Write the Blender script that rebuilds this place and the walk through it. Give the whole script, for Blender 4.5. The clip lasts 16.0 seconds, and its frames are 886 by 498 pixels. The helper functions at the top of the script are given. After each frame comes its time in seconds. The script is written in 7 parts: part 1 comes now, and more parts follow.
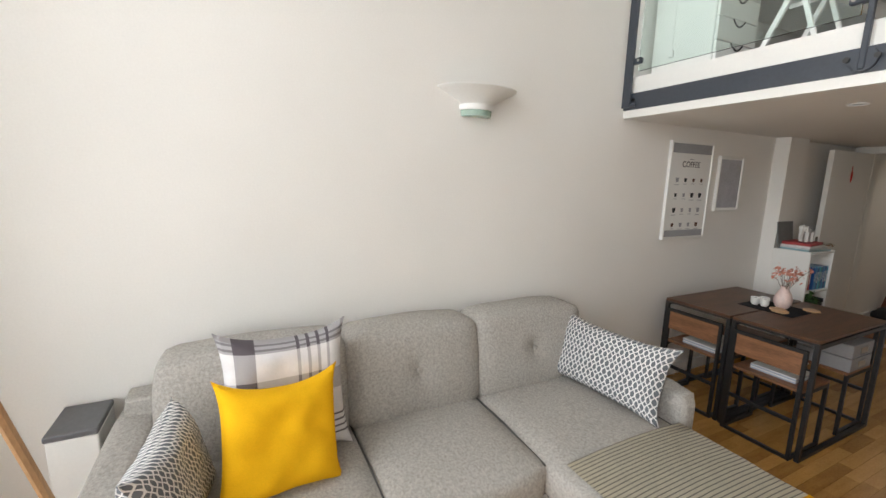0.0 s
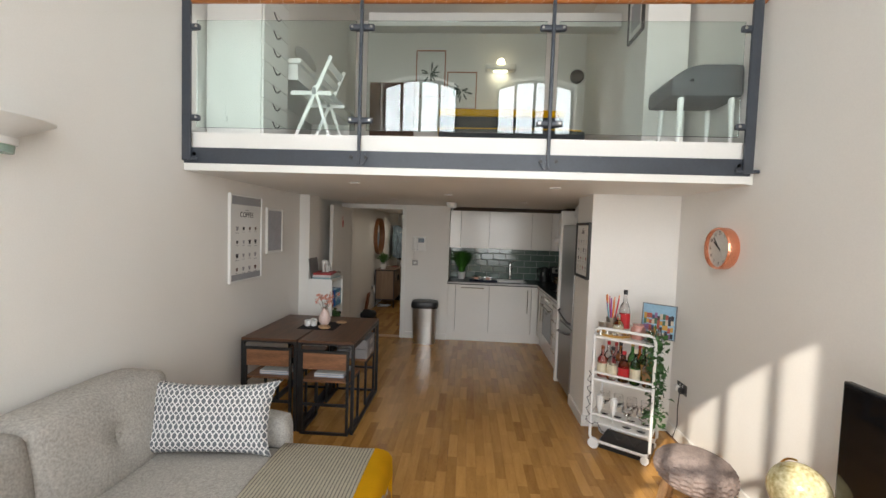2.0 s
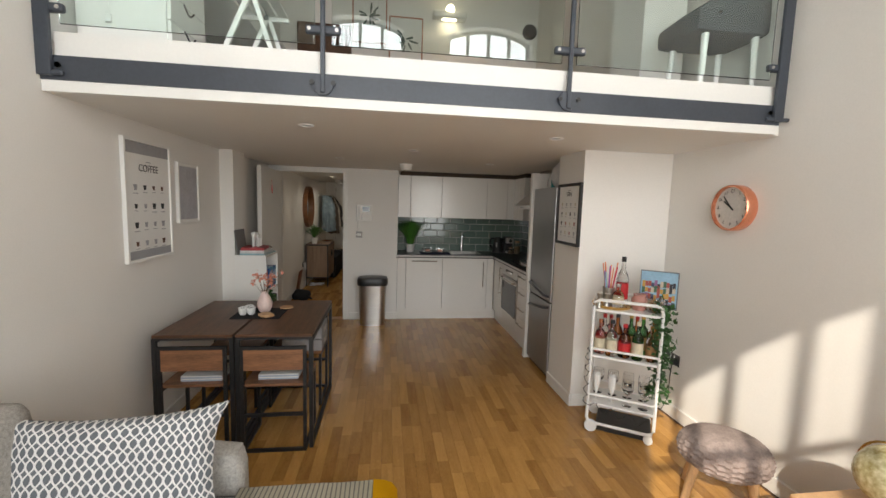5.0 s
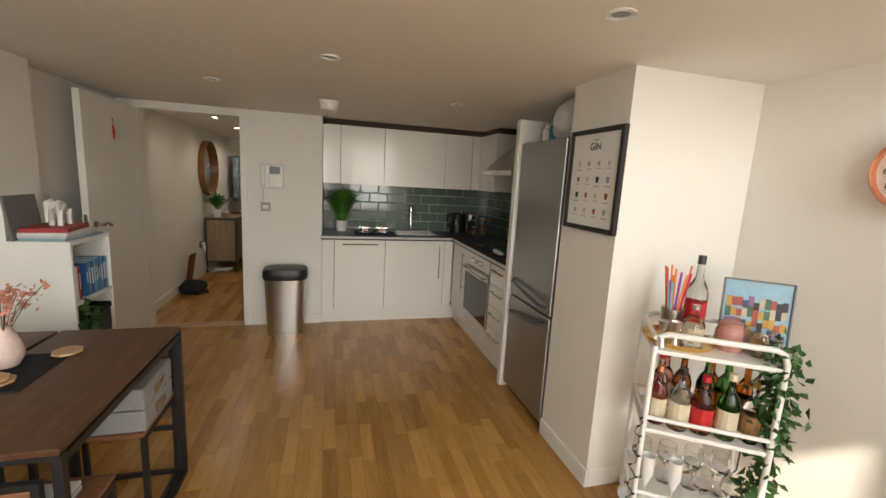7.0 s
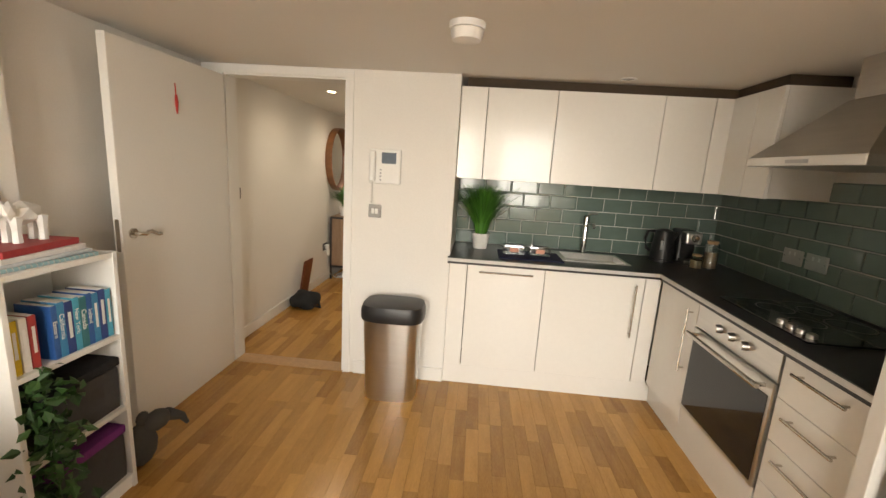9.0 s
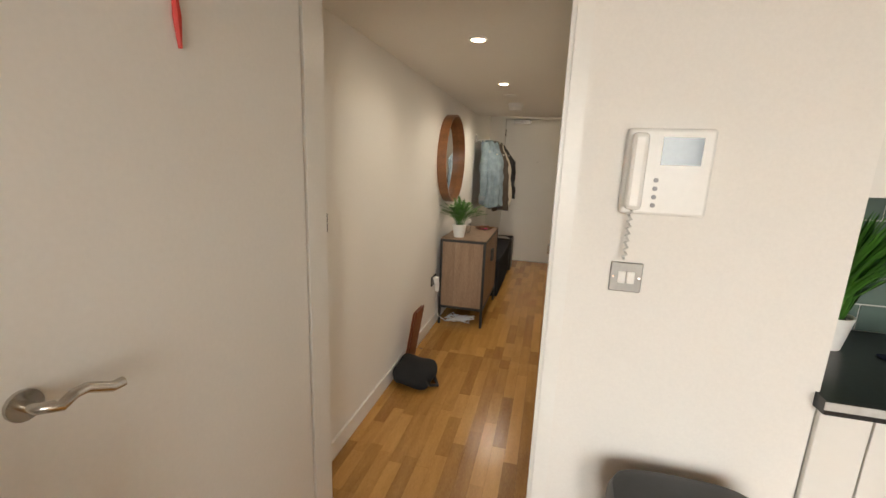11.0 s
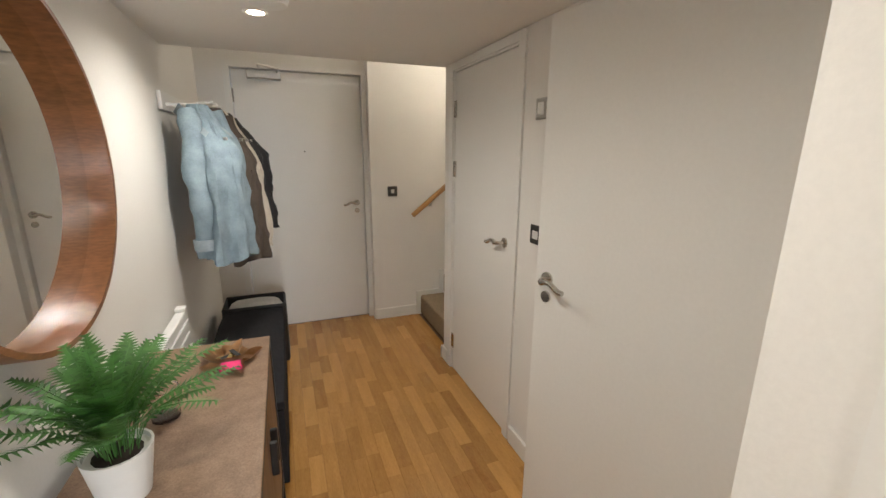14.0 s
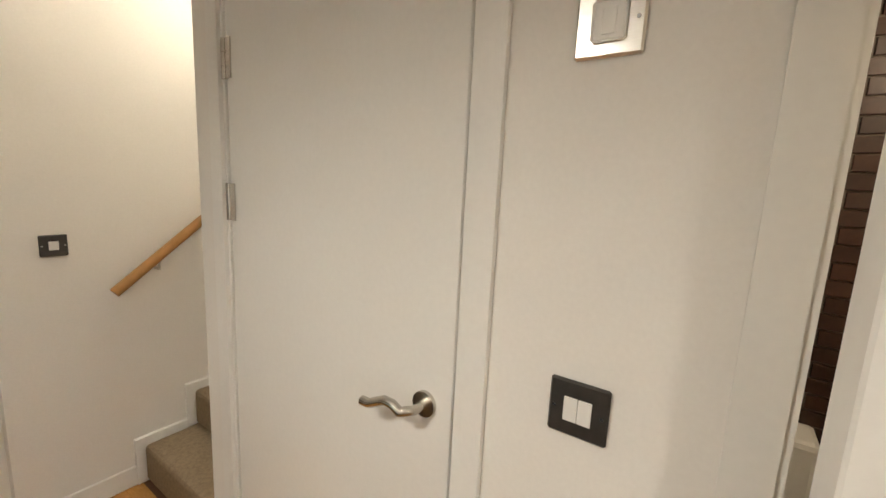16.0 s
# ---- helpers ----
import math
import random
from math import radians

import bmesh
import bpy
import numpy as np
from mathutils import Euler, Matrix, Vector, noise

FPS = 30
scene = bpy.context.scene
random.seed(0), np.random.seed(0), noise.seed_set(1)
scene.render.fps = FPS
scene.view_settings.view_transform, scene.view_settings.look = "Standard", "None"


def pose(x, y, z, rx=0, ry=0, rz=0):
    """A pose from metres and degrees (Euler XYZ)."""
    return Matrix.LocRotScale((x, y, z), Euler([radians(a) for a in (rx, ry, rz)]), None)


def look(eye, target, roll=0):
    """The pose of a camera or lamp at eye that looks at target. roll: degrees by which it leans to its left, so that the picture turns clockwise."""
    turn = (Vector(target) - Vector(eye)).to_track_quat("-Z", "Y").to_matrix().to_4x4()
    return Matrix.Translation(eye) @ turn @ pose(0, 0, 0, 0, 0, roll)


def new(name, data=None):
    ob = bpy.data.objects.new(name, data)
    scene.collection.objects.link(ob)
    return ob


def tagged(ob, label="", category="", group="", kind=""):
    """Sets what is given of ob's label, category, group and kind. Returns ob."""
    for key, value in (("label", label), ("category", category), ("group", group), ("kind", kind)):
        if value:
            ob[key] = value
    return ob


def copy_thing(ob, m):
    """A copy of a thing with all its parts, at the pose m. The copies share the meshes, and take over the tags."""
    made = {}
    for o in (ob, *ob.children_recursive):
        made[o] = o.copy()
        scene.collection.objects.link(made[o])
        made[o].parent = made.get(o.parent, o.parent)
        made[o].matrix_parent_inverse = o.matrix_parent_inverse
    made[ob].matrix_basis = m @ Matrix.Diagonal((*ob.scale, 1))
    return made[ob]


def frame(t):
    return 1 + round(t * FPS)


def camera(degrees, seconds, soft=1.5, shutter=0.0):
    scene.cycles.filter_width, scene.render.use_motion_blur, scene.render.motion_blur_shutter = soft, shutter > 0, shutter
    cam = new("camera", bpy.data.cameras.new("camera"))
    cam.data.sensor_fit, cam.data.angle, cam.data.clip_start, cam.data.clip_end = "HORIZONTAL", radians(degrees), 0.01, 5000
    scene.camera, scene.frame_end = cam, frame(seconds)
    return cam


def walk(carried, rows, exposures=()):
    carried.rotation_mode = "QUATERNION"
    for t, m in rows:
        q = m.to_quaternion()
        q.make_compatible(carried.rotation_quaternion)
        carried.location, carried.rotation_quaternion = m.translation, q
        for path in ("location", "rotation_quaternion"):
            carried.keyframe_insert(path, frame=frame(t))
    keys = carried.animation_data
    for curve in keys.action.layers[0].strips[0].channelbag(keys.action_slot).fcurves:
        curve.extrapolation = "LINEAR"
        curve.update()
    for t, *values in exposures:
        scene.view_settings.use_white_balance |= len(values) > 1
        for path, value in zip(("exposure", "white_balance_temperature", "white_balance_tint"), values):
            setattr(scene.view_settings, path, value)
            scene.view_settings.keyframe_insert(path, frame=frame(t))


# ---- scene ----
cam = camera(94.2, 16.0)
PATH = [
    (0, (2.122, 0.269, 1.634), (0.358, 1.149, 1.296), 1.5),
    (0.5, (1.953, 0.194, 1.597), (0.621, 1.66, 1.321), 1.1),
    (1, (1.861, 0.054, 1.646), (1.068, 1.87, 1.375), 1.7),
    (1.5, (1.903, -0.035, 1.685), (1.543, 1.922, 1.483), 2.1),
    (2, (1.988, -0.069, 1.726), (1.868, 1.925, 1.628), 1.9),
    (2.5, (2.033, -0.091, 1.769), (2.019, 1.908, 1.755), 1.3),
    (3, (2.038, -0.112, 1.783), (2.071, 1.887, 1.802), 1.0),
    (3.5, (2.028, -0.095, 1.774), (2.078, 1.905, 1.779), 1.3),
    (4, (1.933, -0.006, 1.706), (1.988, 1.992, 1.635), 2.2),
    (4.5, (1.741, 0.239, 1.623), (1.832, 2.23, 1.467), 2.2),
    (5, (1.554, 0.551, 1.61), (1.825, 2.521, 1.402), 1.7),
    (5.2, (1.501, 0.674, 1.588), (1.886, 2.624, 1.367), 1.8),
    (7.3, (1.842, 2.247, 1.528), (2.373, 4.147, 1.196), 3.2),
    (7.5, (1.889, 2.42, 1.535), (2.393, 4.327, 1.204), 2.8),
    (8, (2.026, 2.845, 1.526), (2.334, 4.79, 1.176), 3.3),
    (8.5, (2.025, 3.223, 1.525), (2.064, 5.185, 1.141), 4.1),
    (9, (1.85, 3.568, 1.499), (1.706, 5.525, 1.112), 3.6),
    (9.5, (1.621, 3.878, 1.487), (1.284, 5.809, 1.088), 3.2),
    (10, (1.444, 4.281, 1.49), (0.881, 6.157, 1.085), 3.0),
    (10.2, (1.339, 4.418, 1.486), (0.761, 6.291, 1.089), 3.1),
    (12.3, (0.526, 6.215, 1.533), (0.64, 8.155, 1.064), 1.0),
    (12.5, (0.5, 6.389, 1.551), (0.733, 8.318, 1.079), 1.2),
    (13, (0.523, 6.85, 1.54), (0.859, 8.762, 1.062), 1.2),
    (13.5, (0.549, 7.298, 1.545), (1.011, 9.185, 1.069), 0.9),
    (14, (0.548, 7.772, 1.555), (1.249, 9.585, 1.084), 0.4),
    (14.5, (0.659, 8.218, 1.53), (1.53, 9.959, 1.074), 0.6),
    (15, (0.787, 8.605, 1.538), (1.766, 10.291, 1.094), 1.0),
    (15.5, (0.86, 8.953, 1.535), (2.131, 10.427, 1.075), 0.1),
    (16, (1.003, 9.17, 1.508), (2.631, 10.289, 1.191), 2.7),
]
walk(cam, [(t, look(eye, target, roll)) for t, eye, target, roll in PATH], exposures=((0, 0.0, 6550, 10), (4, 0.0, 6700, 10), (5.2, 0.05, 6800, 10), (7.4, 0.7, 7400, 9), (8.2, 1.2, 7700, 10), (9, 1.5, 7850, 11), (10.2, 1.4, 7700, 11), (12.3, 1.95, 6150, 10), (13.5, 1.98, 6050, 10), (14.5, 2.35, 6250, 10), (16, 2.5, 6350, 9)))

# ---- world, sun, window light ----
world = bpy.data.worlds.new("world")
scene.world = world
world.use_nodes = True
wn = world.node_tree
sky = wn.nodes.new("ShaderNodeTexSky")
sky.sky_type = "NISHITA"
sky.sun_disc = False
sky.sun_elevation = radians(37)
sky.sun_rotation = radians(213)
wn.links.new(sky.outputs[0], wn.nodes["Background"].inputs[0])
wn.nodes["Background"].inputs[1].default_value = 0.12

SUN_WAY = Vector((0.656, 1.0, -0.82))
sun = new("sun", bpy.data.lights.new("sun", "SUN"))
sun.data.energy = 5.0
sun.data.angle = radians(0.6)
sun.data.color = (1.0, 0.93, 0.82)
sun.matrix_world = look((-3, -6, 7), Vector((-3, -6, 7)) + SUN_WAY)


def lamp(name, kind, place, aim, watts, size=0.1, size_y=None, color=(1, 1, 1)):
    ob = new(name, bpy.data.lights.new(name, kind))
    ob.data.energy = watts
    ob.data.color = color
    if kind == "AREA":
        ob.data.size = size
        if size_y:
            ob.data.shape = "RECTANGLE"
            ob.data.size_y = size_y
    else:
        ob.data.shadow_soft_size = size
    if kind == "SPOT":
        ob.data.spot_size = radians(165)
        ob.data.spot_blend = 0.9
    ob.matrix_world = look(place, aim)
    return ob


# skylight standing in the two arched window openings
for wx in (1.15, 2.95):
    lamp("window_skylight", "AREA", (wx, -1.36, 2.35), (wx, 5, 2.0), 136, 1.5, 3.8, (0.93, 0.97, 1.0))

# ---- materials ----
MATS = {}


def mat(name, color, rough=0.6, metal=0.0, scale=6.0, vary=0.06, bump=0.05, fine=60.0, island=0.0, coat=0.0, stretch=(1, 1, 1), spec=0.5, hue=None):
    """A surface with slow blotches, fine grain and a little relief."""
    if name in MATS:
        return MATS[name]
    m = bpy.data.materials.new(name)
    m.use_nodes = True
    t = m.node_tree
    b = t.nodes["Principled BSDF"]
    b.inputs["Roughness"].default_value = rough
    b.inputs["Metallic"].default_value = metal
    b.inputs["Coat Weight"].default_value = coat
    b.inputs["Specular IOR Level"].default_value = spec
    co = t.nodes.new("ShaderNodeTexCoord")
    mp = t.nodes.new("ShaderNodeMapping")
    mp.inputs["Scale"].default_value = stretch
    t.links.new(co.outputs["Object"], mp.inputs[0])
    n1 = t.nodes.new("ShaderNodeTexNoise")
    n1.inputs["Scale"].default_value = scale
    n1.inputs["Detail"].default_value = 5
    n2 = t.nodes.new("ShaderNodeTexNoise")
    n2.inputs["Scale"].default_value = fine
    n2.inputs["Detail"].default_value = 3
    for n in (n1, n2):
        t.links.new(mp.outputs[0], n.inputs["Vector"])
    add = t.nodes.new("ShaderNodeMath")
    add.operation = "ADD"
    t.links.new(n1.outputs["Fac"], add.inputs[0])
    t.links.new(n2.outputs["Fac"], add.inputs[1])
    last = add.outputs[0]
    if island:
        rnd = t.nodes.new("ShaderNodeNewGeometry").outputs["Random Per Island"] if island > 0 else t.nodes.new("ShaderNodeObjectInfo").outputs["Random"]
        ma = t.nodes.new("ShaderNodeMath")
        ma.operation = "MULTIPLY_ADD"
        t.links.new(rnd, ma.inputs[0])
        ma.inputs[1].default_value = abs(island)
        t.links.new(last, ma.inputs[2])
        last = ma.outputs[0]
        lo, hi = 0.75, 1.25 + abs(island)
    else:
        lo, hi = 0.7, 1.3
    mr = t.nodes.new("ShaderNodeMapRange")
    mr.inputs[1].default_value = lo
    mr.inputs[2].default_value = hi
    t.links.new(last, mr.inputs[0])
    mix = t.nodes.new("ShaderNodeMix")
    mix.data_type = "RGBA"
    dark = [max(0, c * (1 - vary)) for c in color]
    lite = [min(1, c * (1 + vary)) for c in color] if hue is None else hue
    mix.inputs["A"].default_value = (*dark, 1)
    mix.inputs["B"].default_value = (*lite, 1)
    t.links.new(mr.outputs[0], mix.inputs["Factor"])
    t.links.new(mix.outputs["Result"], b.inputs["Base Color"])
    if bump:
        bp = t.nodes.new("ShaderNodeBump")
        bp.inputs["Strength"].default_value = bump
        bp.inputs["Distance"].default_value = 0.004
        t.links.new(n2.outputs["Fac"], bp.inputs["Height"])
        t.links.new(bp.outputs[0], b.inputs["Normal"])
    MATS[name] = m
    return m


def glass_mat(name, color=(1, 1, 1), rough=0.0, ior=1.45):
    m = bpy.data.materials.new(name)
    m.use_nodes = True
    b = m.node_tree.nodes["Principled BSDF"]
    b.inputs["Base Color"].default_value = (*color, 1)
    b.inputs["Transmission Weight"].default_value = 1
    b.inputs["Roughness"].default_value = rough
    b.inputs["IOR"].default_value = ior
    MATS[name] = m
    return m


def glow(name, color, strength):
    m = bpy.data.materials.new(name)
    m.use_nodes = True
    b = m.node_tree.nodes["Principled BSDF"]
    b.inputs["Base Color"].default_value = (*color, 1)
    b.inputs["Emission Color"].default_value = (*color, 1)
    b.inputs["Emission Strength"].default_value = strength
    MATS[name] = m
    return m


def pattern_mat(name, base, lines, build, rough=0.85):
    """Woven cloth of two colours; build(tree, uv socket) returns the mask."""
    m = mat(name, base, rough, scale=20, vary=0.08, bump=0.4, fine=350)
    t = m.node_tree
    b = t.nodes["Principled BSDF"]
    old = b.inputs["Base Color"].links[0].from_socket
    uv = t.nodes.new("ShaderNodeUVMap")
    mask = build(t, uv.outputs[0])
    mix = t.nodes.new("ShaderNodeMix")
    mix.data_type = "RGBA"
    t.links.new(mask, mix.inputs["Factor"])
    t.links.new(old, mix.inputs["A"])
    mix.inputs["B"].default_value = (*lines, 1)
    t.links.new(mix.outputs["Result"], b.inputs["Base Color"])
    return m


def calc(t, op, a, b=None, c=None):
    n = t.nodes.new("ShaderNodeMath")
    n.operation = op
    for i, v in enumerate((a, b, c)):
        if v is None:
            continue
        if isinstance(v, (int, float)):
            n.inputs[i].default_value = v
        else:
            t.links.new(v, n.inputs[i])
    return n.outputs[0]


def uv_split(t, uv):
    s = t.nodes.new("ShaderNodeSeparateXYZ")
    t.links.new(uv, s.inputs[0])
    return s.outputs[0], s.outputs[1]


def trellis(t, uv):
    # ogee lattice: two families of mirrored waves
    u, v = uv_split(t, uv)
    su = calc(t, "MULTIPLY", u, 12.0)
    sv = calc(t, "MULTIPLY", v, 4.5)
    w = calc(t, "MULTIPLY", calc(t, "SINE", calc(t, "MULTIPLY", sv, 2 * math.pi)), 0.25)
    a = calc(t, "PINGPONG", calc(t, "ADD", su, w), 0.5)
    b = calc(t, "PINGPONG", calc(t, "SUBTRACT", su, w), 0.5)
    a = calc(t, "ABSOLUTE", calc(t, "SUBTRACT", a, 0.25))
    b = calc(t, "ABSOLUTE", calc(t, "SUBTRACT", b, 0.25))
    return calc(t, "LESS_THAN", calc(t, "MINIMUM", a, b), 0.068)


def plaid(t, uv):
    u, v = uv_split(t, uv)

    def band(s, lo, hi):
        return calc(t, "MULTIPLY", calc(t, "GREATER_THAN", s, lo), calc(t, "LESS_THAN", s, hi))
    total = calc(t, "MULTIPLY", band(u, 0.12, 0.28), 0.55)
    for lo in (0.58, 0.66, 0.74, 0.82):
        total = calc(t, "ADD", total, calc(t, "MULTIPLY", band(u, lo, lo + 0.025), 0.45))
    for lo, hi, k in ((0.86, 1.0, 0.55), (0.48, 0.64, 0.4), (0.22, 0.235, 0.9), (0.27, 0.285, 0.9), (0.17, 0.185, 0.9), (0.12, 0.135, 0.9), (0.88, 0.9, 0.3), (0.93, 0.95, 0.3)):
        total = calc(t, "ADD", total, calc(t, "MULTIPLY", band(v, lo, hi), k))
    return calc(t, "MINIMUM", total, 1.0)


def ticking(t, uv):
    u, v = uv_split(t, uv)
    w = calc(t, "FRACT", calc(t, "MULTIPLY", v, 34.0))
    return calc(t, "LESS_THAN", w, 0.26)


WALL = mat("wall_paint", (0.80, 0.775, 0.735), 0.75, scale=1.5, vary=0.025, bump=0.06, fine=120)
CEIL = mat("ceiling_paint", (0.80, 0.78, 0.74), 0.8, scale=1.2, vary=0.02, bump=0.05, fine=120)
WHITE = mat("white_gloss_paint", (0.80, 0.785, 0.75), 0.35, scale=2, vary=0.02, bump=0.03, fine=80)
UNIT = mat("cream_gloss_cabinet", (0.80, 0.78, 0.74), 0.22, scale=1.5, vary=0.015, bump=0.01, fine=40, coat=0.2)
OAK = mat("oak_strip", (0.39, 0.18, 0.043), 0.24, scale=5, vary=0.30, bump=0.06, fine=45, island=-1.0, stretch=(6, 0.8, 1), hue=(0.60, 0.32, 0.092))
OAK_STUFF = mat("oak_strip_joined", (0.39, 0.18, 0.043), 0.24, scale=5, vary=0.30, bump=0.06, fine=45, island=1.0, stretch=(6, 0.8, 1), hue=(0.60, 0.32, 0.092))
GROUT_DARK = mat("floor_joint", (0.12, 0.06, 0.025), 0.7)
STEELPAINT = mat("slate_grey_steel_paint", (0.045, 0.053, 0.068), 0.4, scale=8, vary=0.1)
BLACKSTEEL = mat("black_steel", (0.018, 0.017, 0.017), 0.45, scale=20, vary=0.2)
WALNUT = mat("brown_wood_top", (0.10, 0.045, 0.022), 0.4, scale=3, vary=0.4, bump=0.1, fine=30, stretch=(9, 1, 9))
WALNUT_X = mat("brown_wood_back", (0.23, 0.105, 0.05), 0.5, scale=3, vary=0.35, bump=0.1, fine=30, stretch=(1, 9, 9))
RAILWOOD = mat("orange_beech_rail", (0.42, 0.15, 0.045), 0.35, scale=4, vary=0.15, stretch=(1, 8, 8), fine=30)
STAIROAK = mat("oak_handrail", (0.40, 0.21, 0.07), 0.4, scale=4, vary=0.15, fine=30)
OAKLIGHT = mat("pale_wood", (0.50, 0.30, 0.15), 0.45, scale=4, vary=0.15, stretch=(6, 6, 1), fine=30)
SOFA = mat("grey_marl_weave", (0.43, 0.405, 0.37), 0.95, scale=90, vary=0.3, bump=0.7, fine=420, spec=0.1)
PIPING = mat("dark_grey_piping", (0.10, 0.095, 0.09), 0.9)
YELLOW = mat("yellow_cotton", (0.85, 0.46, 0.012), 0.85, scale=8, vary=0.07, bump=0.25, fine=260, spec=0.1)
STEEL = mat("brushed_steel", (0.58, 0.56, 0.53), 0.28, 1.0, scale=4, vary=0.06, bump=0.04, fine=90, stretch=(1, 1, 12))
FRIDGE = mat("silver_fridge_metal", (0.36, 0.36, 0.36), 0.36, 0.85, scale=3, vary=0.04, bump=0.03, fine=90)
CHROME = mat("chrome", (0.75, 0.75, 0.75), 0.12, 1.0, bump=0)
NICKEL = mat("satin_nickel", (0.55, 0.52, 0.47), 0.25, 1.0, bump=0.02)
BLACKPL = mat("black_plastic", (0.015, 0.015, 0.016), 0.4, scale=15, vary=0.15)
BLACKGL = mat("black_glass", (0.008, 0.008, 0.009), 0.06, scale=3, vary=0.1, bump=0)
STONE = mat("black_worktop", (0.018, 0.018, 0.02), 0.32, scale=60, vary=0.5, bump=0.03, fine=300)
TILE = mat("sage_green_tile", (0.135, 0.19, 0.165), 0.12, scale=5, vary=0.07, bump=0.03, fine=14, island=-0.3, coat=0.3)
GROUT = mat("pale_grout", (0.55, 0.56, 0.52), 0.9)
WHITEPL = mat("white_plastic", (0.78, 0.77, 0.74), 0.35, scale=3, vary=0.02)
WHITEMETAL = mat("white_powder_coat", (0.78, 0.77, 0.75), 0.4, scale=10, vary=0.03)
COPPER = mat("copper_metal", (0.85, 0.36, 0.22), 0.25, 0.9)
BRASS = mat("brass", (0.75, 0.50, 0.18), 0.25, 1.0)
LEAF = mat("green_leaf", (0.028, 0.085, 0.018), 0.5, scale=12, vary=0.5, island=0.8)
GRASS = mat("bright_grass_leaf", (0.06, 0.20, 0.025), 0.5, scale=12, vary=0.5, island=0.8)
FERN = mat("fern_leaf", (0.065, 0.17, 0.035), 0.5, scale=12, vary=0.5, island=0.8)
SOIL = mat("dark_soil", (0.03, 0.02, 0.015), 0.9, bump=0.5)
PAPER = mat("white_paper", (0.78, 0.77, 0.74), 0.8, scale=3, vary=0.02)
GREYCARD = mat("grey_card", (0.33, 0.33, 0.34), 0.8)
INK = mat("black_ink", (0.03, 0.03, 0.03), 0.8)
GREYFELT = mat("charcoal_felt", (0.028, 0.028, 0.031), 0.95, scale=50, vary=0.2, bump=0.4, fine=300, spec=0.1)
STOOLGREY = mat("slate_upholstery", (0.055, 0.06, 0.065), 0.9, scale=40, vary=0.15, bump=0.3, fine=300)
KNIT = mat("taupe_knit", (0.27, 0.215, 0.195), 0.95, scale=25, vary=0.2, bump=0.5, fine=120, spec=0.1)
CARPET = mat("beige_carpet", (0.30, 0.23, 0.15), 0.98, scale=60, vary=0.2, bump=0.8, fine=300, spec=0.05)
PANE = glass_mat("clear_pane", (0.985, 1.0, 0.99))
# tint deepened to shade the gallery behind, IOR raised to strengthen window reflections
GREENPANE = glass_mat("dimmed_balustrade_glass", (0.76, 0.85, 0.815), 0.0, 1.66)
BOTTLE_CLEAR = glass_mat("clear_glass", (0.97, 0.97, 0.97))
BOTTLE_GREEN = glass_mat("green_glass", (0.10, 0.35, 0.08))
BOTTLE_AMBER = glass_mat("amber_glass", (0.55, 0.16, 0.02))
BOTTLE_PINK = glass_mat("pink_glass", (0.85, 0.40, 0.38))
LAMPGLOW = glow("warm_lamp_glow", (1.0, 0.86, 0.62), 25)
MIRROR = mat("mirror_silver", (0.85, 0.86, 0.86), 0.015, 1.0, vary=0.0, bump=0)
WOODHALL = mat("weathered_oak_board", (0.22, 0.12, 0.065), 0.5, scale=3, vary=0.4, bump=0.1, fine=30, island=-0.6, stretch=(8, 8, 1), hue=(0.35, 0.23, 0.145))
WALNUTRIM = mat("walnut_veneer", (0.22, 0.09, 0.035), 0.35, scale=3, vary=0.3, stretch=(5, 1, 1), fine=40)
TRELLIS = pattern_mat("trellis_cloth", (0.13, 0.14, 0.155), (0.72, 0.71, 0.69), trellis)
PLAID = pattern_mat("plaid_cloth", (0.72, 0.70, 0.70), (0.10, 0.085, 0.095), plaid)
TICKING = pattern_mat("striped_throw_cloth", (0.72, 0.66, 0.52), (0.26, 0.24, 0.20), ticking)


def plain(name, color, rough=0.6, metal=0.0):
    return mat(name, color, rough, metal, scale=12, vary=0.1, bump=0.05)


# ---- mesh helpers ----
def box(bm, x0, x1, y0, y1, z0, z1, bevel=0.0, seg=1):
    r = bmesh.ops.create_cube(bm, size=1)
    vs = r["verts"]
    for v in vs:
        v.co = Vector(((x0 + x1) / 2 + v.co.x * (x1 - x0), (y0 + y1) / 2 + v.co.y * (y1 - y0), (z0 + z1) / 2 + v.co.z * (z1 - z0)))
    if bevel:
        es = list({e for v in vs for e in v.link_edges})
        bmesh.ops.bevel(bm, geom=es, offset=bevel, segments=seg, affect="EDGES", profile=0.5)
    return bm


def B(*a, **k):
    return box(bmesh.new(), *a, **k)


def tube(bm, points, r, n=8, closed=False):
    pts = [Vector(p) for p in points]
    rings = []
    k = len(pts)
    for i, p in enumerate(pts):
        a = pts[i - 1] if (i or closed) else p
        b = pts[(i + 1) % k] if (i < k - 1 or closed) else p
        d = (b - a).normalized()
        up = Vector((0, 0, 1)) if abs(d.z) < 0.9 else Vector((1, 0, 0))
        u = d.cross(up).normalized()
        w = u.cross(d)
        rr = r[i] if isinstance(r, (list, tuple)) else r
        rings.append([bm.verts.new(p + rr * (math.cos(q) * u + math.sin(q) * w)) for q in [2 * math.pi * j / n for j in range(n)]])
    m = k if closed else k - 1
    for i in range(m):
        a, b = rings[i], rings[(i + 1) % k]
        for j in range(n):
            bm.faces.new((a[j], a[(j + 1) % n], b[(j + 1) % n], b[j]))
    if not closed:
        bm.faces.new(rings[0][::-1])
        bm.faces.new(rings[-1])
    return bm


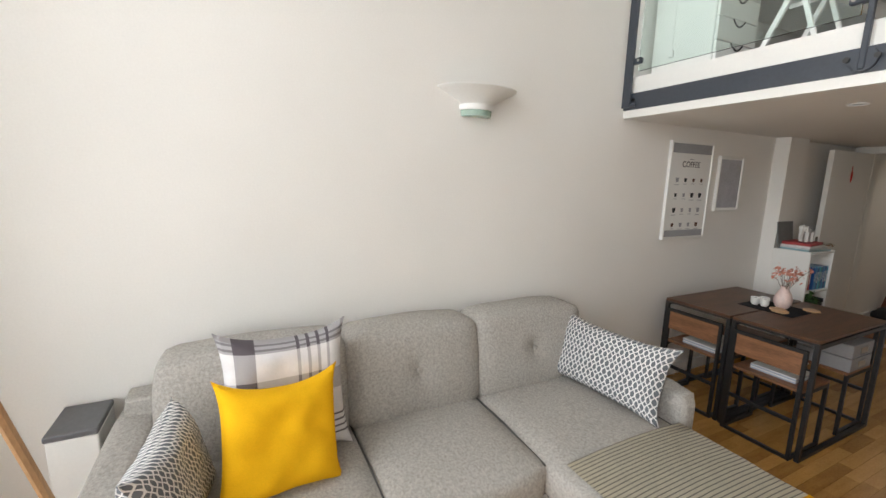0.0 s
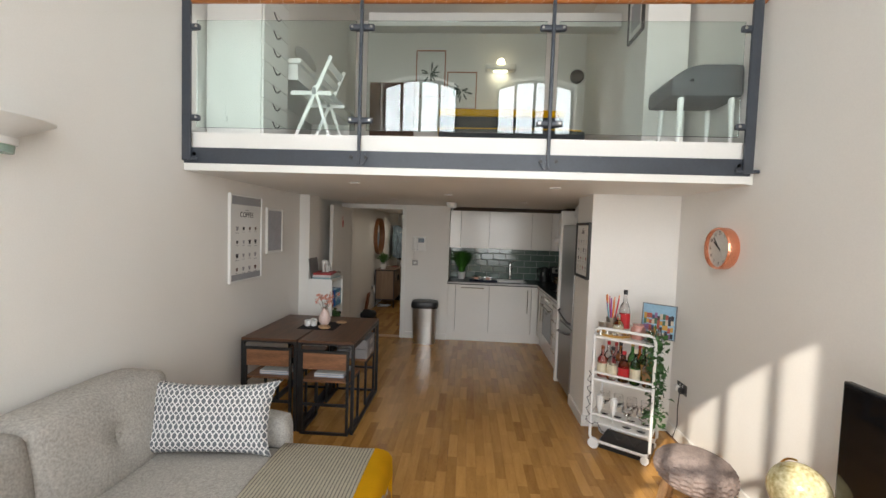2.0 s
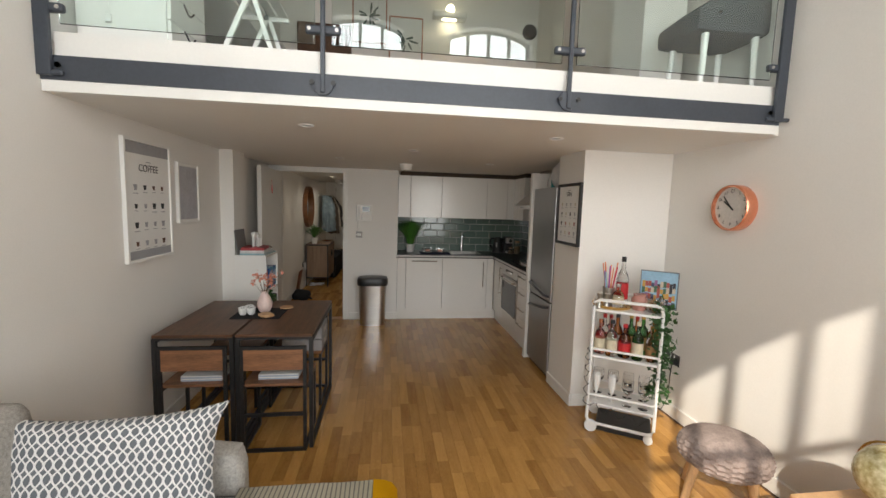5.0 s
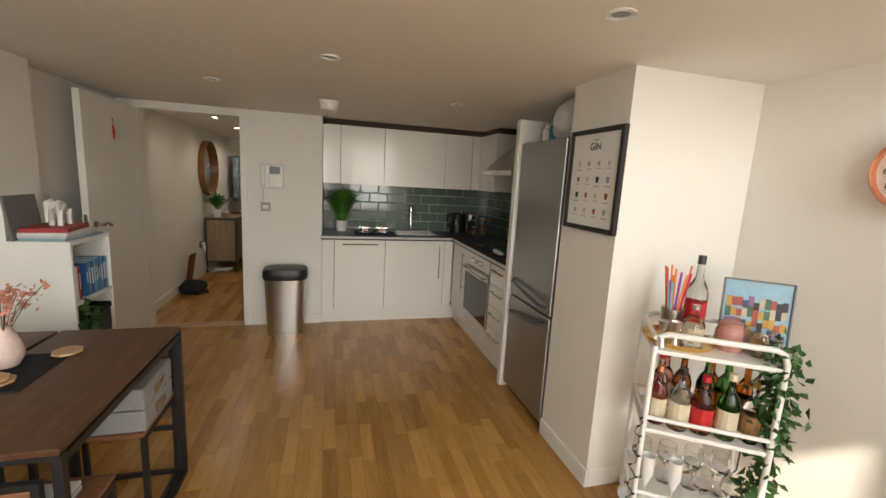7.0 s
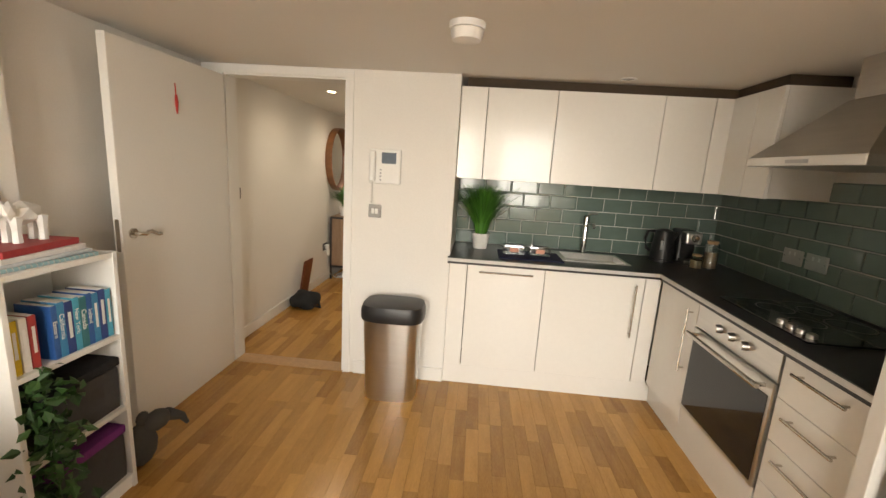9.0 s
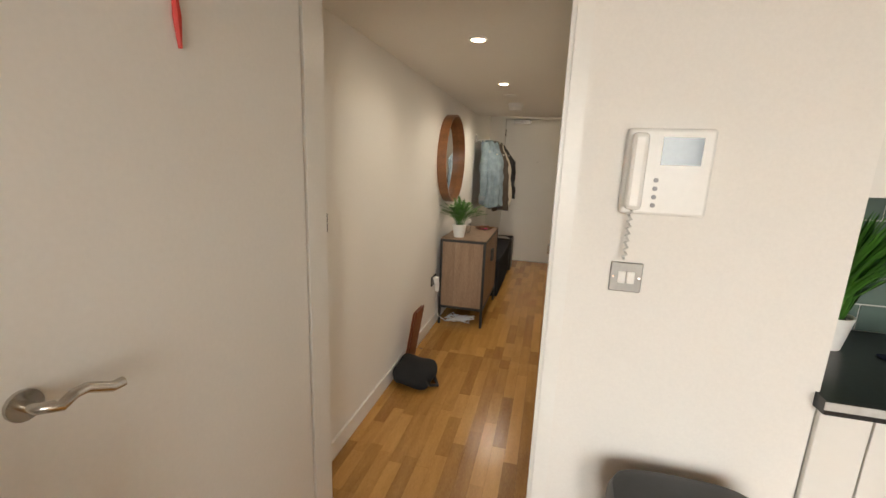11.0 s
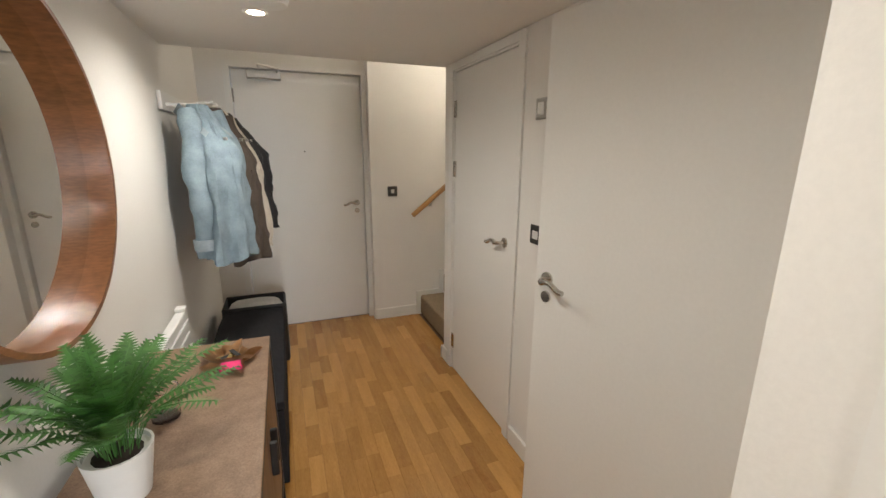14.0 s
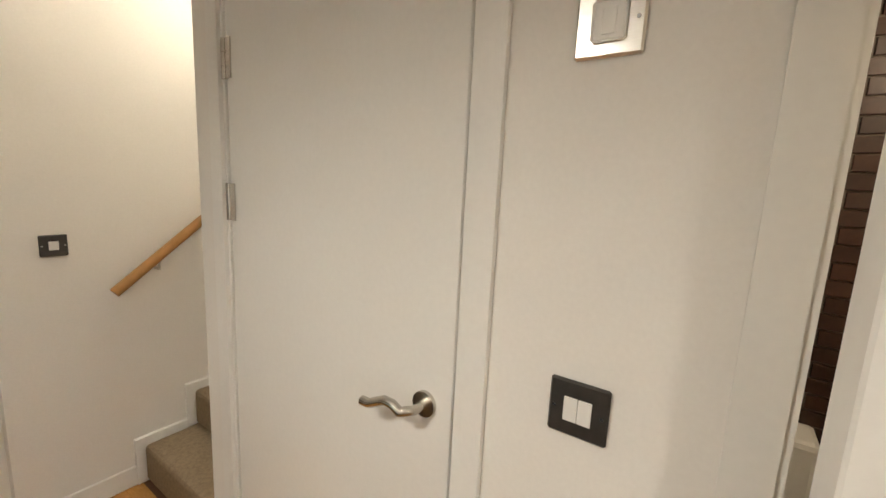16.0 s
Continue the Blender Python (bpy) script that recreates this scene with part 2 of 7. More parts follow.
def lathe(bm, profile, n=20, at=(0, 0, 0), cap=True):
    c = Vector(at)
    rings = [[bm.verts.new(c + Vector((r * math.cos(2 * math.pi * j / n), r * math.sin(2 * math.pi * j / n), z))) for j in range(n)] for r, z in profile]
    for a, b in zip(rings, rings[1:]):
        for j in range(n):
            bm.faces.new((a[j], a[(j + 1) % n], b[(j + 1) % n], b[j]))
    if cap:
        bm.faces.new(rings[0][::-1])
        bm.faces.new(rings[-1])
    return bm


def part(name, bm, material, parent=None, label="", smooth=False):
    me = bpy.data.meshes.new(name)
    bmesh.ops.recalc_face_normals(bm, faces=bm.faces)
    bm.to_mesh(me)
    bm.free()
    me.materials.append(material)
    if smooth:
        for p in me.polygons:
            p.use_smooth = True
        me.set_sharp_from_angle(angle=radians(40))
    ob = new(name, me)
    if parent is not None:
        ob.parent = parent
    if label:
        ob["label"] = label
    return ob


def thing(name, label, category, m=None, group=""):
    e = new(name)
    e.empty_display_size = 0.1
    if m is not None:
        e.matrix_world = m
    return tagged(e, label, category, group)


def setting(name, bm, material, label, smooth=False):
    return tagged(part(name, bm, material, None, label, smooth), label, name.split("_")[0], "", "structure")


def lettering(text, size, material, m, parent, depth=0.0006, name="lettering"):
    cu = bpy.data.curves.new(name, "FONT")
    cu.body = text
    cu.size = size
    cu.align_x = "CENTER"
    cu.extrude = depth
    ob = bpy.data.objects.new(name, cu)
    me = bpy.data.meshes.new_from_object(ob)
    bpy.data.objects.remove(ob)
    me.materials.append(material)
    o = new(name, me)
    o.parent = parent
    o.matrix_local = m
    return o


def pillow_bm(w, h, d, n=14, sag=0.0, pinch=0.22):
    """A stuffed square cushion, w across x, h up z, d thick along y, with its UVs."""
    bm = bmesh.new()
    uvl = bm.loops.layers.uv.new("UVMap")
    sides = []
    for s in (1, -1):
        g = []
        for i in range(n + 1):
            row = []
            for j in range(n + 1):
                u, v = 2 * i / n - 1, 2 * j / n - 1
                puff = ((1 - u ** 4) * (1 - v ** 4)) ** 0.5
                k = 1 - pinch * (1 - abs(v) ** 3) * abs(u) ** 3 * 0.6
                l = 1 - pinch * (1 - abs(u) ** 3) * abs(v) ** 3 * 0.6
                wob = 0.014 * noise.noise(Vector((u * 2.2, v * 2.2, s * 3.1 + w * 7))) + 0.009 * noise.noise(Vector((u * 5 + v * 3, v * 2.5 - u, s * 5 + w * 3)))
                row.append(bm.verts.new((u * w / 2 * k, s * (d / 2 * puff + wob * puff), (v * h / 2 * l) - sag * (1 - u * u) * max(0, v))))
            g.append(row)
        sides.append(g)
        for i in range(n):
            for j in range(n):
                f = bm.faces.new((g[i][j], g[i + 1][j], g[i + 1][j + 1], g[i][j + 1]))
                for lp, (a, b) in zip(f.loops, ((i, j), (i + 1, j), (i + 1, j + 1), (i, j + 1))):
                    lp[uvl].uv = (a / n, b / n)
    bmesh.ops.remove_doubles(bm, verts=bm.verts, dist=0.0008)
    return bm


def soft_block(x0, x1, y0, y1, z0, z1, r=0.05, puff=0.015, cuts=6):
    """An upholstered block with round edges and a slight swell."""
    bm = B(x0, x1, y0, y1, z0, z1)
    bmesh.ops.subdivide_edges(bm, edges=bm.edges[:], cuts=cuts, use_grid_fill=True)
    c = Vector(((x0 + x1) / 2, (y0 + y1) / 2, (z0 + z1) / 2))
    hs = Vector(((x1 - x0) / 2, (y1 - y0) / 2, (z1 - z0) / 2))
    for v in bm.verts:
        d = v.co - c
        q = Vector([max(-hs[i] + r, min(hs[i] - r, d[i])) for i in range(3)])
        o = d - q
        if o.length > 1e-6:
            o = o.normalized() * r
        d = q + o
        u = [d[i] / hs[i] for i in range(3)]
        for i in range(3):
            a, b = (i + 1) % 3, (i + 2) % 3
            d[i] += puff * u[i] * (1 - u[a] ** 2) * (1 - u[b] ** 2)
        d += 0.004 * noise.noise_vector((c + d) * 6)
        v.co = c + d
    return bm

# ---- structure ----
TOP = 5.2
UND = 2.075          # underside of the gallery
GAL = 2.34           # gallery floor


def joined(*boxes):
    bm = bmesh.new()
    for b in boxes:
        box(bm, *b)
    return bm


def opened(name, axis, at, thick, a0, a1, z0, z1, holes, label, material=WALL):
    """A wall in the plane axis=at, thickening by thick, from a0 to a1, with rectangular holes (b0, b1, z0, z1)."""
    bm = bmesh.new()
    xs = sorted({a0, a1, *[h[0] for h in holes], *[h[1] for h in holes]})
    for p, q in zip(xs, xs[1:]):
        cut = sorted([(h[2], h[3]) for h in holes if h[0] <= p and h[1] >= q])
        z = z0
        for lo, hi in cut + [(z1, z1)]:
            if lo > z:
                t0, t1 = sorted((at, at + thick))
                if axis == "x":
                    box(bm, t0, t1, p, q, z, lo)
                else:
                    box(bm, p, q, t0, t1, z, lo)
            z = hi
    bmesh.ops.remove_doubles(bm, verts=bm.verts, dist=0.0005)
    return setting(name, bm, material, label)


YW = -1.0
setting("wall_west", joined((-0.2, 0, YW, 4.68, 0, TOP), (-0.2, 0, 4.68, 11.8, 0, 2.9), (-0.2, 0, 4.68, 7.2, 2.9, TOP)), WALL, "tall off-white painted plaster wall")
setting("wall_pillar", B(0.001, 0.12, 4.68, 5.0, 0, UND), WALL, "white boxed pillar beside the shelf")
setting("wall_east", B(3.82, 4.0, YW, 7.2, 0, TOP), WALL, "tall off-white painted plaster wall in sun")
setting("wall_kitchen_east", B(3.70, 3.819, 4.105, 6.87, 0, UND), WALL, "kitchen side wall behind the units")
setting("wall_stub", B(3.07, 3.819, 3.63, 4.10, 0, UND), WALL, "off-white wall return beside the fridge")
# kitchen end wall with the doorway, and the recessed wall behind the units
opened("wall_north", "y", 6.28, 0.12, 0.0, 1.70, 0, UND, [(0.15, 0.975, 0, 2.02)], "off-white wall with the hallway doorway")
setting("wall_recess", joined((1.58, 1.70, 6.401, 6.99, 0, UND), (1.701, 3.82, 6.87, 6.99, 0, UND)), WALL, "recessed kitchen wall")
# hallway
opened("wall_hall_near", "x", 1.02, 0.12, 6.401, 8.03, 0, 2.08, [(6.70, 7.875, 0, 2.02)], "hallway wall with a closed door")
setting("wall_hall_step", B(1.141, 1.60, 7.91, 8.03, 0, 2.08), WALL, "short return of the hallway wall")
opened("wall_hall_far", "x", 1.60, 0.10, 8.031, 10.46, 0, 2.08, [(8.27, 9.085, 0, 2.02), (9.53, 10.31, 0, 2.03)], "hallway wall with two doors and switches")
opened("wall_entry", "y", 11.49, 0.15, 0.0, 1.26, 0, 2.9, [(0.235, 1.225, 0, 2.15)], "wall round the entrance door")
setting("wall_stair", B(1.261, 3.4, 11.36, 11.64, 0, 2.9), WALL, "white wall beside the stairs")
setting("wall_stair_side", B(1.701, 3.4, 10.36, 10.46, 0, 2.9), WALL, "white wall under the stair flight")
setting("wall_stair_end", B(3.401, 3.5, 10.36, 11.64, 0, 2.9), WALL, "white end wall of the stairs")
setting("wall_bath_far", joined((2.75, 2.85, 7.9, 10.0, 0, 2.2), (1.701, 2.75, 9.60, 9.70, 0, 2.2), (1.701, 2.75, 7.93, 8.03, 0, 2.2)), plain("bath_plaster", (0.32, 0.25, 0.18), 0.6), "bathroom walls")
setting("wall_closet", joined((1.141, 1.5, 6.42, 6.5, 0, 2.2), (1.5, 1.57, 6.42, 7.9, 0, 2.2)), WALL, "closet walls behind the closed door")
# floors and ceilings
sub = setting("floor", joined((-0.2, 4.0, YW, 7.2, -0.1, -0.004), (-0.2, 3.5, 7.2, 11.8, -0.1, -0.004)), GROUT_DARK, "glossy oak strip floor")
setting("gallery_slab", B(0.001, 3.819, 2.74, 6.98, UND + 0.012, GAL - 0.02), CEIL, "white gallery deck")
setting("ceiling_kitchen", joined((0.0, 3.82, 2.74, 6.28, UND, UND + 0.011), (1.70, 3.82, 6.28, 6.87, UND, UND + 0.011)), CEIL, "smooth white ceiling under the gallery")
setting("ceiling_hall", joined((0.0, 2.75, 6.40, 10.50, 2.08, 2.2),), CEIL, "white hallway ceiling")
setting("ceiling_entry", B(-0.2, 3.5, 10.501, 11.8, 2.9, 3.0), CEIL, "higher ceiling by the entrance")
setting("wall_over_hall", B(-0.0, 3.4, 10.44, 10.50, 2.2, 2.9), WALL, "plaster drop over the hallway")
setting("ceiling", B(-0.2, 4.0, YW - 0.3, 7.2, TOP, TOP + 0.1), CEIL, "high white ceiling")
setting("wall_gallery_back", B(0.0, 3.82, 6.99, 7.2, 2.2, TOP), WALL, "gallery bedroom back wall")
setting("gallery_floor", B(0.002, 3.818, 2.76, 6.97, GAL - 0.019, GAL), plain("dark_gallery_carpet", (0.05, 0.045, 0.04), 0.95), "dark gallery floor")

# window wall: arched openings with four lights each
WINS = ((0.55, 1.75), (2.35, 3.55))
WZ0, WZ1, RISE = 0.55, 3.95, 0.14


def arch(x, x0, x1):
    u = (2 * x - x0 - x1) / (x1 - x0)
    return WZ1 + RISE * (1 - u * u)


bm = bmesh.new()
box(bm, -0.2, 0.55, YW - 0.3, YW, 0, TOP)
box(bm, 1.75, 2.35, YW - 0.3, YW, 0, TOP)
box(bm, 3.55, 4.0, YW - 0.3, YW, 0, TOP)
for x0, x1 in WINS:
    box(bm, x0, x1, YW - 0.3, YW, 0, WZ0)
    n = 14
    for i in range(n):
        a, b = x0 + (x1 - x0) * i / n, x0 + (x1 - x0) * (i + 1) / n
        vs = [bm.verts.new(p) for p in ((a, YW, arch(a, x0, x1)), (b, YW, arch(b, x0, x1)), (b, YW, TOP), (a, YW, TOP),
                                        (a, YW - 0.3, arch(a, x0, x1)), (b, YW - 0.3, arch(b, x0, x1)), (b, YW - 0.3, TOP), (a, YW - 0.3, TOP))]
        for f in ((0, 1, 2, 3), (7, 6, 5, 4), (0, 4, 5, 1), (3, 2, 6, 7)):
            bm.faces.new([vs[k] for k in f])
setting("wall_south", bm, WALL, "window wall with two tall arched openings")
for k, (x0, x1) in enumerate(WINS):
    w = tagged(new(f"window_{k + 1}"), "tall arched window with dark grey steel bars", "window", "", "structure")
    for i in range(5):
        x = x0 + (x1 - x0) * i / 4
        x = min(max(x, x0 + 0.02), x1 - 0.02)
        part("mullion", B(x - 0.02, x + 0.02, YW - 0.2, YW - 0.15, WZ0, arch(x, x0, x1)), STEELPAINT, w)
    for z in (WZ0 + 0.02, 1.45, 2.35, 3.25):
        part("transom", B(x0, x1, YW - 0.195, YW - 0.155, z - 0.02, z + 0.02), STEELPAINT, w)
    part("arch_bar", tube(bmesh.new(), [(x0 + (x1 - x0) * i / 12, YW - 0.175, arch(x0 + (x1 - x0) * i / 12, x0, x1) - 0.01) for i in range(13)], 0.025, 6), STEELPAINT, w)
    part("window_sill", B(x0 - 0.04, x1 + 0.04, YW - 0.14, YW + 0.05, WZ0 - 0.03, WZ0 + 0.001, bevel=0.006), WHITE, w)

# skirting boards
def skirt(name, *bx):
    setting(name, box(bmesh.new(), *bx, bevel=0.004), WHITE, "white painted skirting board")


for k, bx in enumerate(((0.001, 0.016, YW, 4.679, 0, 0.1), (3.804, 3.819, YW, 3.62, 0, 0.1), (3.07, 3.80, 3.614, 3.629, 0, 0.1), (3.054, 3.069, 3.614, 4.10, 0, 0.1),
                        (1.05, 1.70, 6.264, 6.279, 0, 0.1), (0.001, 0.016, 6.41, 11.48, 0, 0.1), (1.005, 1.019, 7.96, 8.045, 0, 0.1), (1.02, 1.59, 8.031, 8.045, 0, 0.1),
                        (1.585, 1.599, 9.185, 9.46, 0, 0.1), (1.585, 1.599, 10.37, 10.475, 0, 0.1), (1.27, 1.68, 11.345, 11.359, 0, 0.1), (0.121, 0.135, 4.68, 5.0, 0, 0.1))):
    skirt(f"baseboard_{k + 1}", *bx)
skirt("baseboard_stub", 1.58, 1.70, 10.461, 10.475, 0, 0.1)

# door frames
def frame_y(name, x0, x1, y, top, d=0.012, w=0.06):
    bm = joined((x0 - w, x0, y - d, y - 0.0005, 0, top + w), (x1, x1 + w, y - d, y - 0.0005, 0, top + w), (x0, x1, y - d, y - 0.0005, top, top + w))
    box(bm, x0, x0 + 0.012, y, y + 0.119, 0, top)
    box(bm, x1 - 0.012, x1, y, y + 0.119, 0, top)
    box(bm, x0 + 0.012, x1 - 0.012, y, y + 0.119, top - 0.012, top)
    setting(name, bm, WHITE, "white painted door frame")


def frame_x(name, y0, y1, x, top, d=0.012, w=0.055, deep=0.1):
    bm = joined((x - d, x - 0.0005, y0 - w, y0, 0, top + 0.04), (x - d, x - 0.0005, y1, y1 + w, 0, top + 0.04), (x - d, x - 0.0005, y0, y1, top, top + 0.04))
    box(bm, x, x + deep, y0, y0 + 0.01, 0, top)
    box(bm, x, x + deep, y1 - 0.01, y1, 0, top)
    box(bm, x, x + deep, y0 + 0.01, y1 - 0.01, top - 0.01, top)
    setting(name, bm, WHITE, "white painted door frame")


frame_y("trim_kitchen_door", 0.15, 0.975, 6.28, 2.02, w=0.045)
frame_x("trim_near_door", 6.70, 7.875, 1.02, 2.02, deep=0.119)
frame_x("trim_bath_door", 8.27, 9.085, 1.60, 2.02, d=0.008)
frame_x("trim_cupboard_door", 9.53, 10.31, 1.60, 2.03)
bm = joined((1.225, 1.262, 11.45, 11.49, 0, 2.19), (0.19, 0.235, 11.45, 11.489, 0, 2.19), (0.235, 1.225, 11.45, 11.489, 2.15, 2.19))
setting("trim_entrance", bm, WHITE, "white painted entrance door frame")
setting("trim_threshold", B(0.15, 0.975, 6.27, 6.40, 0.0, 0.006, bevel=0.002), OAKLIGHT, "oak threshold strip")


def lever(parent, side=1, two=False, flip=1, label="satin nickel lever handle"):
    """A lever on the leaf's face x=0, pointing out along side, its grip running along +y*flip."""
    bm = bmesh.new()
    tube(bm, [(0, 0, 0), (0.008 * side, 0, 0)], 0.026, 16)
    if two:
        tube(bm, [(0, 0, -0.07), (0.008 * side, 0, -0.07)], 0.022, 14)
    pts = [(0.006 * side, 0, 0), (0.035 * side, 0, 0), (0.05 * side, 0.012 * flip, 0.0)]
    pts += [(0.052 * side, (0.02 + 0.1 * i / 5) * flip, 0.012 * math.sin(i / 5 * 5.2) - 0.004) for i in range(6)]
    tube(bm, pts, 0.0095, 10)
    return part("door_handle", bm, NICKEL, parent, label, smooth=True)


def hinge(parent, y, z, x=0.0, side=-1):
    bm = bmesh.new()
    tube(bm, [(x, y, z - 0.05), (x, y, z + 0.05)], 0.007, 8)
    box(bm, x - 0.002, x + 0.002, y - 0.03, y + 0.03, z - 0.05, z + 0.05)
    for q in (-0.018, 0.018):
        tube(bm, [(x, y, z + q - 0.002), (x, y, z + q + 0.002)], 0.009, 8)
    return part("hinge", bm, NICKEL, parent)


def door(name, label, w, h, m, hand, two=False, grip_face=-1, hinges=True, both=True, grip=0.065, handled=True):
    """A flush leaf hinged at y=0, running along +y, face at x=0, thickness to +x."""
    d = tagged(new(name), label, "door", "", "structure")
    d.matrix_world = m
    part("leaf", B(0, 0.044, 0.003, w - 0.003, 0.006, h, bevel=0.003), WHITE, d)
    if handled:
        hd = lever(d, -1, two, grip_face)
        hd.matrix_local = Matrix.Translation((0, w - grip, 1.085))
    if both:
        h2 = lever(d, 1, two, -1)
        h2.matrix_local = Matrix.Translation((0.044, w - 0.065, 1.085))
    part("latch_plate", B(0.012, 0.032, w - 0.003, w - 0.0015, 1.0, 1.16), NICKEL, d)
    if hinges:
        for z in (0.22, 1.43, 1.80):
            hinge(d, 0.0, z, -0.004)
    return d


# the hallway door standing open into the kitchen against the wall
door("door_1", "white flush door standing open with a lever handle", 0.875, 2.0, Matrix.Translation((0.165, 6.262, 0)) @ pose(0, 0, 0, 0, 0, 180), 1, hinges=False)
d2 = door("door_2", "closed wide white cupboard door in the hallway", 1.15, 2.0, Matrix.Translation((1.022, 7.862, 0)) @ Matrix.Rotation(math.pi, 4, "Z") @ Matrix.Scale(-1, 4, (1, 0, 0)), 1, both=False, handled=False)
hd2 = lever(d2, -1, False, 1)
hd2.matrix_local = Matrix.Translation((0, 0.645, 1.085))
part("thumb_turn", tube(bmesh.new(), [(-0.008, 0.612, 1.085), (-0.014, 0.612, 1.078), (-0.014, 0.612, 1.035)], 0.006, 8), NICKEL, d2)
door("door_3", "white bathroom door standing ajar", 0.812, 2.0, pose(1.588, 8.275, 0, 0, 0, 10.8), 1, two=True, hinges=False)
door("door_4", "closed white cupboard door", 0.755, 2.015, Matrix.Translation((1.603, 10.297, 0)) @ Matrix.Rotation(math.pi, 4, "Z") @ Matrix.Scale(-1, 4, (1, 0, 0)), 1, both=False)
d5 = tagged(new("door_5"), "white flush entrance door with an overhead closer", "door", "", "structure")
d5.matrix_world = Matrix.Translation((0.24, 11.50, 0))
part("leaf", B(0.0, 0.98, 0, 0.05, 0.005, 2.145, bevel=0.003), WHITE, d5)
hh = lever(d5, -1, True, 1)
hh.matrix_local = Matrix.Translation((0.915, 0, 1.085)) @ pose(0, 0, 0, 0, 0, 90)
part("peephole", tube(bmesh.new(), [(0.5, 0.01, 1.53), (0.5, -0.004, 1.53)], 0.006, 10), BLACKPL, d5)
cl = part("closer_body", B(0.11, 0.36, -0.06, -0.001, 2.075, 2.14, bevel=0.006), STEEL, d5)
part("closer_arm", tube(bmesh.new(), [(0.33, -0.03, 2.125), (0.34, -0.12, 2.14), (0.2, -0.2, 2.155), (0.2, 0.0, 2.165)], 0.009, 6), STEEL, d5)
for z in (0.25, 1.2, 1.95):
    hinge(d5, -0.003, z, 0.0)

# stairs
for i in range(7):
    x0 = 1.70 + 0.235 * i
    bm = B(x0, 3.4, 10.462, 11.355, 0.19 * i if i == 0 else 0.19 * i - 0.0, 0.19 * (i + 1), bevel=0.02, seg=2)
    setting(f"stair_{i + 1}", bm, CARPET, "beige carpeted stair step")
bm = bmesh.new()
for i in range(7):
    x0 = 1.66 + 0.235 * i
    box(bm, x0, x0 + 0.236, 11.338, 11.3585, 0.19 * i, 0.19 * (i + 1) + 0.045, bevel=0.003)
setting("trim_stair_string", bm, WHITE, "white stepped stair skirting")
hr = thing("handrail", "round oak handrail on wall brackets by the stairs", "handrail")
part("rail", tube(bmesh.new(), [(1.62, 11.31, 0.97), (2.9, 11.31, 0.97 + 1.28 * 0.8)], 0.023, 12), STAIROAK, hr, smooth=True)
part("bracket", tube(bmesh.new(), [(1.8, 11.36, 1.05), (1.8, 11.32, 1.05), (1.8, 11.31, 1.1)], 0.007, 8), STEEL, hr)

# ---- gallery edge ----
gb = tagged(part("gallery_beam", B(0.001, 3.77, 2.695, 2.739, 2.125, 2.232), STEELPAINT), "slate grey steel edge beam of the gallery", "beam", "", "structure")
setting("trim_gallery_lower", B(0.001, 3.77, 2.70, 2.7395, UND, 2.1245), WHITE, "white lower edge strip")
setting("trim_gallery_upper", B(0.001, 3.77, 2.715, 2.7595, 2.2325, GAL + 0.0), WHITE, "white upper edge strip")
bal = thing("balustrade", "glass balustrade with slate steel posts and a wooden handrail", "balustrade")
part("handrail", tube(bmesh.new(), [(0.0, 2.70, 3.235), (3.80, 2.70, 3.235)], 0.032, 16), RAILWOOD, bal, "orange varnished wooden handrail", smooth=True)
PX = (0.03, 1.235, 2.49, 3.745)
for i, x in enumerate(PX):
    endp = i in (0, 3)
    r = 0.03 if endp else 0.011
    part("post", B(x - r, x + r, 2.672, 2.694, 2.14, 3.215, bevel=0.003), STEELPAINT, bal)
    bm = B(x - 0.075, x + 0.075, 2.676, 2.694, 2.142, 2.165, bevel=0.008, seg=2) if endp else tube(bmesh.new(), [(x, 2.694, 2.18), (x, 2.68, 2.18)], 0.05, 18)
    part("base_plate", bm, STEELPAINT, bal)
    for dx in (-0.05, 0.05):
        xx = x + dx if not endp else (x + 0.06 if i == 0 else x - 0.06)
        part("bolt", tube(bmesh.new(), [(xx, 2.676, 2.185), (xx, 2.668, 2.185)], 0.012, 8), BLACKSTEEL, bal)
    for z in (3.045, 2.435):
        sides = (1,) if i == 0 else (-1,) if i == 3 else (-1, 1)
        for s in sides:
            c = part("clamp", B(*sorted((x, x + s * 0.085)), 2.682, 2.722, z - 0.02, z + 0.02, bevel=0.012, seg=3), STEELPAINT, bal)
            part("clamp_screw", tube(bmesh.new(), [(x + s * 0.065, 2.684, z), (x + s * 0.065, 2.679, z)], 0.009, 10), STEEL, c)
for a, b in ((0.09, 1.195), (1.275, 2.45), (2.53, 3.685)):
    g = part("glass_panel", B(a, b, 2.697, 2.709, 2.37, 3.09, bevel=0.001), GREENPANE, bal, "greenish glass panel, tint deepened to dim the gallery behind")
    g.visible_shadow = False


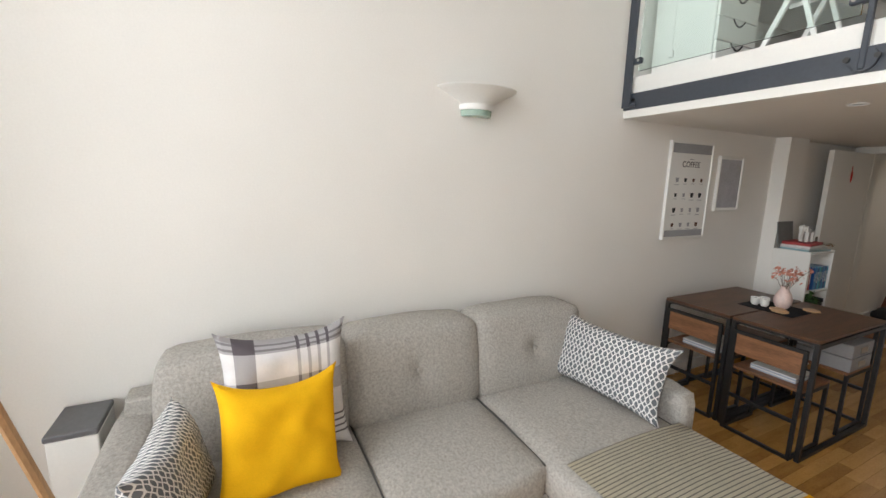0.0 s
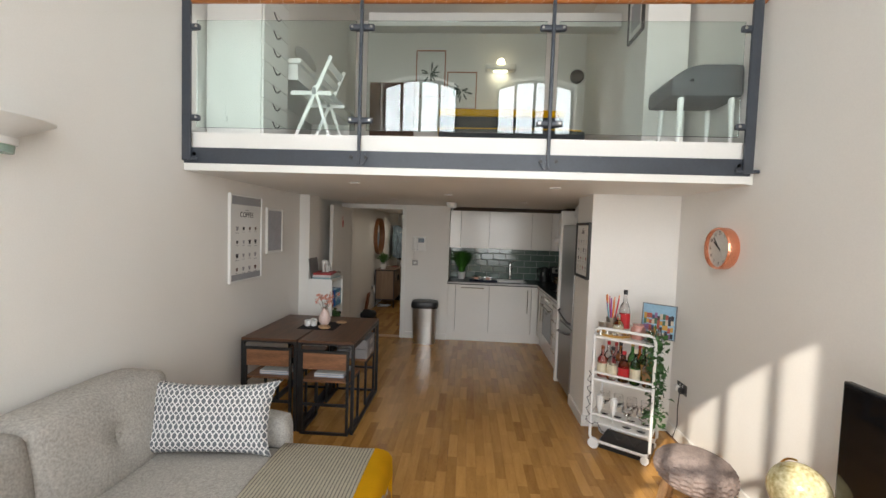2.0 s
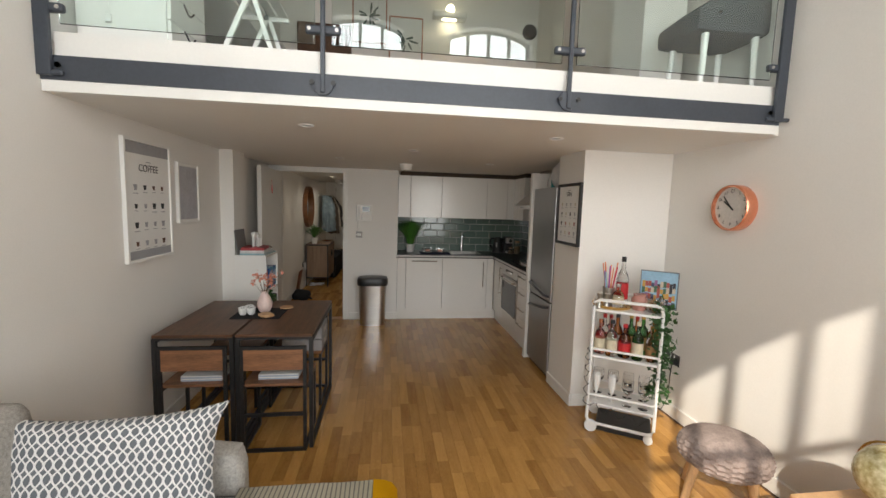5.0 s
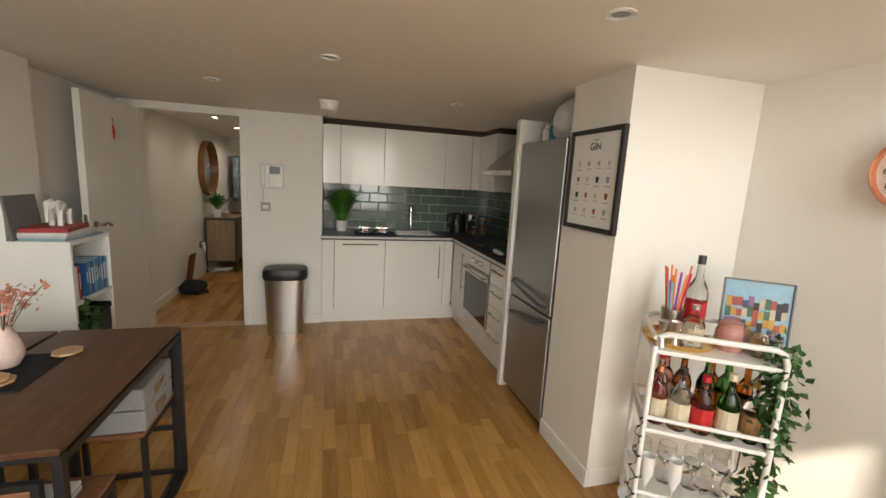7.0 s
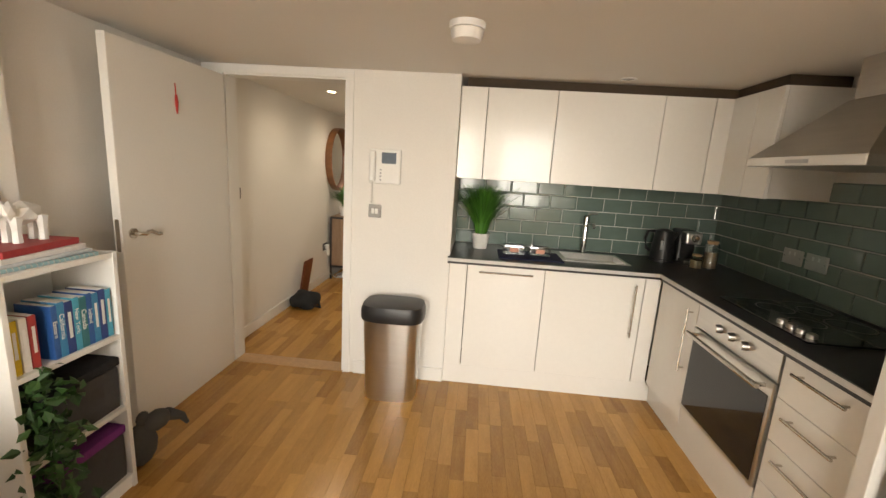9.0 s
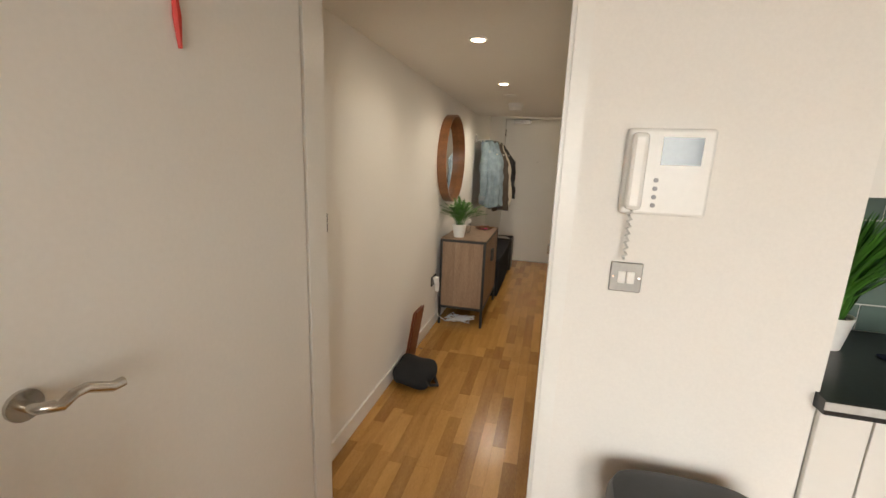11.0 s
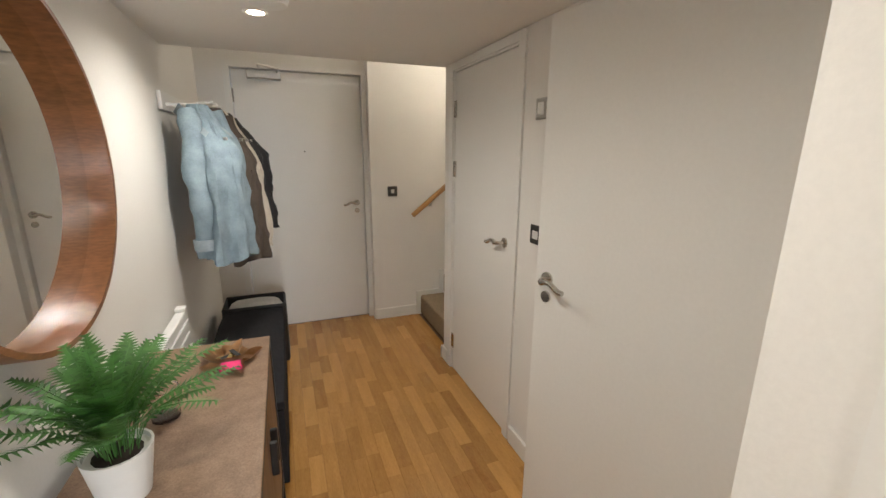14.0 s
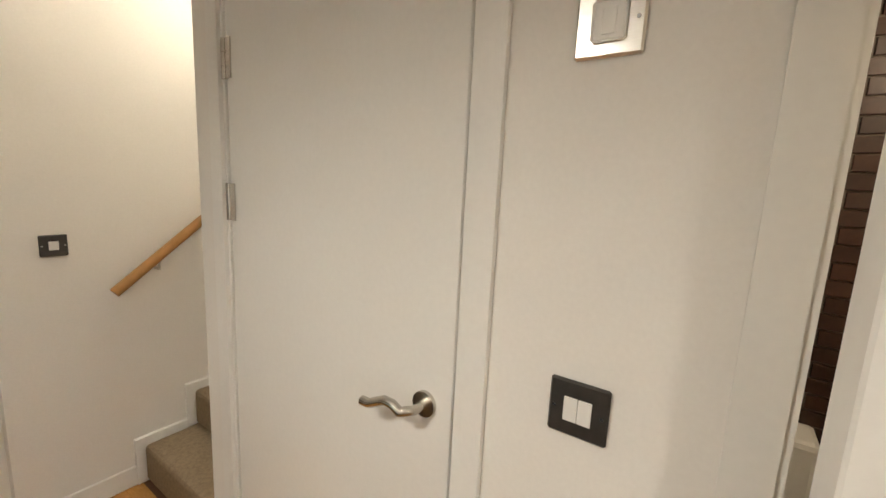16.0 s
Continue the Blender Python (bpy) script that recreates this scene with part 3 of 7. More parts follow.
# ---- living room ----
def sofa():
    s = thing("sofa", "grey marl corner sofa with a chaise end", "sofa")
    part("base", soft_block(0.06, 0.93, -0.2, 2.28, 0.12, 0.31, 0.03, 0.0), SOFA, s)
    part("chaise_base", soft_block(0.9, 1.56, 1.40, 2.12, 0.12, 0.31, 0.03, 0.0), SOFA, s)
    part("back_frame", soft_block(0.03, 0.2, -0.2, 2.28, 0.12, 0.72, 0.04, 0.0), SOFA, s)
    part("armrest", soft_block(0.05, 0.97, -0.24, -0.07, 0.1, 0.64, 0.05, 0.01), SOFA, s)
    part("armrest", soft_block(0.05, 0.99, 2.16, 2.30, 0.1, 0.62, 0.05, 0.01), SOFA, s)
    for y0, y1, x1 in ((-0.06, 0.70, 0.95), (0.705, 1.385, 0.95), (1.39, 2.15, 1.60)):
        c = part("seat_cushion", soft_block(0.24, x1, y0, y1, 0.29, 0.465, 0.045, 0.02, 9), SOFA, s, smooth=True)
        zz = 0.44
        part("piping", tube(bmesh.new(), [(0.3, y1 - 0.002, zz + 0.012), (0.6, y1 - 0.001, zz + 0.016), (x1 - 0.03, y1 - 0.002, zz)], 0.005, 6), PIPING, c)
    for y0, y1 in ((-0.06, 0.685), (0.69, 1.40), (1.405, 2.14)):
        bm = soft_block(0.10, 0.37, y0, y1, 0.43, 0.885, 0.05, 0.03, 11)
        yc = (y0 + y1) / 2
        for v in bm.verts:
            v.co.x -= 0.13 * (v.co.z - 0.45)
            d = math.hypot(v.co.y - yc, v.co.z - 0.68)
            if v.co.x > 0.2 and d < 0.2:
                v.co.x -= 0.035 * math.exp(-(d / 0.06) ** 2) + 0.012 * math.exp(-(abs(v.co.y - yc) / 0.03) ** 2)
        c = part("back_cushion", bm, SOFA, s, smooth=True)
        part("button", lathe(bmesh.new(), [(0.016, -0.004), (0.016, 0.0), (0.008, 0.006)], 10, (0, 0, 0)), SOFA, c).matrix_local = pose(0.345, yc, 0.68, 0, 90, 0)
    for x, y in ((0.12, -0.15), (0.88, -0.15), (0.12, 2.2), (0.9, 2.2), (1.5, 1.47), (1.5, 2.05)):
        part("foot", lathe(bmesh.new(), [(0.018, 0), (0.026, 0.13)], 10, (x, y, 0)), OAKLIGHT, s)


sofa()


def cushion(w, h, d, material, m, label, sag=0.0):
    bm = pillow_bm(w, h, d, 24, sag)
    ob = part("cushion", bm, material, None, smooth=True)
    ob.matrix_world = m
    return tagged(ob, label, "cushion", "sofa cushions")


cushion(0.72, 0.40, 0.15, TRELLIS, pose(0.62, 2.05, 0.66, -20, 0, 6), "grey and white trellis cushion leaning on the sofa arm", 0.01)
cushion(0.46, 0.46, 0.17, YELLOW, pose(0.60, 0.37, 0.675, -20, 4, 98), "mustard yellow cotton cushion on the sofa", 0.03)
cushion(0.52, 0.56, 0.13, PLAID, pose(0.42, 0.41, 0.745, -12, 0, 92), "grey and white plaid cushion against the sofa back", 0.02)
cushion(0.48, 0.36, 0.14, TRELLIS, pose(0.66, 0.03, 0.64, -18, 0, 172), "grey and white trellis cushion by the sofa arm", 0.01)

# striped throw over the chaise
bm = bmesh.new()
uvl = bm.loops.layers.uv.new("UVMap")
prof = [(2.155, 0.30), (2.168, 0.40), (2.165, 0.47), (2.14, 0.492), (2.0, 0.503), (1.8, 0.508), (1.6, 0.503), (1.42, 0.49)]
xs = [1.0 + 0.6 * i / 24 for i in range(25)]
g = []
for i, x in enumerate(xs):
    drop = max(0, x - 1.54)
    row = []
    for j, (y, z) in enumerate(prof):
        wob = 0.006 * noise.noise(Vector((x * 9, y * 6, 2)))
        yy = y - 0.05 * (x - 1.0) if j < 3 else y
        row.append(bm.verts.new((min(x, 1.605) + wob, yy - drop * 0.4 * (1 if j < 4 else 0), z + wob - drop * drop * 12)))
    g.append(row)
acc = [0]
for a, b in zip(prof, prof[1:]):
    acc.append(acc[-1] + math.dist(a, b))
for i in range(24):
    for j in range(7):
        f = bm.faces.new((g[i][j], g[i + 1][j], g[i + 1][j + 1], g[i][j + 1]))
        for lp, (a, b) in zip(f.loops, ((i, j), (i + 1, j), (i + 1, j + 1), (i, j + 1))):
            lp[uvl].uv = (acc[b], a / 24)
bmesh.ops.solidify(bm, geom=bm.faces[:], thickness=0.006)
th = part("throw", bm, TICKING, None, smooth=True)
tagged(th, "cream and grey striped throw with a mustard border on the chaise", "throw")
bm = bmesh.new()
cols = [[bm.verts.new((x, y - 0.03 * (y > 2.15), z + 0.0045 - dz)) for y, z in prof] for x, dz in ((1.515, 0.0), (1.56, 0.006), (1.59, 0.02), (1.612, 0.05), (1.616, 0.14))]
for p, q in zip(cols, cols[1:]):
    for j in range(7):
        bm.faces.new((p[j], q[j], q[j + 1], p[j + 1]))
bmesh.ops.solidify(bm, geom=bm.faces[:], thickness=0.006)
part("border", bm, YELLOW, th, "mustard yellow border", smooth=True)


def sconce(m, label):
    s = thing("wall_light", label, "wall light", m, "bowl uplighters")
    bm = bmesh.new()
    prof = [(0.09, -0.05), (0.11, -0.03), (0.17, 0.0), (0.245, 0.035), (0.247, 0.04), (0.235, 0.038), (0.16, 0.01), (0.08, -0.02)]
    n = 24
    rings = [[bm.verts.new((r * math.sin(math.pi * j / n) * 0.78, -r * math.cos(math.pi * j / n), z)) for j in range(n + 1)] for r, z in prof]
    for a, b in zip(rings, rings[1:]):
        for j in range(n):
            bm.faces.new((a[j], a[j + 1], b[j + 1], b[j]))
    part("bowl", bm, WHITEPL, s, smooth=True)
    bm = bmesh.new()
    rings = [[bm.verts.new((r * math.sin(math.pi * j / n) * 0.9 + 0.001, -r * math.cos(math.pi * j / n), z)) for j in range(n + 1)] for r, z in ((0.0, -0.045), (0.105, -0.045), (0.105, -0.075), (0.0, -0.075))]
    for a, b in zip(rings, rings[1:]):
        for j in range(n):
            bm.faces.new((a[j], a[j + 1], b[j + 1], b[j]))
    part("collar", bm, WHITEPL, s, smooth=True)
    bm = bmesh.new()
    rings = [[bm.verts.new((r * math.sin(math.pi * j / n) * 0.9 + 0.001, -r * math.cos(math.pi * j / n), z)) for j in range(n + 1)] for r, z in ((0.0, -0.076), (0.096, -0.076), (0.092, -0.108), (0.0, -0.108))]
    for a, b in zip(rings, rings[1:]):
        for j in range(n):
            bm.faces.new((a[j], a[j + 1], b[j + 1], b[j]))
    part("glass_rim", bm, plain("sea_green_glass", (0.33, 0.45, 0.38), 0.15), s, "sea green glass rim", smooth=True)
    return s


sconce(pose(0.0, 1.51, 2.09), "white half-bowl wall uplighter with green glass rim")
sconce(pose(3.82, 1.47, 2.14, 0, 0, 180), "white half-bowl wall uplighter with green glass rim")


def picture(name, label, w, h, m, frame_mat, face_mat, rim=0.02, deep=0.025):
    """A framed picture facing -y in its own space, centred."""
    p = thing(name, label, "picture", m)
    for n2, bx in (("frame_side", (-w / 2, -w / 2 + rim, 0, deep, -h / 2, h / 2)), ("frame_side", (w / 2 - rim, w / 2, 0, deep, -h / 2, h / 2)),
                   ("frame_rail", (-w / 2 + rim, w / 2 - rim, 0, deep, -h / 2, -h / 2 + rim)), ("frame_rail", (-w / 2 + rim, w / 2 - rim, 0, deep, h / 2 - rim, h / 2))):
        part(n2, B(*bx, bevel=0.002), frame_mat, p)
    part("print", B(-w / 2 + rim, w / 2 - rim, deep * 0.45, deep * 0.9, -h / 2 + rim, h / 2 - rim), face_mat, p)
    return p


def chart(p, w, h, y, cols, rows, title, top, colors):
    """A poster's title and its grid of small drawn cups, a little proud of the sheet."""
    lettering(title, 0.06 * w / 0.5, INK, Matrix.Translation((0, y - 0.001, top)) @ pose(0, 0, 0, 90, 0, 0), p)
    part("subtitle", B(-0.05 * w, 0.05 * w, y - 0.002, y, top + 0.055 * w / 0.5, top + 0.060 * w / 0.5), GREYCARD, p)
    for i in range(cols):
        for j in range(rows):
            x = (i - (cols - 1) / 2) * w * 0.19
            z = top - 0.13 * h - j * h * 0.155
            r = random.Random(i * 7 + j)
            s = 0.017 * w / 0.5 * r.uniform(0.8, 1.15)
            bm = lathe(bmesh.new(), [(s * 0.6, -s), (s * 0.95, s * 0.7), (s, s * 0.8)], 8, (x, 0, z))
            for v in bm.verts:
                v.co.y = y - 0.002 + (0.002 if v.co.y > 0 else 0)
            part("cup_drawing", bm, colors[r.randrange(len(colors))], p)
            part("caption", B(x - s * 1.3, x + s * 1.3, y - 0.002, y, z - s * 2.1, z - s * 1.85), GREYCARD, p)


# prints hang on the west wall: their faces look along +x
MW = lambda y, z: Matrix.Translation((0.003, y, z)) @ pose(0, 0, 0, 0, 0, 90) @ Matrix.Translation((0, -0.025, 0))
cp = picture("framed_poster", "white-framed coffee chart poster on the wall", 0.53, 0.76, MW(3.487, 1.585), WHITEPL, PAPER, 0.018)
for z0, z1 in ((0.29, 0.362), (-0.362, -0.31)):
    part("grey_band", B(-0.24, 0.24, 0.009, 0.012, z0, z1), GREYCARD, cp)
chart(cp, 0.53, 0.76, 0.0105, 4, 4, "COFFEE", 0.185, [INK, GREYCARD, plain("coffee_brown", (0.09, 0.04, 0.02))])
p2 = picture("framed_picture", "small white-framed grey print on the wall", 0.34, 0.455, MW(4.02, 1.65), WHITEPL, PAPER, 0.016)
part("mount", B(-0.145, 0.145, 0.009, 0.0115, -0.20, 0.20), plain("lilac_grey_card", (0.42, 0.42, 0.45)), p2)
# gin chart on the return wall faces -x
gp = picture("framed_poster", "black-framed gin chart on the return wall", 0.43, 0.51, Matrix.Translation((3.068, 3.835, 1.57)) @ pose(0, 0, 0, 0, 0, -90) @ Matrix.Translation((0, -0.025, 0)), BLACKSTEEL, PAPER, 0.024)
chart(gp, 0.43, 0.51, 0.0105, 4, 4, "GIN", 0.15, [INK, GREYCARD, plain("gin_red", (0.35, 0.08, 0.06)), plain("gin_cream", (0.55, 0.5, 0.38))])

# clock
ck = thing("wall_clock", "round copper wall clock with a pale dial", "clock", Matrix.Translation((3.819, 2.962, 1.652)) @ pose(0, 0, 0, 0, -90, 0))
part("case", lathe(bmesh.new(), [(0.142, 0), (0.148, 0.01), (0.148, 0.07), (0.142, 0.078), (0.136, 0.075), (0.134, 0.05)], 40), COPPER, ck, smooth=True)
part("dial", lathe(bmesh.new(), [(0.135, 0.045), (0.135, 0.052)], 40), plain("dial_grey", (0.62, 0.60, 0.56)), ck)
for h in range(12):
    a = radians(90 - 30 * h)
    lettering(str(h if h else 12), 0.032, INK, Matrix.Translation((0.108 * math.sin(a), -0.108 * math.cos(a), 0.053)) @ pose(0, 0, 0, 0, 0, 90) @ Matrix.Translation((0, -0.012, 0)), ck, name="numeral")
for ln, ang, w in ((0.075, 305, 0.005), (0.1, 318, 0.004)):
    a = radians(90 - ang)
    ob = part("clock_hand" if w == 0.005 else "minute_pointer", B(-0.02, ln, -w, w, 0.055, 0.057), INK, ck)
    ob.name = "pointer"
    ob.matrix_local = pose(0, 0, 0, 0, 0, math.degrees(math.atan2(-math.cos(a), math.sin(a))))

# dining tables with nested chairs
def nesting_table(x0, x1):
    t = thing("dining_table", "narrow dining table of brown wood on a black steel frame", "table", None, "pair of dining tables")
    y0, y1 = 3.20, 4.13
    part("tabletop", B(x0 + 0.004, x1 - 0.004, y0, y1, 0.752, 0.772, bevel=0.003), WALNUT, t)
    for x in (x0 + 0.014, x1 - 0.014):
        for y in (y0 + 0.014, y1 - 0.014):
            part("leg", B(x - 0.0125, x + 0.0125, y - 0.0125, y + 0.0125, 0, 0.738), BLACKSTEEL, t)
        part("side_rail", B(x - 0.0125, x + 0.0125, y0 + 0.027, y1 - 0.027, 0.72, 0.745), BLACKSTEEL, t)
        part("floor_rail", B(x - 0.0125, x + 0.0125, y0 + 0.027, y1 - 0.027, 0.0, 0.022), BLACKSTEEL, t)
    for y in (y0 + 0.014, y1 - 0.014):
        part("end_rail", B(x0 + 0.002, x1 - 0.002, y - 0.0125, y + 0.0125, 0.738, 0.752), BLACKSTEEL, t)


nesting_table(0.135, 0.612)
nesting_table(0.618, 1.095)


def nested_chair():
    c = thing("dining_chair", "black steel dining chair with brown wood seat pushed under the table", "chair", None, "nested dining chairs")
    w = 0.19
    r = 0.01
    for s in (-1, 1):
        x = s * w
        part("back_leg", B(x - r, x + r, -r, r, 0, 0.70), BLACKSTEEL, c)
        part("front_leg", B(x - r, x + r, 0.34 - r, 0.34 + r, 0, 0.43), BLACKSTEEL, c)
        part("seat_rail", B(x - r, x + r, r, 0.34 - r, 0.41, 0.43), BLACKSTEEL, c)
        part("floor_rail", B(x - r, x + r, r, 0.34 - r, 0.0, 0.02), BLACKSTEEL, c)
    part("stretcher", B(-w + r, w - r, -r, r, 0.0, 0.02), BLACKSTEEL, c)
    part("stretcher", B(-w + r, w - r, -r, r, 0.24, 0.26), BLACKSTEEL, c)
    part("top_rail", B(-w + r, w - r, -r, r, 0.68, 0.70), BLACKSTEEL, c)
    part("backrest", B(-w + r, w - r, -0.009, 0.007, 0.545, 0.679, bevel=0.002), WALNUT_X, c)
    part("seat", B(-w - 0.008, w + 0.008, 0.012, 0.36, 0.431, 0.449, bevel=0.002), WALNUT_X, c)
    return c


ch = nested_chair()
ch.matrix_world = pose(0.37, 3.20, 0)
copy_thing(ch, pose(0.857, 3.18, 0))
copy_thing(ch, pose(0.37, 4.13, 0, 0, 0, 180))
copy_thing(ch, pose(0.857, 4.13, 0, 0, 0, 180))
for x, y in ((0.40, 3.36), (0.87, 3.36)):
    pp = thing("paper_stack", "stack of papers in a plastic wallet on a chair seat", "papers")
    for i in range(4):
        part("sheet", B(x - 0.13, x + 0.12, y - 0.1, y + 0.11, 0.45 + i * 0.009, 0.457 + i * 0.009), PAPER if i % 2 else plain("blue_grey_paper", (0.42, 0.46, 0.55)), pp).matrix_local = pose(0, 0, 0, 0, 0, 0)
for k, z in enumerate((0.45, 0.545)):
    fb = thing("file_box", "grey card file box with a metal label holder", "box")
    part("box_body", B(0.76, 1.06, 3.78, 4.08, z, z + 0.09, bevel=0.004), GREYCARD, fb)
    part("label_holder", B(1.061, 1.066, 3.88, 3.98, z + 0.025, z + 0.065, bevel=0.001), STEEL, fb)

# table setting
TZ = 0.773
tm = thing("placemat", "dark grey placemat on the dining table", "placemat")
part("mat", B(0.46, 0.80, 3.55, 3.86, TZ, TZ + 0.003), GREYFELT, tm)
va = thing("vase", "pale pink ribbed vase with pink blossom", "vase", pose(0.645, 3.76, TZ + 0.003))
part("body", lathe(bmesh.new(), [(0.035, 0), (0.052, 0.03), (0.056, 0.06), (0.045, 0.10), (0.026, 0.135), (0.024, 0.15), (0.028, 0.158), (0.02, 0.156), (0.018, 0.14)], 24), plain("blush_ceramic", (0.72, 0.55, 0.50), 0.35), va, smooth=True)
R = random.Random(4)
bms, bmf = bmesh.new(), bmesh.new()
for i in range(16):
    a, l = R.uniform(0, 6.28), R.uniform(0.03, 0.12)
    tip = Vector((math.cos(a) * l, math.sin(a) * l - 0.0, 0.2 + R.uniform(0, 0.09)))
    tube(bms, [(0, 0, 0.1), tip * 0.6 + Vector((0, 0, 0.06)), tip], 0.0015, 4)
    for q in range(9):
        c = tip + Vector((R.gauss(0, 0.014), R.gauss(0, 0.014), R.gauss(0, 0.014)))
        n = Vector((R.gauss(0, 1), R.gauss(0, 1), R.gauss(0, 1))).normalized()
        u = n.orthogonal().normalized() * R.uniform(0.008, 0.014)
        w = n.cross(u)
        bmf.faces.new([bmf.verts.new(c + p) for p in (u, w * 0.8 + n * 0.004, -u, -w * 0.8 + n * 0.004)])
part("stems", bms, plain("stem_brown", (0.12, 0.08, 0.04)), va)
part("blossom", bmf, mat("pink_petal", (0.70, 0.30, 0.22), 0.8, island=0.8, vary=0.3), va)
for x, y in ((0.52, 3.66), (0.575, 3.67), (0.55, 3.72)):
    cu = thing("cup_planter", "small white cup with a dark filling", "cup", pose(x, y, TZ + 0.003), "white cups")
    part("cup", lathe(bmesh.new(), [(0.018, 0), (0.027, 0.012), (0.031, 0.055), (0.028, 0.055), (0.025, 0.03)], 18), WHITEPL, cu, smooth=True)
    part("filling", lathe(bmesh.new(), [(0.026, 0.044), (0.02, 0.048)], 12), SOIL, cu)
for x, y, z in ((0.70, 3.62, 0), (0.69, 3.61, 0.012), (0.78, 3.86, 0)):
    co = part("coaster", lathe(bmesh.new(), [(0.05, 0), (0.052, 0.004), (0.05, 0.009)], 8), OAKLIGHT)
    co.matrix_world = pose(x, y, TZ + 0.0035 + z)
    tagged(co, "pale wooden coaster on the table", "coaster", "coasters")

# tall white shelf end-on by the pillar
sh = thing("shelf_unit", "narrow white open shelf unit with books and boxes", "shelf")
SY0, SY1, SX0, SX1, SH = 4.66, 5.09, 0.125, 0.41, 1.085
for y0, y1 in ((SY0, SY0 + 0.02), (SY1 - 0.02, SY1)):
    part("side_panel", B(SX0, SX1, y0, y1, 0, SH, bevel=0.0015), WHITE, sh)
for z in (0.05, 0.385, 0.715, SH - 0.022):
    part("shelf_board", B(SX0, SX1 - 0.002, SY0 + 0.0205, SY1 - 0.0205, z, z + 0.02), WHITE, sh)
part("back_panel", B(SX0, SX0 + 0.006, SY0 + 0.0205, SY1 - 0.0205, 0.07, SH - 0.03), WHITE, sh)
part("plinth", B(SX0, SX1 - 0.01, SY0 + 0.0205, SY1 - 0.0205, 0, 0.05), WHITE, sh)
BLUES = [plain(f"book_blue_{i}", c, 0.4) for i, c in enumerate(((0.02, 0.10, 0.32), (0.03, 0.22, 0.42), (0.02, 0.05, 0.2), (0.05, 0.35, 0.5), (0.03, 0.18, 0.2)))]


def book(w, h, d, m, cover, label, text=""):
    b = thing("book", label, "book", m, "books")
    part("cover", B(0, d, 0, w, 0, h, bevel=0.0015), cover, b)
    part("page_block", B(0.004, d - 0.004, 0.003, w - 0.003, h, h + 0.0012), PAPER, b)
    if text:
        lettering(text, w * 0.95, PAPER, Matrix.Translation((d + 0.0006, w * 0.2, h * 0.56)) @ pose(0, 0, 0, 90, 0, 90) @ pose(0, 0, 0, 0, 0, -90), b)
    else:
        part("spine_bar", B(d, d + 0.0006, w * 0.3, w * 0.7, h * 0.3, h * 0.8), PAPER, b)
    return b


y = SY0 + 0.16
TITLES = ["Eastern", "California", "", "New York", "Canada", "Iceland", "", ""]
for i in range(9):
    w = 0.022 + 0.008 * ((i * 37) % 5) / 4
    if y + w > SY1 - 0.022:
        break
    book(w, 0.20 + 0.006 * (i % 2), 0.14, pose(SX1 - 0.155, y, 0.736), BLUES[i % 5], "blue travel guide standing on the shelf", TITLES[i] if i < 8 else "")
    y += w + 0.001
for i, (c, l) in enumerate((((0.7, 0.5, 0.03), "yellow paperback"), ((0.72, 0.7, 0.66), "white paperback"), ((0.35, 0.03, 0.03), "red paperback"))):
    book(0.026, 0.19, 0.13, pose(SX1 - 0.15, SY0 + 0.03 + i * 0.03, 0.736), plain(f"cover_{i}", c, 0.5), l + " standing on the shelf")
for z, h, lid in ((0.406, 0.19, GREYFELT), (0.071, 0.21, plain("purple_cloth", (0.16, 0.02, 0.16), 0.9))):
    sb = thing("storage_box", "charcoal fabric storage box on the shelf", "box")
    part("box_body", soft_block(SX0 + 0.02, SX1 - 0.012, SY0 + 0.09, SY1 - 0.03, z, z + h, 0.01, 0.003, 3), plain("charcoal_box", (0.05, 0.048, 0.05), 0.85), sb)
    part("lid", soft_block(SX0 + 0.015, SX1 - 0.008, SY0 + 0.085, SY1 - 0.026, z + h, z + h + 0.04, 0.008, 0.002, 3), lid, sb)
for i, (c, h) in enumerate((((0.25, 0.42, 0.46), 0.014), ((0.55, 0.58, 0.6), 0.012), ((0.72, 0.7, 0.68), 0.018), ((0.36, 0.03, 0.035), 0.024))):
    z = SH - 0.002 + [0, 0.0145, 0.027, 0.0455][i]
    b = thing("book", "book lying in a stack on the shelf top", "book", pose(0.265, 4.86, z, 0, 0, 4 * i - 5), "stacked books")
    part("cover", B(-0.115, 0.125 - 0.01 * i, -0.16, 0.17 - 0.012 * i, 0, h, bevel=0.002), plain(f"stack_cover_{i}", c, 0.5), b)
    if i == 0:
        for k in range(18):
            part("spiral_ring", tube(bmesh.new(), [(0.118 + 0.012 * math.cos(q), -0.15 + k * 0.0175, h / 2 + 0.009 * math.sin(q)) for q in [j * 6.28 / 8 for j in range(8)]], 0.0012, 4, True), STEEL, b)

# faceted white elephant ornament, one plain mesh
bm = bmesh.new()
def lump(c, s, sub=1):
    r = bmesh.ops.create_icosphere(bm, subdivisions=sub, radius=1)
    for v in r["verts"]:
        v.co = Vector((c[0] + v.co.x * s[0], c[1] + v.co.y * s[1], c[2] + v.co.z * s[2]))
lump((0, 0.0, 0.12), (0.045, 0.085, 0.055))
lump((0, -0.09, 0.145), (0.035, 0.042, 0.045))
lump((0.035, -0.075, 0.14), (0.012, 0.03, 0.042))
lump((-0.035, -0.075, 0.14), (0.012, 0.03, 0.042))
for x in (-0.025, 0.025):
    for yy in (-0.05, 0.055):
        tube(bm, [(x, yy, 0.0), (x, yy, 0.05), (x, yy, 0.11)], [0.019, 0.016, 0.026], 6)
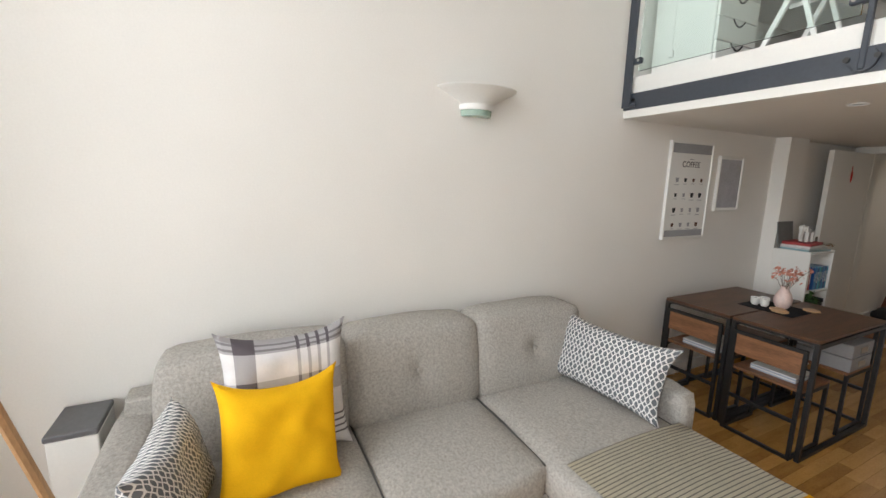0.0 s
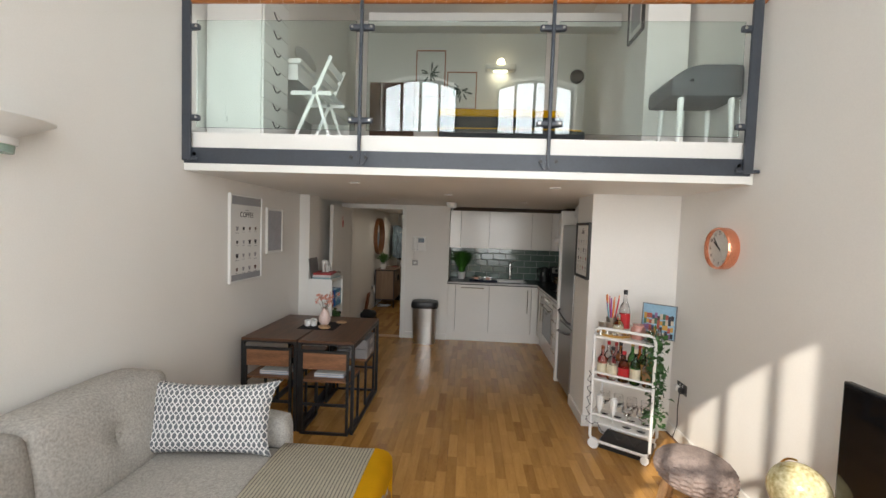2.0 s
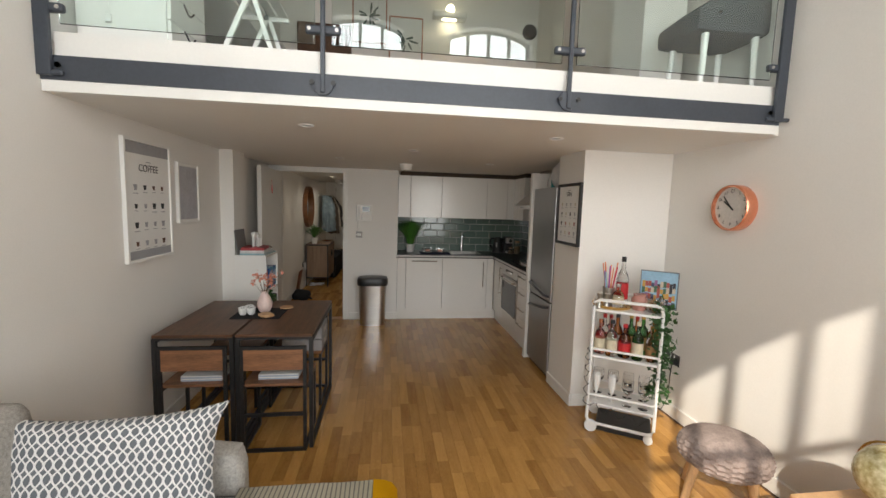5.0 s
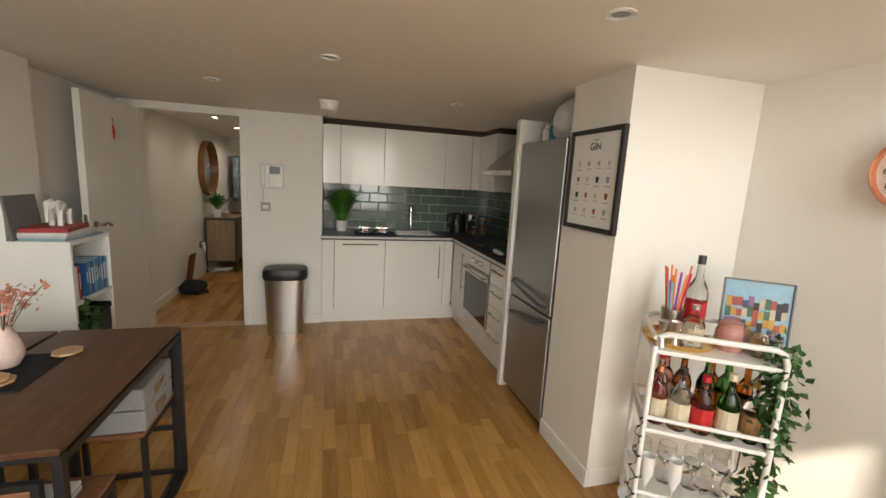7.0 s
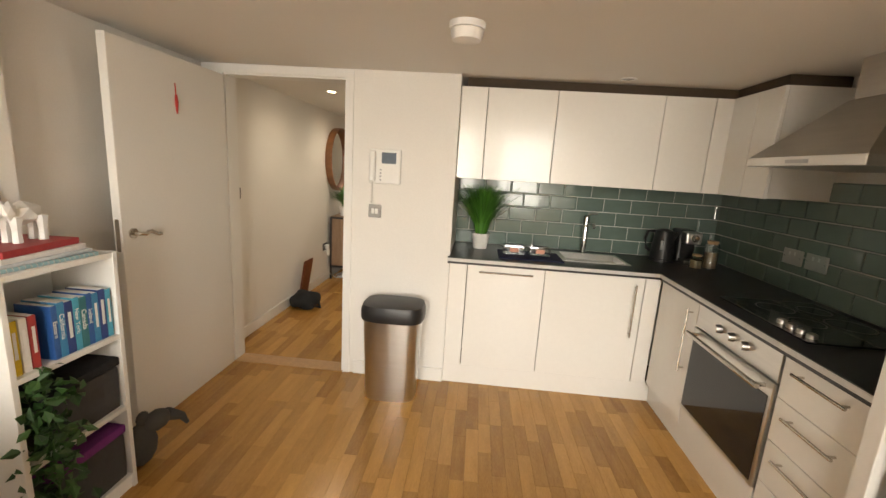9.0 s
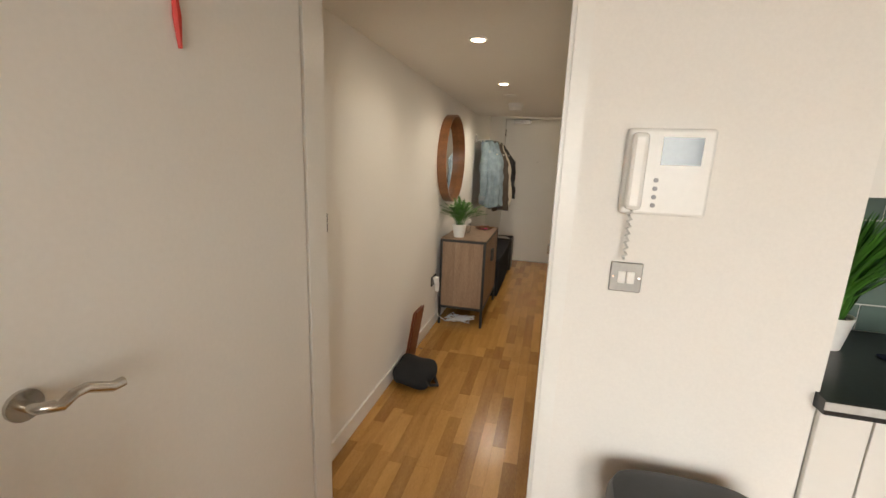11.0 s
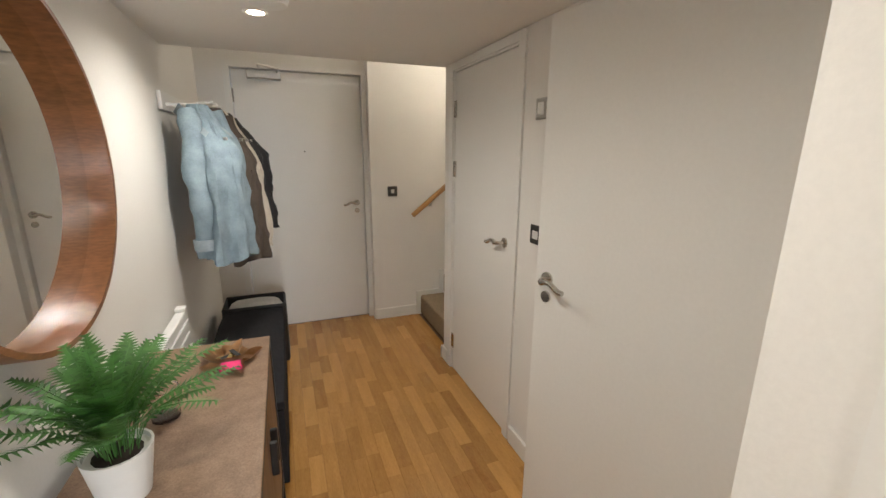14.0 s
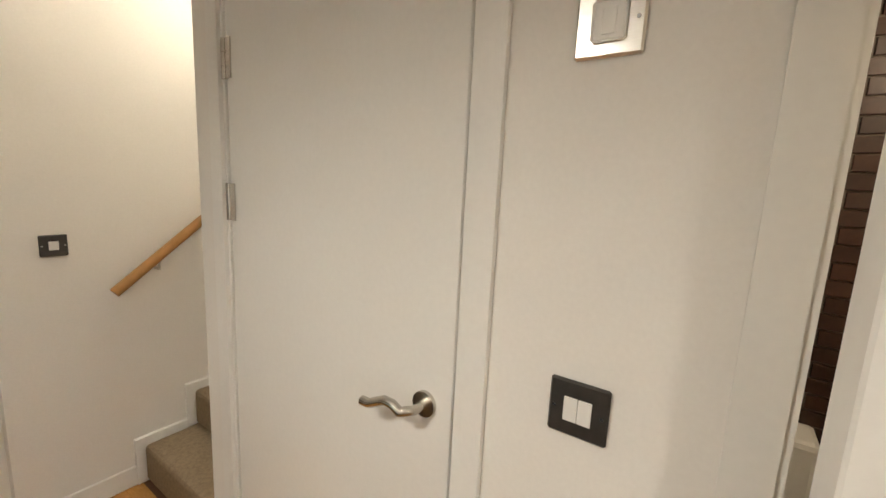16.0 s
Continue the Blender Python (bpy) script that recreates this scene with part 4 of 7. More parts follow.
tube(bm, [(0, -0.12, 0.14), (0, -0.145, 0.09), (0, -0.15, 0.03)], [0.018, 0.012, 0.007], 6)
el = part("elephant_ornament", bm, WHITEPL)
el.matrix_world = pose(0.265, 4.88, SH + 0.0685, 0, 0, 0) @ Matrix.Scale(0.82, 4)
tagged(el, "faceted white elephant ornament on the book stack", "ornament")
bd = part("slate_board", B(-0.13, 0.13, -0.006, 0.006, 0, 0.24, bevel=0.004), plain("grey_slate", (0.17, 0.165, 0.16), 0.7))
bd.matrix_world = Matrix.Translation((0.15, 4.80, SH)) @ pose(0, 0, 0, 0, 0, 90) @ pose(0, 0, 0, -7, 0, 0)
tagged(bd, "grey slate board leaning on the wall", "board")


def leaf_cloud(name, spots, n, size, spread, seed, material, parent, hang=0.0):
    r = random.Random(seed)
    bm = bmesh.new()
    for i in range(n):
        c = Vector(spots[r.randrange(len(spots))]) + Vector([r.gauss(0, s) for s in spread])
        d = Vector((r.gauss(0, 1), r.gauss(0, 1), r.gauss(-hang, 0.7))).normalized()
        s = d.orthogonal().normalized()
        s.rotate(Matrix.Rotation(r.uniform(0, 6.28), 3, d))
        l, w = size * r.uniform(0.7, 1.3), size * r.uniform(0.25, 0.4)
        nrm = d.cross(s) * l * 0.15
        a, b, e, f = c, c + d * l * 0.5 + s * w + nrm, c + d * l, c + d * l * 0.5 - s * w + nrm
        m = c + d * l * 0.5
        va, vb, ve, vf, vm = [bm.verts.new(p) for p in (a, b, e, f, m)]
        for q in ((va, vb, vm), (vb, ve, vm), (ve, vf, vm), (vf, va, vm)):
            bm.faces.new(q)
    return part(name, bm, material, parent)


iv = thing("trailing_plant", "trailing green ivy hanging down the shelf", "plant")
leaf_cloud("foliage", [(SX1 + 0.0, SY0 + 0.09, 0.72 - 0.035 * i) for i in range(17)], 330, 0.05, (0.03, 0.04, 0.03), 5, LEAF, iv, 0.5)
part("stems", tube(bmesh.new(), [(SX1 - 0.1, SY0 + 0.1, 0.74), (SX1, SY0 + 0.09, 0.74), (SX1 + 0.01, SY0 + 0.09, 0.45), (SX1 + 0.005, SY0 + 0.1, 0.1)], 0.004, 5), LEAF, iv)
part("pot", lathe(bmesh.new(), [(0.04, 0), (0.05, 0.06), (0.045, 0.06)], 14, (SX1 - 0.09, SY0 + 0.1, 0.736)), plain("pot_green", (0.2, 0.25, 0.2)), iv)
# small grey toy beside the shelf
bm = bmesh.new()
lump((0, 0, 0.11), (0.06, 0.08, 0.11), 2)
lump((0.03, 0.07, 0.2), (0.05, 0.07, 0.05), 2)
tube(bm, [(0.04, 0.12, 0.2), (0.07, 0.19, 0.15), (0.08, 0.21, 0.1)], [0.035, 0.02, 0.01], 8)
lump((0.0, 0.02, 0.235), (0.02, 0.035, 0.035), 2)
ds = part("door_stop", bm, plain("grey_felt", (0.06, 0.055, 0.05), 0.95), smooth=True)
ds.matrix_world = pose(0.34, 5.20, 0)
tagged(ds, "grey felt animal door stop on the floor", "door stop")


# ---- kitchen ----
WT = 0.92
FY, FX = 6.262, 3.09   # unit fronts


def bar_handle(parent, a, b, out, r=0.006):
    a, b, out = Vector(a), Vector(b), Vector(out)
    d = (b - a).normalized() * 0.02
    bm = tube(bmesh.new(), [a + out, b + out], r, 8)
    tube(bm, [a + d, a + d + out], r * 0.8, 6)
    tube(bm, [b - d, b - d + out], r * 0.8, 6)
    return part("handle", bm, NICKEL, parent, "satin steel bar handle")


def unit_y(x0, x1, label, handle=None, z0=0.145, z1=0.878):
    u = thing("base_cabinet", label, "cabinet")
    part("body", B(x0 + 0.002, x1 - 0.002, FY + 0.021, 6.86, z0, z1), UNIT, u)
    d = part("cabinet_door", B(x0 + 0.0015, x1 - 0.0015, FY, FY + 0.02, z0, z1, bevel=0.0015), UNIT, u)
    if handle == "top":
        bar_handle(d, (x0 + 0.08, FY, 0.835), (x1 - 0.08, FY, 0.835), (0, -0.03, 0))
    if handle == "side":
        bar_handle(d, (x1 - 0.06, FY, 0.47), (x1 - 0.06, FY, 0.83), (0, -0.03, 0))


unit_y(1.701, 1.822, "narrow cream gloss filler cabinet")
unit_y(1.824, 2.338, "cream gloss integrated dishwasher front", "top")
unit_y(2.340, 2.985, "cream gloss sink cabinet", "side")
unit_y(2.987, 3.085, "narrow cream gloss corner post")


def unit_x(name, y0, y1, label, drawers=1, z0=0.145, z1=0.878, handle=True):
    u = thing(name, label, "cabinet")
    part("body", B(FX + 0.021, 3.695, y0 + 0.002, y1 - 0.002, z0, z1), UNIT, u)
    h = (z1 - z0) / drawers
    for i in range(drawers):
        d = part("drawer_front" if drawers > 1 else "cabinet_door", B(FX, FX + 0.02, y0 + 0.0015, y1 - 0.0015, z0 + i * h + 0.0015, z0 + (i + 1) * h - 0.0015, bevel=0.0015), UNIT, u)
        if handle and drawers > 1:
            z = z0 + (i + 0.72) * h
            bar_handle(d, (FX, y0 + 0.08, z), (FX, y1 - 0.08, z), (-0.03, 0, 0))
        elif handle:
            bar_handle(d, (FX, y0 + 0.05, 0.45), (FX, y0 + 0.05, 0.82), (-0.03, 0, 0))


unit_x("base_cabinet", 5.80, 6.255, "narrow cream gloss corner cabinet")
unit_x("drawer_unit", 4.775, 5.165, "cream gloss four-drawer unit", 4)
setting("trim_plinth", joined((1.701, 3.14, FY + 0.025, FY + 0.04, 0, 0.143), (FX + 0.04, FX + 0.055, 4.775, FY + 0.024, 0, 0.143)), UNIT, "cream kitchen plinth")

ov = thing("oven", "built-in steel oven with a dark glass door", "oven")
part("body", B(FX + 0.03, 3.69, 5.175, 5.79, 0.15, 0.876), BLACKPL, ov)
part("control_panel", B(FX - 0.004, FX + 0.029, 5.172, 5.793, 0.745, 0.876, bevel=0.002), STEEL, ov)
od = part("oven_door", B(FX - 0.012, FX + 0.029, 5.172, 5.793, 0.27, 0.742, bevel=0.003), STEEL, ov)
part("door_glass", B(FX - 0.0145, FX - 0.0125, 5.19, 5.775, 0.29, 0.68), BLACKGL, od)
bar_handle(od, (FX - 0.012, 5.20, 0.712), (FX - 0.012, 5.765, 0.712), (-0.045, 0, 0), 0.012)
part("lower_trim", B(FX, FX + 0.029, 5.172, 5.793, 0.15, 0.267), UNIT, ov)
for y in (5.38, 5.48, 5.58):
    k = part("knob", tube(bmesh.new(), [(FX - 0.004, y, 0.81), (FX - 0.02, y, 0.81), (FX - 0.032, y, 0.81)], [0.021, 0.02, 0.016], 16), STEEL, ov, smooth=True)

# worktop in one L with a sink cut-out
bm = bmesh.new()
SK = (2.50, 2.92, 6.42, 6.74)
for bx in ((1.69, SK[0], FY - 0.03, 6.869), (SK[0], SK[1], FY - 0.03, SK[2]), (SK[0], SK[1], SK[3], 6.869), (SK[1], 3.699, FY - 0.03, 6.869), (FX - 0.03, 3.699, 4.775, FY - 0.03)):
    box(bm, *bx, 0.88, WT)
tagged(part("worktop", bm, STONE), "black speckled L-shaped kitchen worktop", "worktop")
tagged(part("worktop_edge", joined((1.688, 3.06, FY - 0.033, FY - 0.0302, 0.895, 0.917), (FX - 0.033, FX - 0.0302, 4.775, FY - 0.033, 0.895, 0.917)), plain("pale_edge", (0.55, 0.54, 0.52), 0.35)), "pale metal worktop edging", "trim", "", "structure")
sk = thing("sink", "stainless steel inset sink with drainer rim", "sink")
bm = bmesh.new()
x0, x1, y0, y1 = SK
for bx in ((x0 - 0.1, x1 + 0.015, y0 - 0.015, y0 + 0.01), (x0 - 0.1, x1 + 0.015, y1 - 0.01, y1 + 0.015), (x0 - 0.1, x0 + 0.01, y0 + 0.01, y1 - 0.01), (x1 - 0.01, x1 + 0.015, y0 + 0.01, y1 - 0.01)):
    box(bm, *bx, WT + 0.0005, WT + 0.004)
part("rim", bm, STEEL, sk)
bm = B(x0 + 0.002, x1 - 0.002, y0 + 0.002, y1 - 0.002, 0.76, WT)
bmesh.ops.delete(bm, geom=[f for f in bm.faces if f.normal.z > 0.9], context="FACES")
part("bowl", bm, STEEL, sk)
part("drain", tube(bmesh.new(), [(2.71, 6.58, 0.761), (2.71, 6.58, 0.765)], 0.04, 16), CHROME, sk)
tp = thing("tap", "tall chrome mixer tap", "tap", pose(2.70, 6.79, WT))
part("column", lathe(bmesh.new(), [(0.026, 0), (0.026, 0.012), (0.021, 0.015), (0.021, 0.27), (0.017, 0.285)], 18), CHROME, tp, smooth=True)
part("spout", tube(bmesh.new(), [(0, 0, 0.2), (0.01, -0.06, 0.235), (0.02, -0.13, 0.235), (0.022, -0.145, 0.21)], 0.011, 10), CHROME, tp, smooth=True)
part("lever", tube(bmesh.new(), [(0, 0, 0.285), (0.03, -0.02, 0.305), (0.07, -0.04, 0.31)], 0.006, 8), CHROME, tp, smooth=True)

# upper cabinets
def upper(name, x0, x1, y0, y1, face, label="cream gloss wall cabinet"):
    u = thing(name, label, "cabinet", None, "wall cabinets")
    z0, z1 = 1.445, 2.015
    if face == "y":
        part("body", B(x0 + 0.001, x1 - 0.001, y0 + 0.021, y1, z0, z1), UNIT, u)
        part("cabinet_door", B(x0 + 0.0015, x1 - 0.0015, y0, y0 + 0.02, z0 - 0.004, z1, bevel=0.0015), UNIT, u)
    else:
        part("body", B(x0 + 0.021, x1, y0 + 0.001, y1 - 0.001, z0, z1), UNIT, u)
        part("cabinet_door", B(x0, x0 + 0.02, y0 + 0.0015, y1 - 0.0015, z0 - 0.004, z1, bevel=0.0015), UNIT, u)


for a, b in ((1.703, 1.873), (1.874, 2.312), (2.313, 2.962), (2.963, 3.26)):
    upper("wall_cabinet", a, b, 6.33, 6.868, "y")
for a, b in ((5.90, 6.10), (6.101, 6.328)):
    upper("wall_cabinet", 3.36, 3.698, a, b, "x")
upper("wall_cabinet", 3.262, 3.698, 6.33, 6.868, "y", "cream gloss corner wall cabinet")
setting("trim_cabinet_top", joined((1.74, 3.69, 6.36, 6.86, 2.016, UND - 0.001), (3.39, 3.69, 5.93, 6.36, 2.016, UND - 0.001)), plain("dark_gap_board", (0.06, 0.04, 0.025), 0.8), "dark recessed board over the wall cabinets")

hd = thing("cooker_hood", "stainless steel chimney cooker hood", "cooker hood")
bm = bmesh.new()
lo = [(3.22, 5.19), (3.698, 5.19), (3.698, 5.84), (3.22, 5.84)]
hi = [(3.45, 5.37), (3.698, 5.37), (3.698, 5.62), (3.45, 5.62)]
va = [bm.verts.new((x, y, 1.645)) for x, y in lo]
vb = [bm.verts.new((x, y, 1.90)) for x, y in hi]
for i in range(4):
    bm.faces.new((va[i], va[(i + 1) % 4], vb[(i + 1) % 4], vb[i]))
bm.faces.new(vb)
part("canopy", bm, STEEL, hd)
part("canopy_rim", B(3.215, 3.698, 5.185, 5.845, 1.60, 1.6445, bevel=0.003), STEEL, hd)
part("chimney", B(3.46, 3.697, 5.38, 5.61, 1.901, UND - 0.001, bevel=0.002), STEEL, hd)
part("control_strip", B(3.2125, 3.2145, 5.45, 5.58, 1.612, 1.628), plain("strip_grey", (0.3, 0.3, 0.3), 0.3), hd)
hb = thing("hob", "black ceramic hob with front knobs", "hob")
part("hob_glass", B(3.16, 3.62, 5.17, 5.76, WT + 0.0005, WT + 0.008, bevel=0.002), BLACKGL, hb)
for i in range(4):
    part("knob", lathe(bmesh.new(), [(0.02, 0), (0.019, 0.016), (0.013, 0.02)], 14, (3.21, 5.22 + i * 0.055, WT + 0.008)), STEEL, hb, smooth=True)
for x, y, r in ((3.34, 5.62, 0.08), (3.52, 5.62, 0.07), (3.34, 5.42, 0.07), (3.52, 5.42, 0.09)):
    part("cooking_zone", lathe(bmesh.new(), [(r, WT + 0.0081), (r, WT + 0.0086), (r - 0.006, WT + 0.0086), (r - 0.006, WT + 0.0081)], 28, (x, y, 0), cap=False), plain("zone_grey", (0.09, 0.09, 0.09), 0.3), hb)

# fridge in its housing
fr = thing("fridge_freezer", "tall silver fridge freezer with black handles", "fridge")
part("body", B(3.12, 3.69, 4.125, 4.685, 0.02, 1.81), plain("fridge_side", (0.25, 0.25, 0.26), 0.4), fr)
for z0, z1 in ((0.05, 0.735), (0.745, 1.81)):
    d = part("fridge_door", B(3.062, 3.119, 4.125, 4.685, z0, z1, bevel=0.008, seg=2), FRIDGE, fr)
    up = z0 > 0.5
    zc = 0.79 if up else 0.69
    s = 1 if up else -1
    part("handle", tube(bmesh.new(), [(3.064, 4.16, zc + 0.0 * s), (3.03, 4.2, zc + 0.01 * s), (3.022, 4.38, zc + 0.035 * s), (3.03, 4.6, zc + 0.065 * s), (3.064, 4.65, zc + 0.07 * s)], 0.012, 8), plain("handle_dark", (0.07, 0.07, 0.075), 0.3), d, "dark grey curved handle", smooth=True)
part("kick_plate", B(3.10, 3.119, 4.13, 4.68, 0.0, 0.05), BLACKPL, fr)
tagged(part("fridge_housing_panel", B(3.045, 3.695, 4.715, 4.77, 0, 1.975, bevel=0.002), UNIT), "tall cream end panel beside the fridge", "panel", "", "structure")
for k, (y, x, h, r, c) in enumerate(((4.60, 3.2, 0.13, 0.035, WHITEPL), (4.52, 3.2, 0.15, 0.03, plain("teal_plastic", (0.05, 0.3, 0.32), 0.4)))):
    bt = thing("spray_bottle", "small household bottle on the fridge top", "bottle")
    part("bottle_body", lathe(bmesh.new(), [(r, 0), (r, h * 0.7), (r * 0.5, h * 0.82), (r * 0.5, h)], 14, (x, y, 1.811)), c, bt, smooth=True)
bm = soft_block(3.12, 3.42, 4.16, 4.45, 1.811, 2.05, 0.09, 0.02, 8)
for v in bm.verts:
    v.co += 0.02 * noise.noise_vector(v.co * 14)
tagged(part("plastic_bag", bm, plain("bag_white", (0.62, 0.62, 0.62), 0.3), smooth=True), "stuffed white plastic bag on the fridge top", "bag")

# worktop things
def grass_pot(name, m, pot_r, pot_h, n, length, lean, label, leaf, seed, pot=WHITEPL, broad=0.004, frond=False):
    g = thing(name, label, "plant", m)
    part("pot", lathe(bmesh.new(), [(pot_r * 0.72, 0), (pot_r, pot_h), (pot_r * 0.92, pot_h), (pot_r * 0.9, pot_h * 0.9)], 20), pot, g, smooth=True)
    part("soil", lathe(bmesh.new(), [(pot_r * 0.9, pot_h * 0.88), (pot_r * 0.5, pot_h * 0.92)], 14), SOIL, g)
    r = random.Random(seed)
    bm = bmesh.new()
    for i in range(n):
        a = r.uniform(0, 6.283)
        k = r.uniform(0.05, 1)
        b = Vector((math.cos(a) * pot_r * 0.6 * k, math.sin(a) * pot_r * 0.6 * k, pot_h * 0.9))
        out = Vector((math.cos(a), math.sin(a), 0)) * lean * k * r.uniform(0.6, 1.3)
        l = length * r.uniform(0.7, 1.1)
        s = Vector((-math.sin(a), math.cos(a), 0))
        pts = [b + out * (t * t) + Vector((0, 0, l * (t - (0.45 * k * t * t if frond else 0.12 * t * t)))) for t in (0, 0.3, 0.6, 0.85, 1)]
        if frond:
            tube(bm, pts, 0.0012, 3)
            for j in range(18):
                t = 0.2 + 0.8 * j / 17
                q = t * 4
                i0 = min(int(q), 3)
                p = pts[i0].lerp(pts[i0 + 1], q - i0)
                dd = (pts[i0 + 1] - pts[i0]).normalized()
                w = 0.032 * math.sin(math.pi * min(1, 0.12 + (1 - t) * 0.95))
                for sg in (-1, 1):
                    e = p + s * sg * w + dd * 0.012 + Vector((0, 0, -0.004))
                    bm.faces.new([bm.verts.new(v) for v in (p - dd * 0.004, e, p + dd * 0.006)])
        else:
            ws = [broad, broad, broad * 0.8, broad * 0.5, broad * 0.1]
            rows = [(bm.verts.new(p - s * w), bm.verts.new(p + s * w)) for p, w in zip(pts, ws)]
            for p, q in zip(rows, rows[1:]):
                bm.faces.new((p[0], p[1], q[1], q[0]))
    part("leaves", bm, leaf, g)
    return g


grass_pot("potted_grass", pose(1.90, 6.66, WT), 0.07, 0.115, 760, 0.385, 0.27, "bright green artificial grass in a white pot", GRASS, 8)
ke = thing("kettle", "black cordless kettle on its base", "kettle", pose(3.25, 6.70, WT, 0, 0, 150))
part("kettle_base", lathe(bmesh.new(), [(0.085, 0), (0.085, 0.02)], 20), BLACKPL, ke)
part("kettle_body", lathe(bmesh.new(), [(0.08, 0.021), (0.082, 0.06), (0.066, 0.2), (0.06, 0.225), (0.02, 0.24)], 24), BLACKPL, ke, smooth=True)
part("handle", tube(bmesh.new(), [(0.06, 0, 0.215), (0.11, 0, 0.21), (0.125, 0, 0.15), (0.11, 0, 0.08), (0.075, 0, 0.06)], 0.011, 8), BLACKPL, ke, smooth=True)
part("spout", tube(bmesh.new(), [(-0.055, 0, 0.18), (-0.085, 0, 0.22)], [0.025, 0.014], 8), BLACKPL, ke)
part("water_gauge", B(-0.01, 0.01, 0.07, 0.078, 0.07, 0.16, bevel=0.003), plain("gauge_grey", (0.4, 0.4, 0.4), 0.2), ke)
cmk = thing("coffee_machine", "compact black and silver coffee machine", "coffee machine", pose(3.42, 6.72, WT, 0, 0, 0))
part("machine_body", B(-0.06, 0.06, -0.02, 0.12, 0, 0.24, bevel=0.015, seg=2), BLACKPL, cmk)
part("machine_head", B(-0.055, 0.055, -0.11, -0.021, 0.15, 0.235, bevel=0.012, seg=2), STEEL, cmk)
part("dial", tube(bmesh.new(), [(0, -0.11, 0.195), (0, -0.122, 0.195)], 0.028, 18), CHROME, cmk)
part("drip_tray", B(-0.05, 0.05, -0.12, -0.021, 0, 0.03, bevel=0.004), STEEL, cmk)
for k, (x, y, r, h) in enumerate(((3.50, 6.52, 0.045, 0.20), (3.40, 6.50, 0.04, 0.10))):
    j = thing("glass_jar", "clear glass jar with a cork lid", "jar", pose(x, y, WT))
    part("jar_body", lathe(bmesh.new(), [(r, 0.002), (r, h * 0.85), (r * 0.8, h * 0.9), (r * 0.74, h * 0.9), (r * 0.94, h * 0.83), (r * 0.94, 0.006)], 18), BOTTLE_CLEAR, j, smooth=True)
    part("contents", lathe(bmesh.new(), [(r * 0.9, 0.007), (r * 0.9, h * 0.6)], 14), plain("jar_contents", (0.25, 0.18, 0.1), 0.8), j)
    part("lid", lathe(bmesh.new(), [(r * 0.72, h * 0.86), (r * 0.8, h * 0.98)], 14), OAKLIGHT, j)
part_mat = part("drying_mat", B(2.03, 2.47, 6.32, 6.62, WT + 0.0005, WT + 0.008, bevel=0.003), plain("navy_cloth", (0.02, 0.025, 0.07), 0.95))
tagged(part_mat, "navy drying mat on the worktop", "mat")
for x in (2.14, 2.32):
    gb2 = thing("glass_dish", "clear glass food dish drying on the mat", "dish", pose(x, 6.5, WT + 0.0085))
    bm = bmesh.new()
    box(bm, -0.075, 0.075, -0.055, 0.055, 0, 0.06, bevel=0.012, seg=2)
    bmesh.ops.delete(bm, geom=[f for f in bm.faces if f.normal.z > 0.95], context="FACES")
    bmesh.ops.solidify(bm, geom=bm.faces[:], thickness=0.004)
    part("dish", bm, BOTTLE_CLEAR, gb2)
    part("clip_lid", B(-0.03, 0.03, -0.061, -0.057, 0.02, 0.05), plain("peach_plastic", (0.6, 0.28, 0.2), 0.5), gb2)


def socket_plate(name, label, m, w, h, metal, rockers, face=WHITEPL, double=False):
    """A wall plate facing -y in its own space."""
    s = thing(name, label, "switch" if "switch" in name else "socket", m)
    part("plate", B(-w / 2, w / 2, -0.008, 0, -h / 2, h / 2, bevel=0.003), metal, s)
    for x, z, a, b in rockers:
        part("rocker", B(x - a / 2, x + a / 2, -0.012, -0.0085, z - b / 2, z + b / 2, bevel=0.001), face, s)
    for sx in (-1, 1):
        part("screw", tube(bmesh.new(), [(sx * w * 0.4, -0.008, 0), (sx * w * 0.4, -0.0095, 0)], 0.003, 8), CHROME, s)
    return s


GUN = plain("gunmetal_plate", (0.10, 0.095, 0.09), 0.35, 0.8)
RX = lambda x, y, z: Matrix.Translation((x, y, z)) @ pose(0, 0, 0, 0, 0, -90)    # plates on walls that face -x
LX = lambda x, y, z: Matrix.Translation((x, y, z)) @ pose(0, 0, 0, 0, 0, 90)     # plates on walls that face +x
socket_plate("wall_switch", "steel light switch plate in the kitchen", pose(1.178, 6.279, 1.187), 0.086, 0.086, plain("grey_switch_metal", (0.32, 0.31, 0.29), 0.45, 0.4), [(-0.012, 0, 0.02, 0.035), (0.012, 0, 0.02, 0.035)])
socket_plate("wall_switch", "dark metal light switch in the hallway", LX(0.001, 6.63, 1.205), 0.086, 0.086, GUN, [(0, 0, 0.02, 0.035)])
socket_plate("wall_switch", "dark metal light switch by the entrance", pose(1.45, 11.359, 1.19), 0.086, 0.086, GUN, [(0, 0, 0.03, 0.035)])
socket_plate("wall_switch", "dark metal double light switch by the bathroom", RX(1.599, 9.318, 1.182), 0.088, 0.088, GUN, [(-0.0105, 0, 0.02, 0.038), (0.0105, 0, 0.02, 0.038)])
fs = socket_plate("wall_switch", "brushed steel fan isolator switch", RX(1.599, 9.329, 1.725), 0.088, 0.088, STEEL, [(0, 0.0, 0.018, 0.034)])
part("isolator_surround", B(-0.022, 0.022, -0.0105, -0.0085, -0.026, 0.026, bevel=0.004), WHITEPL, fs)
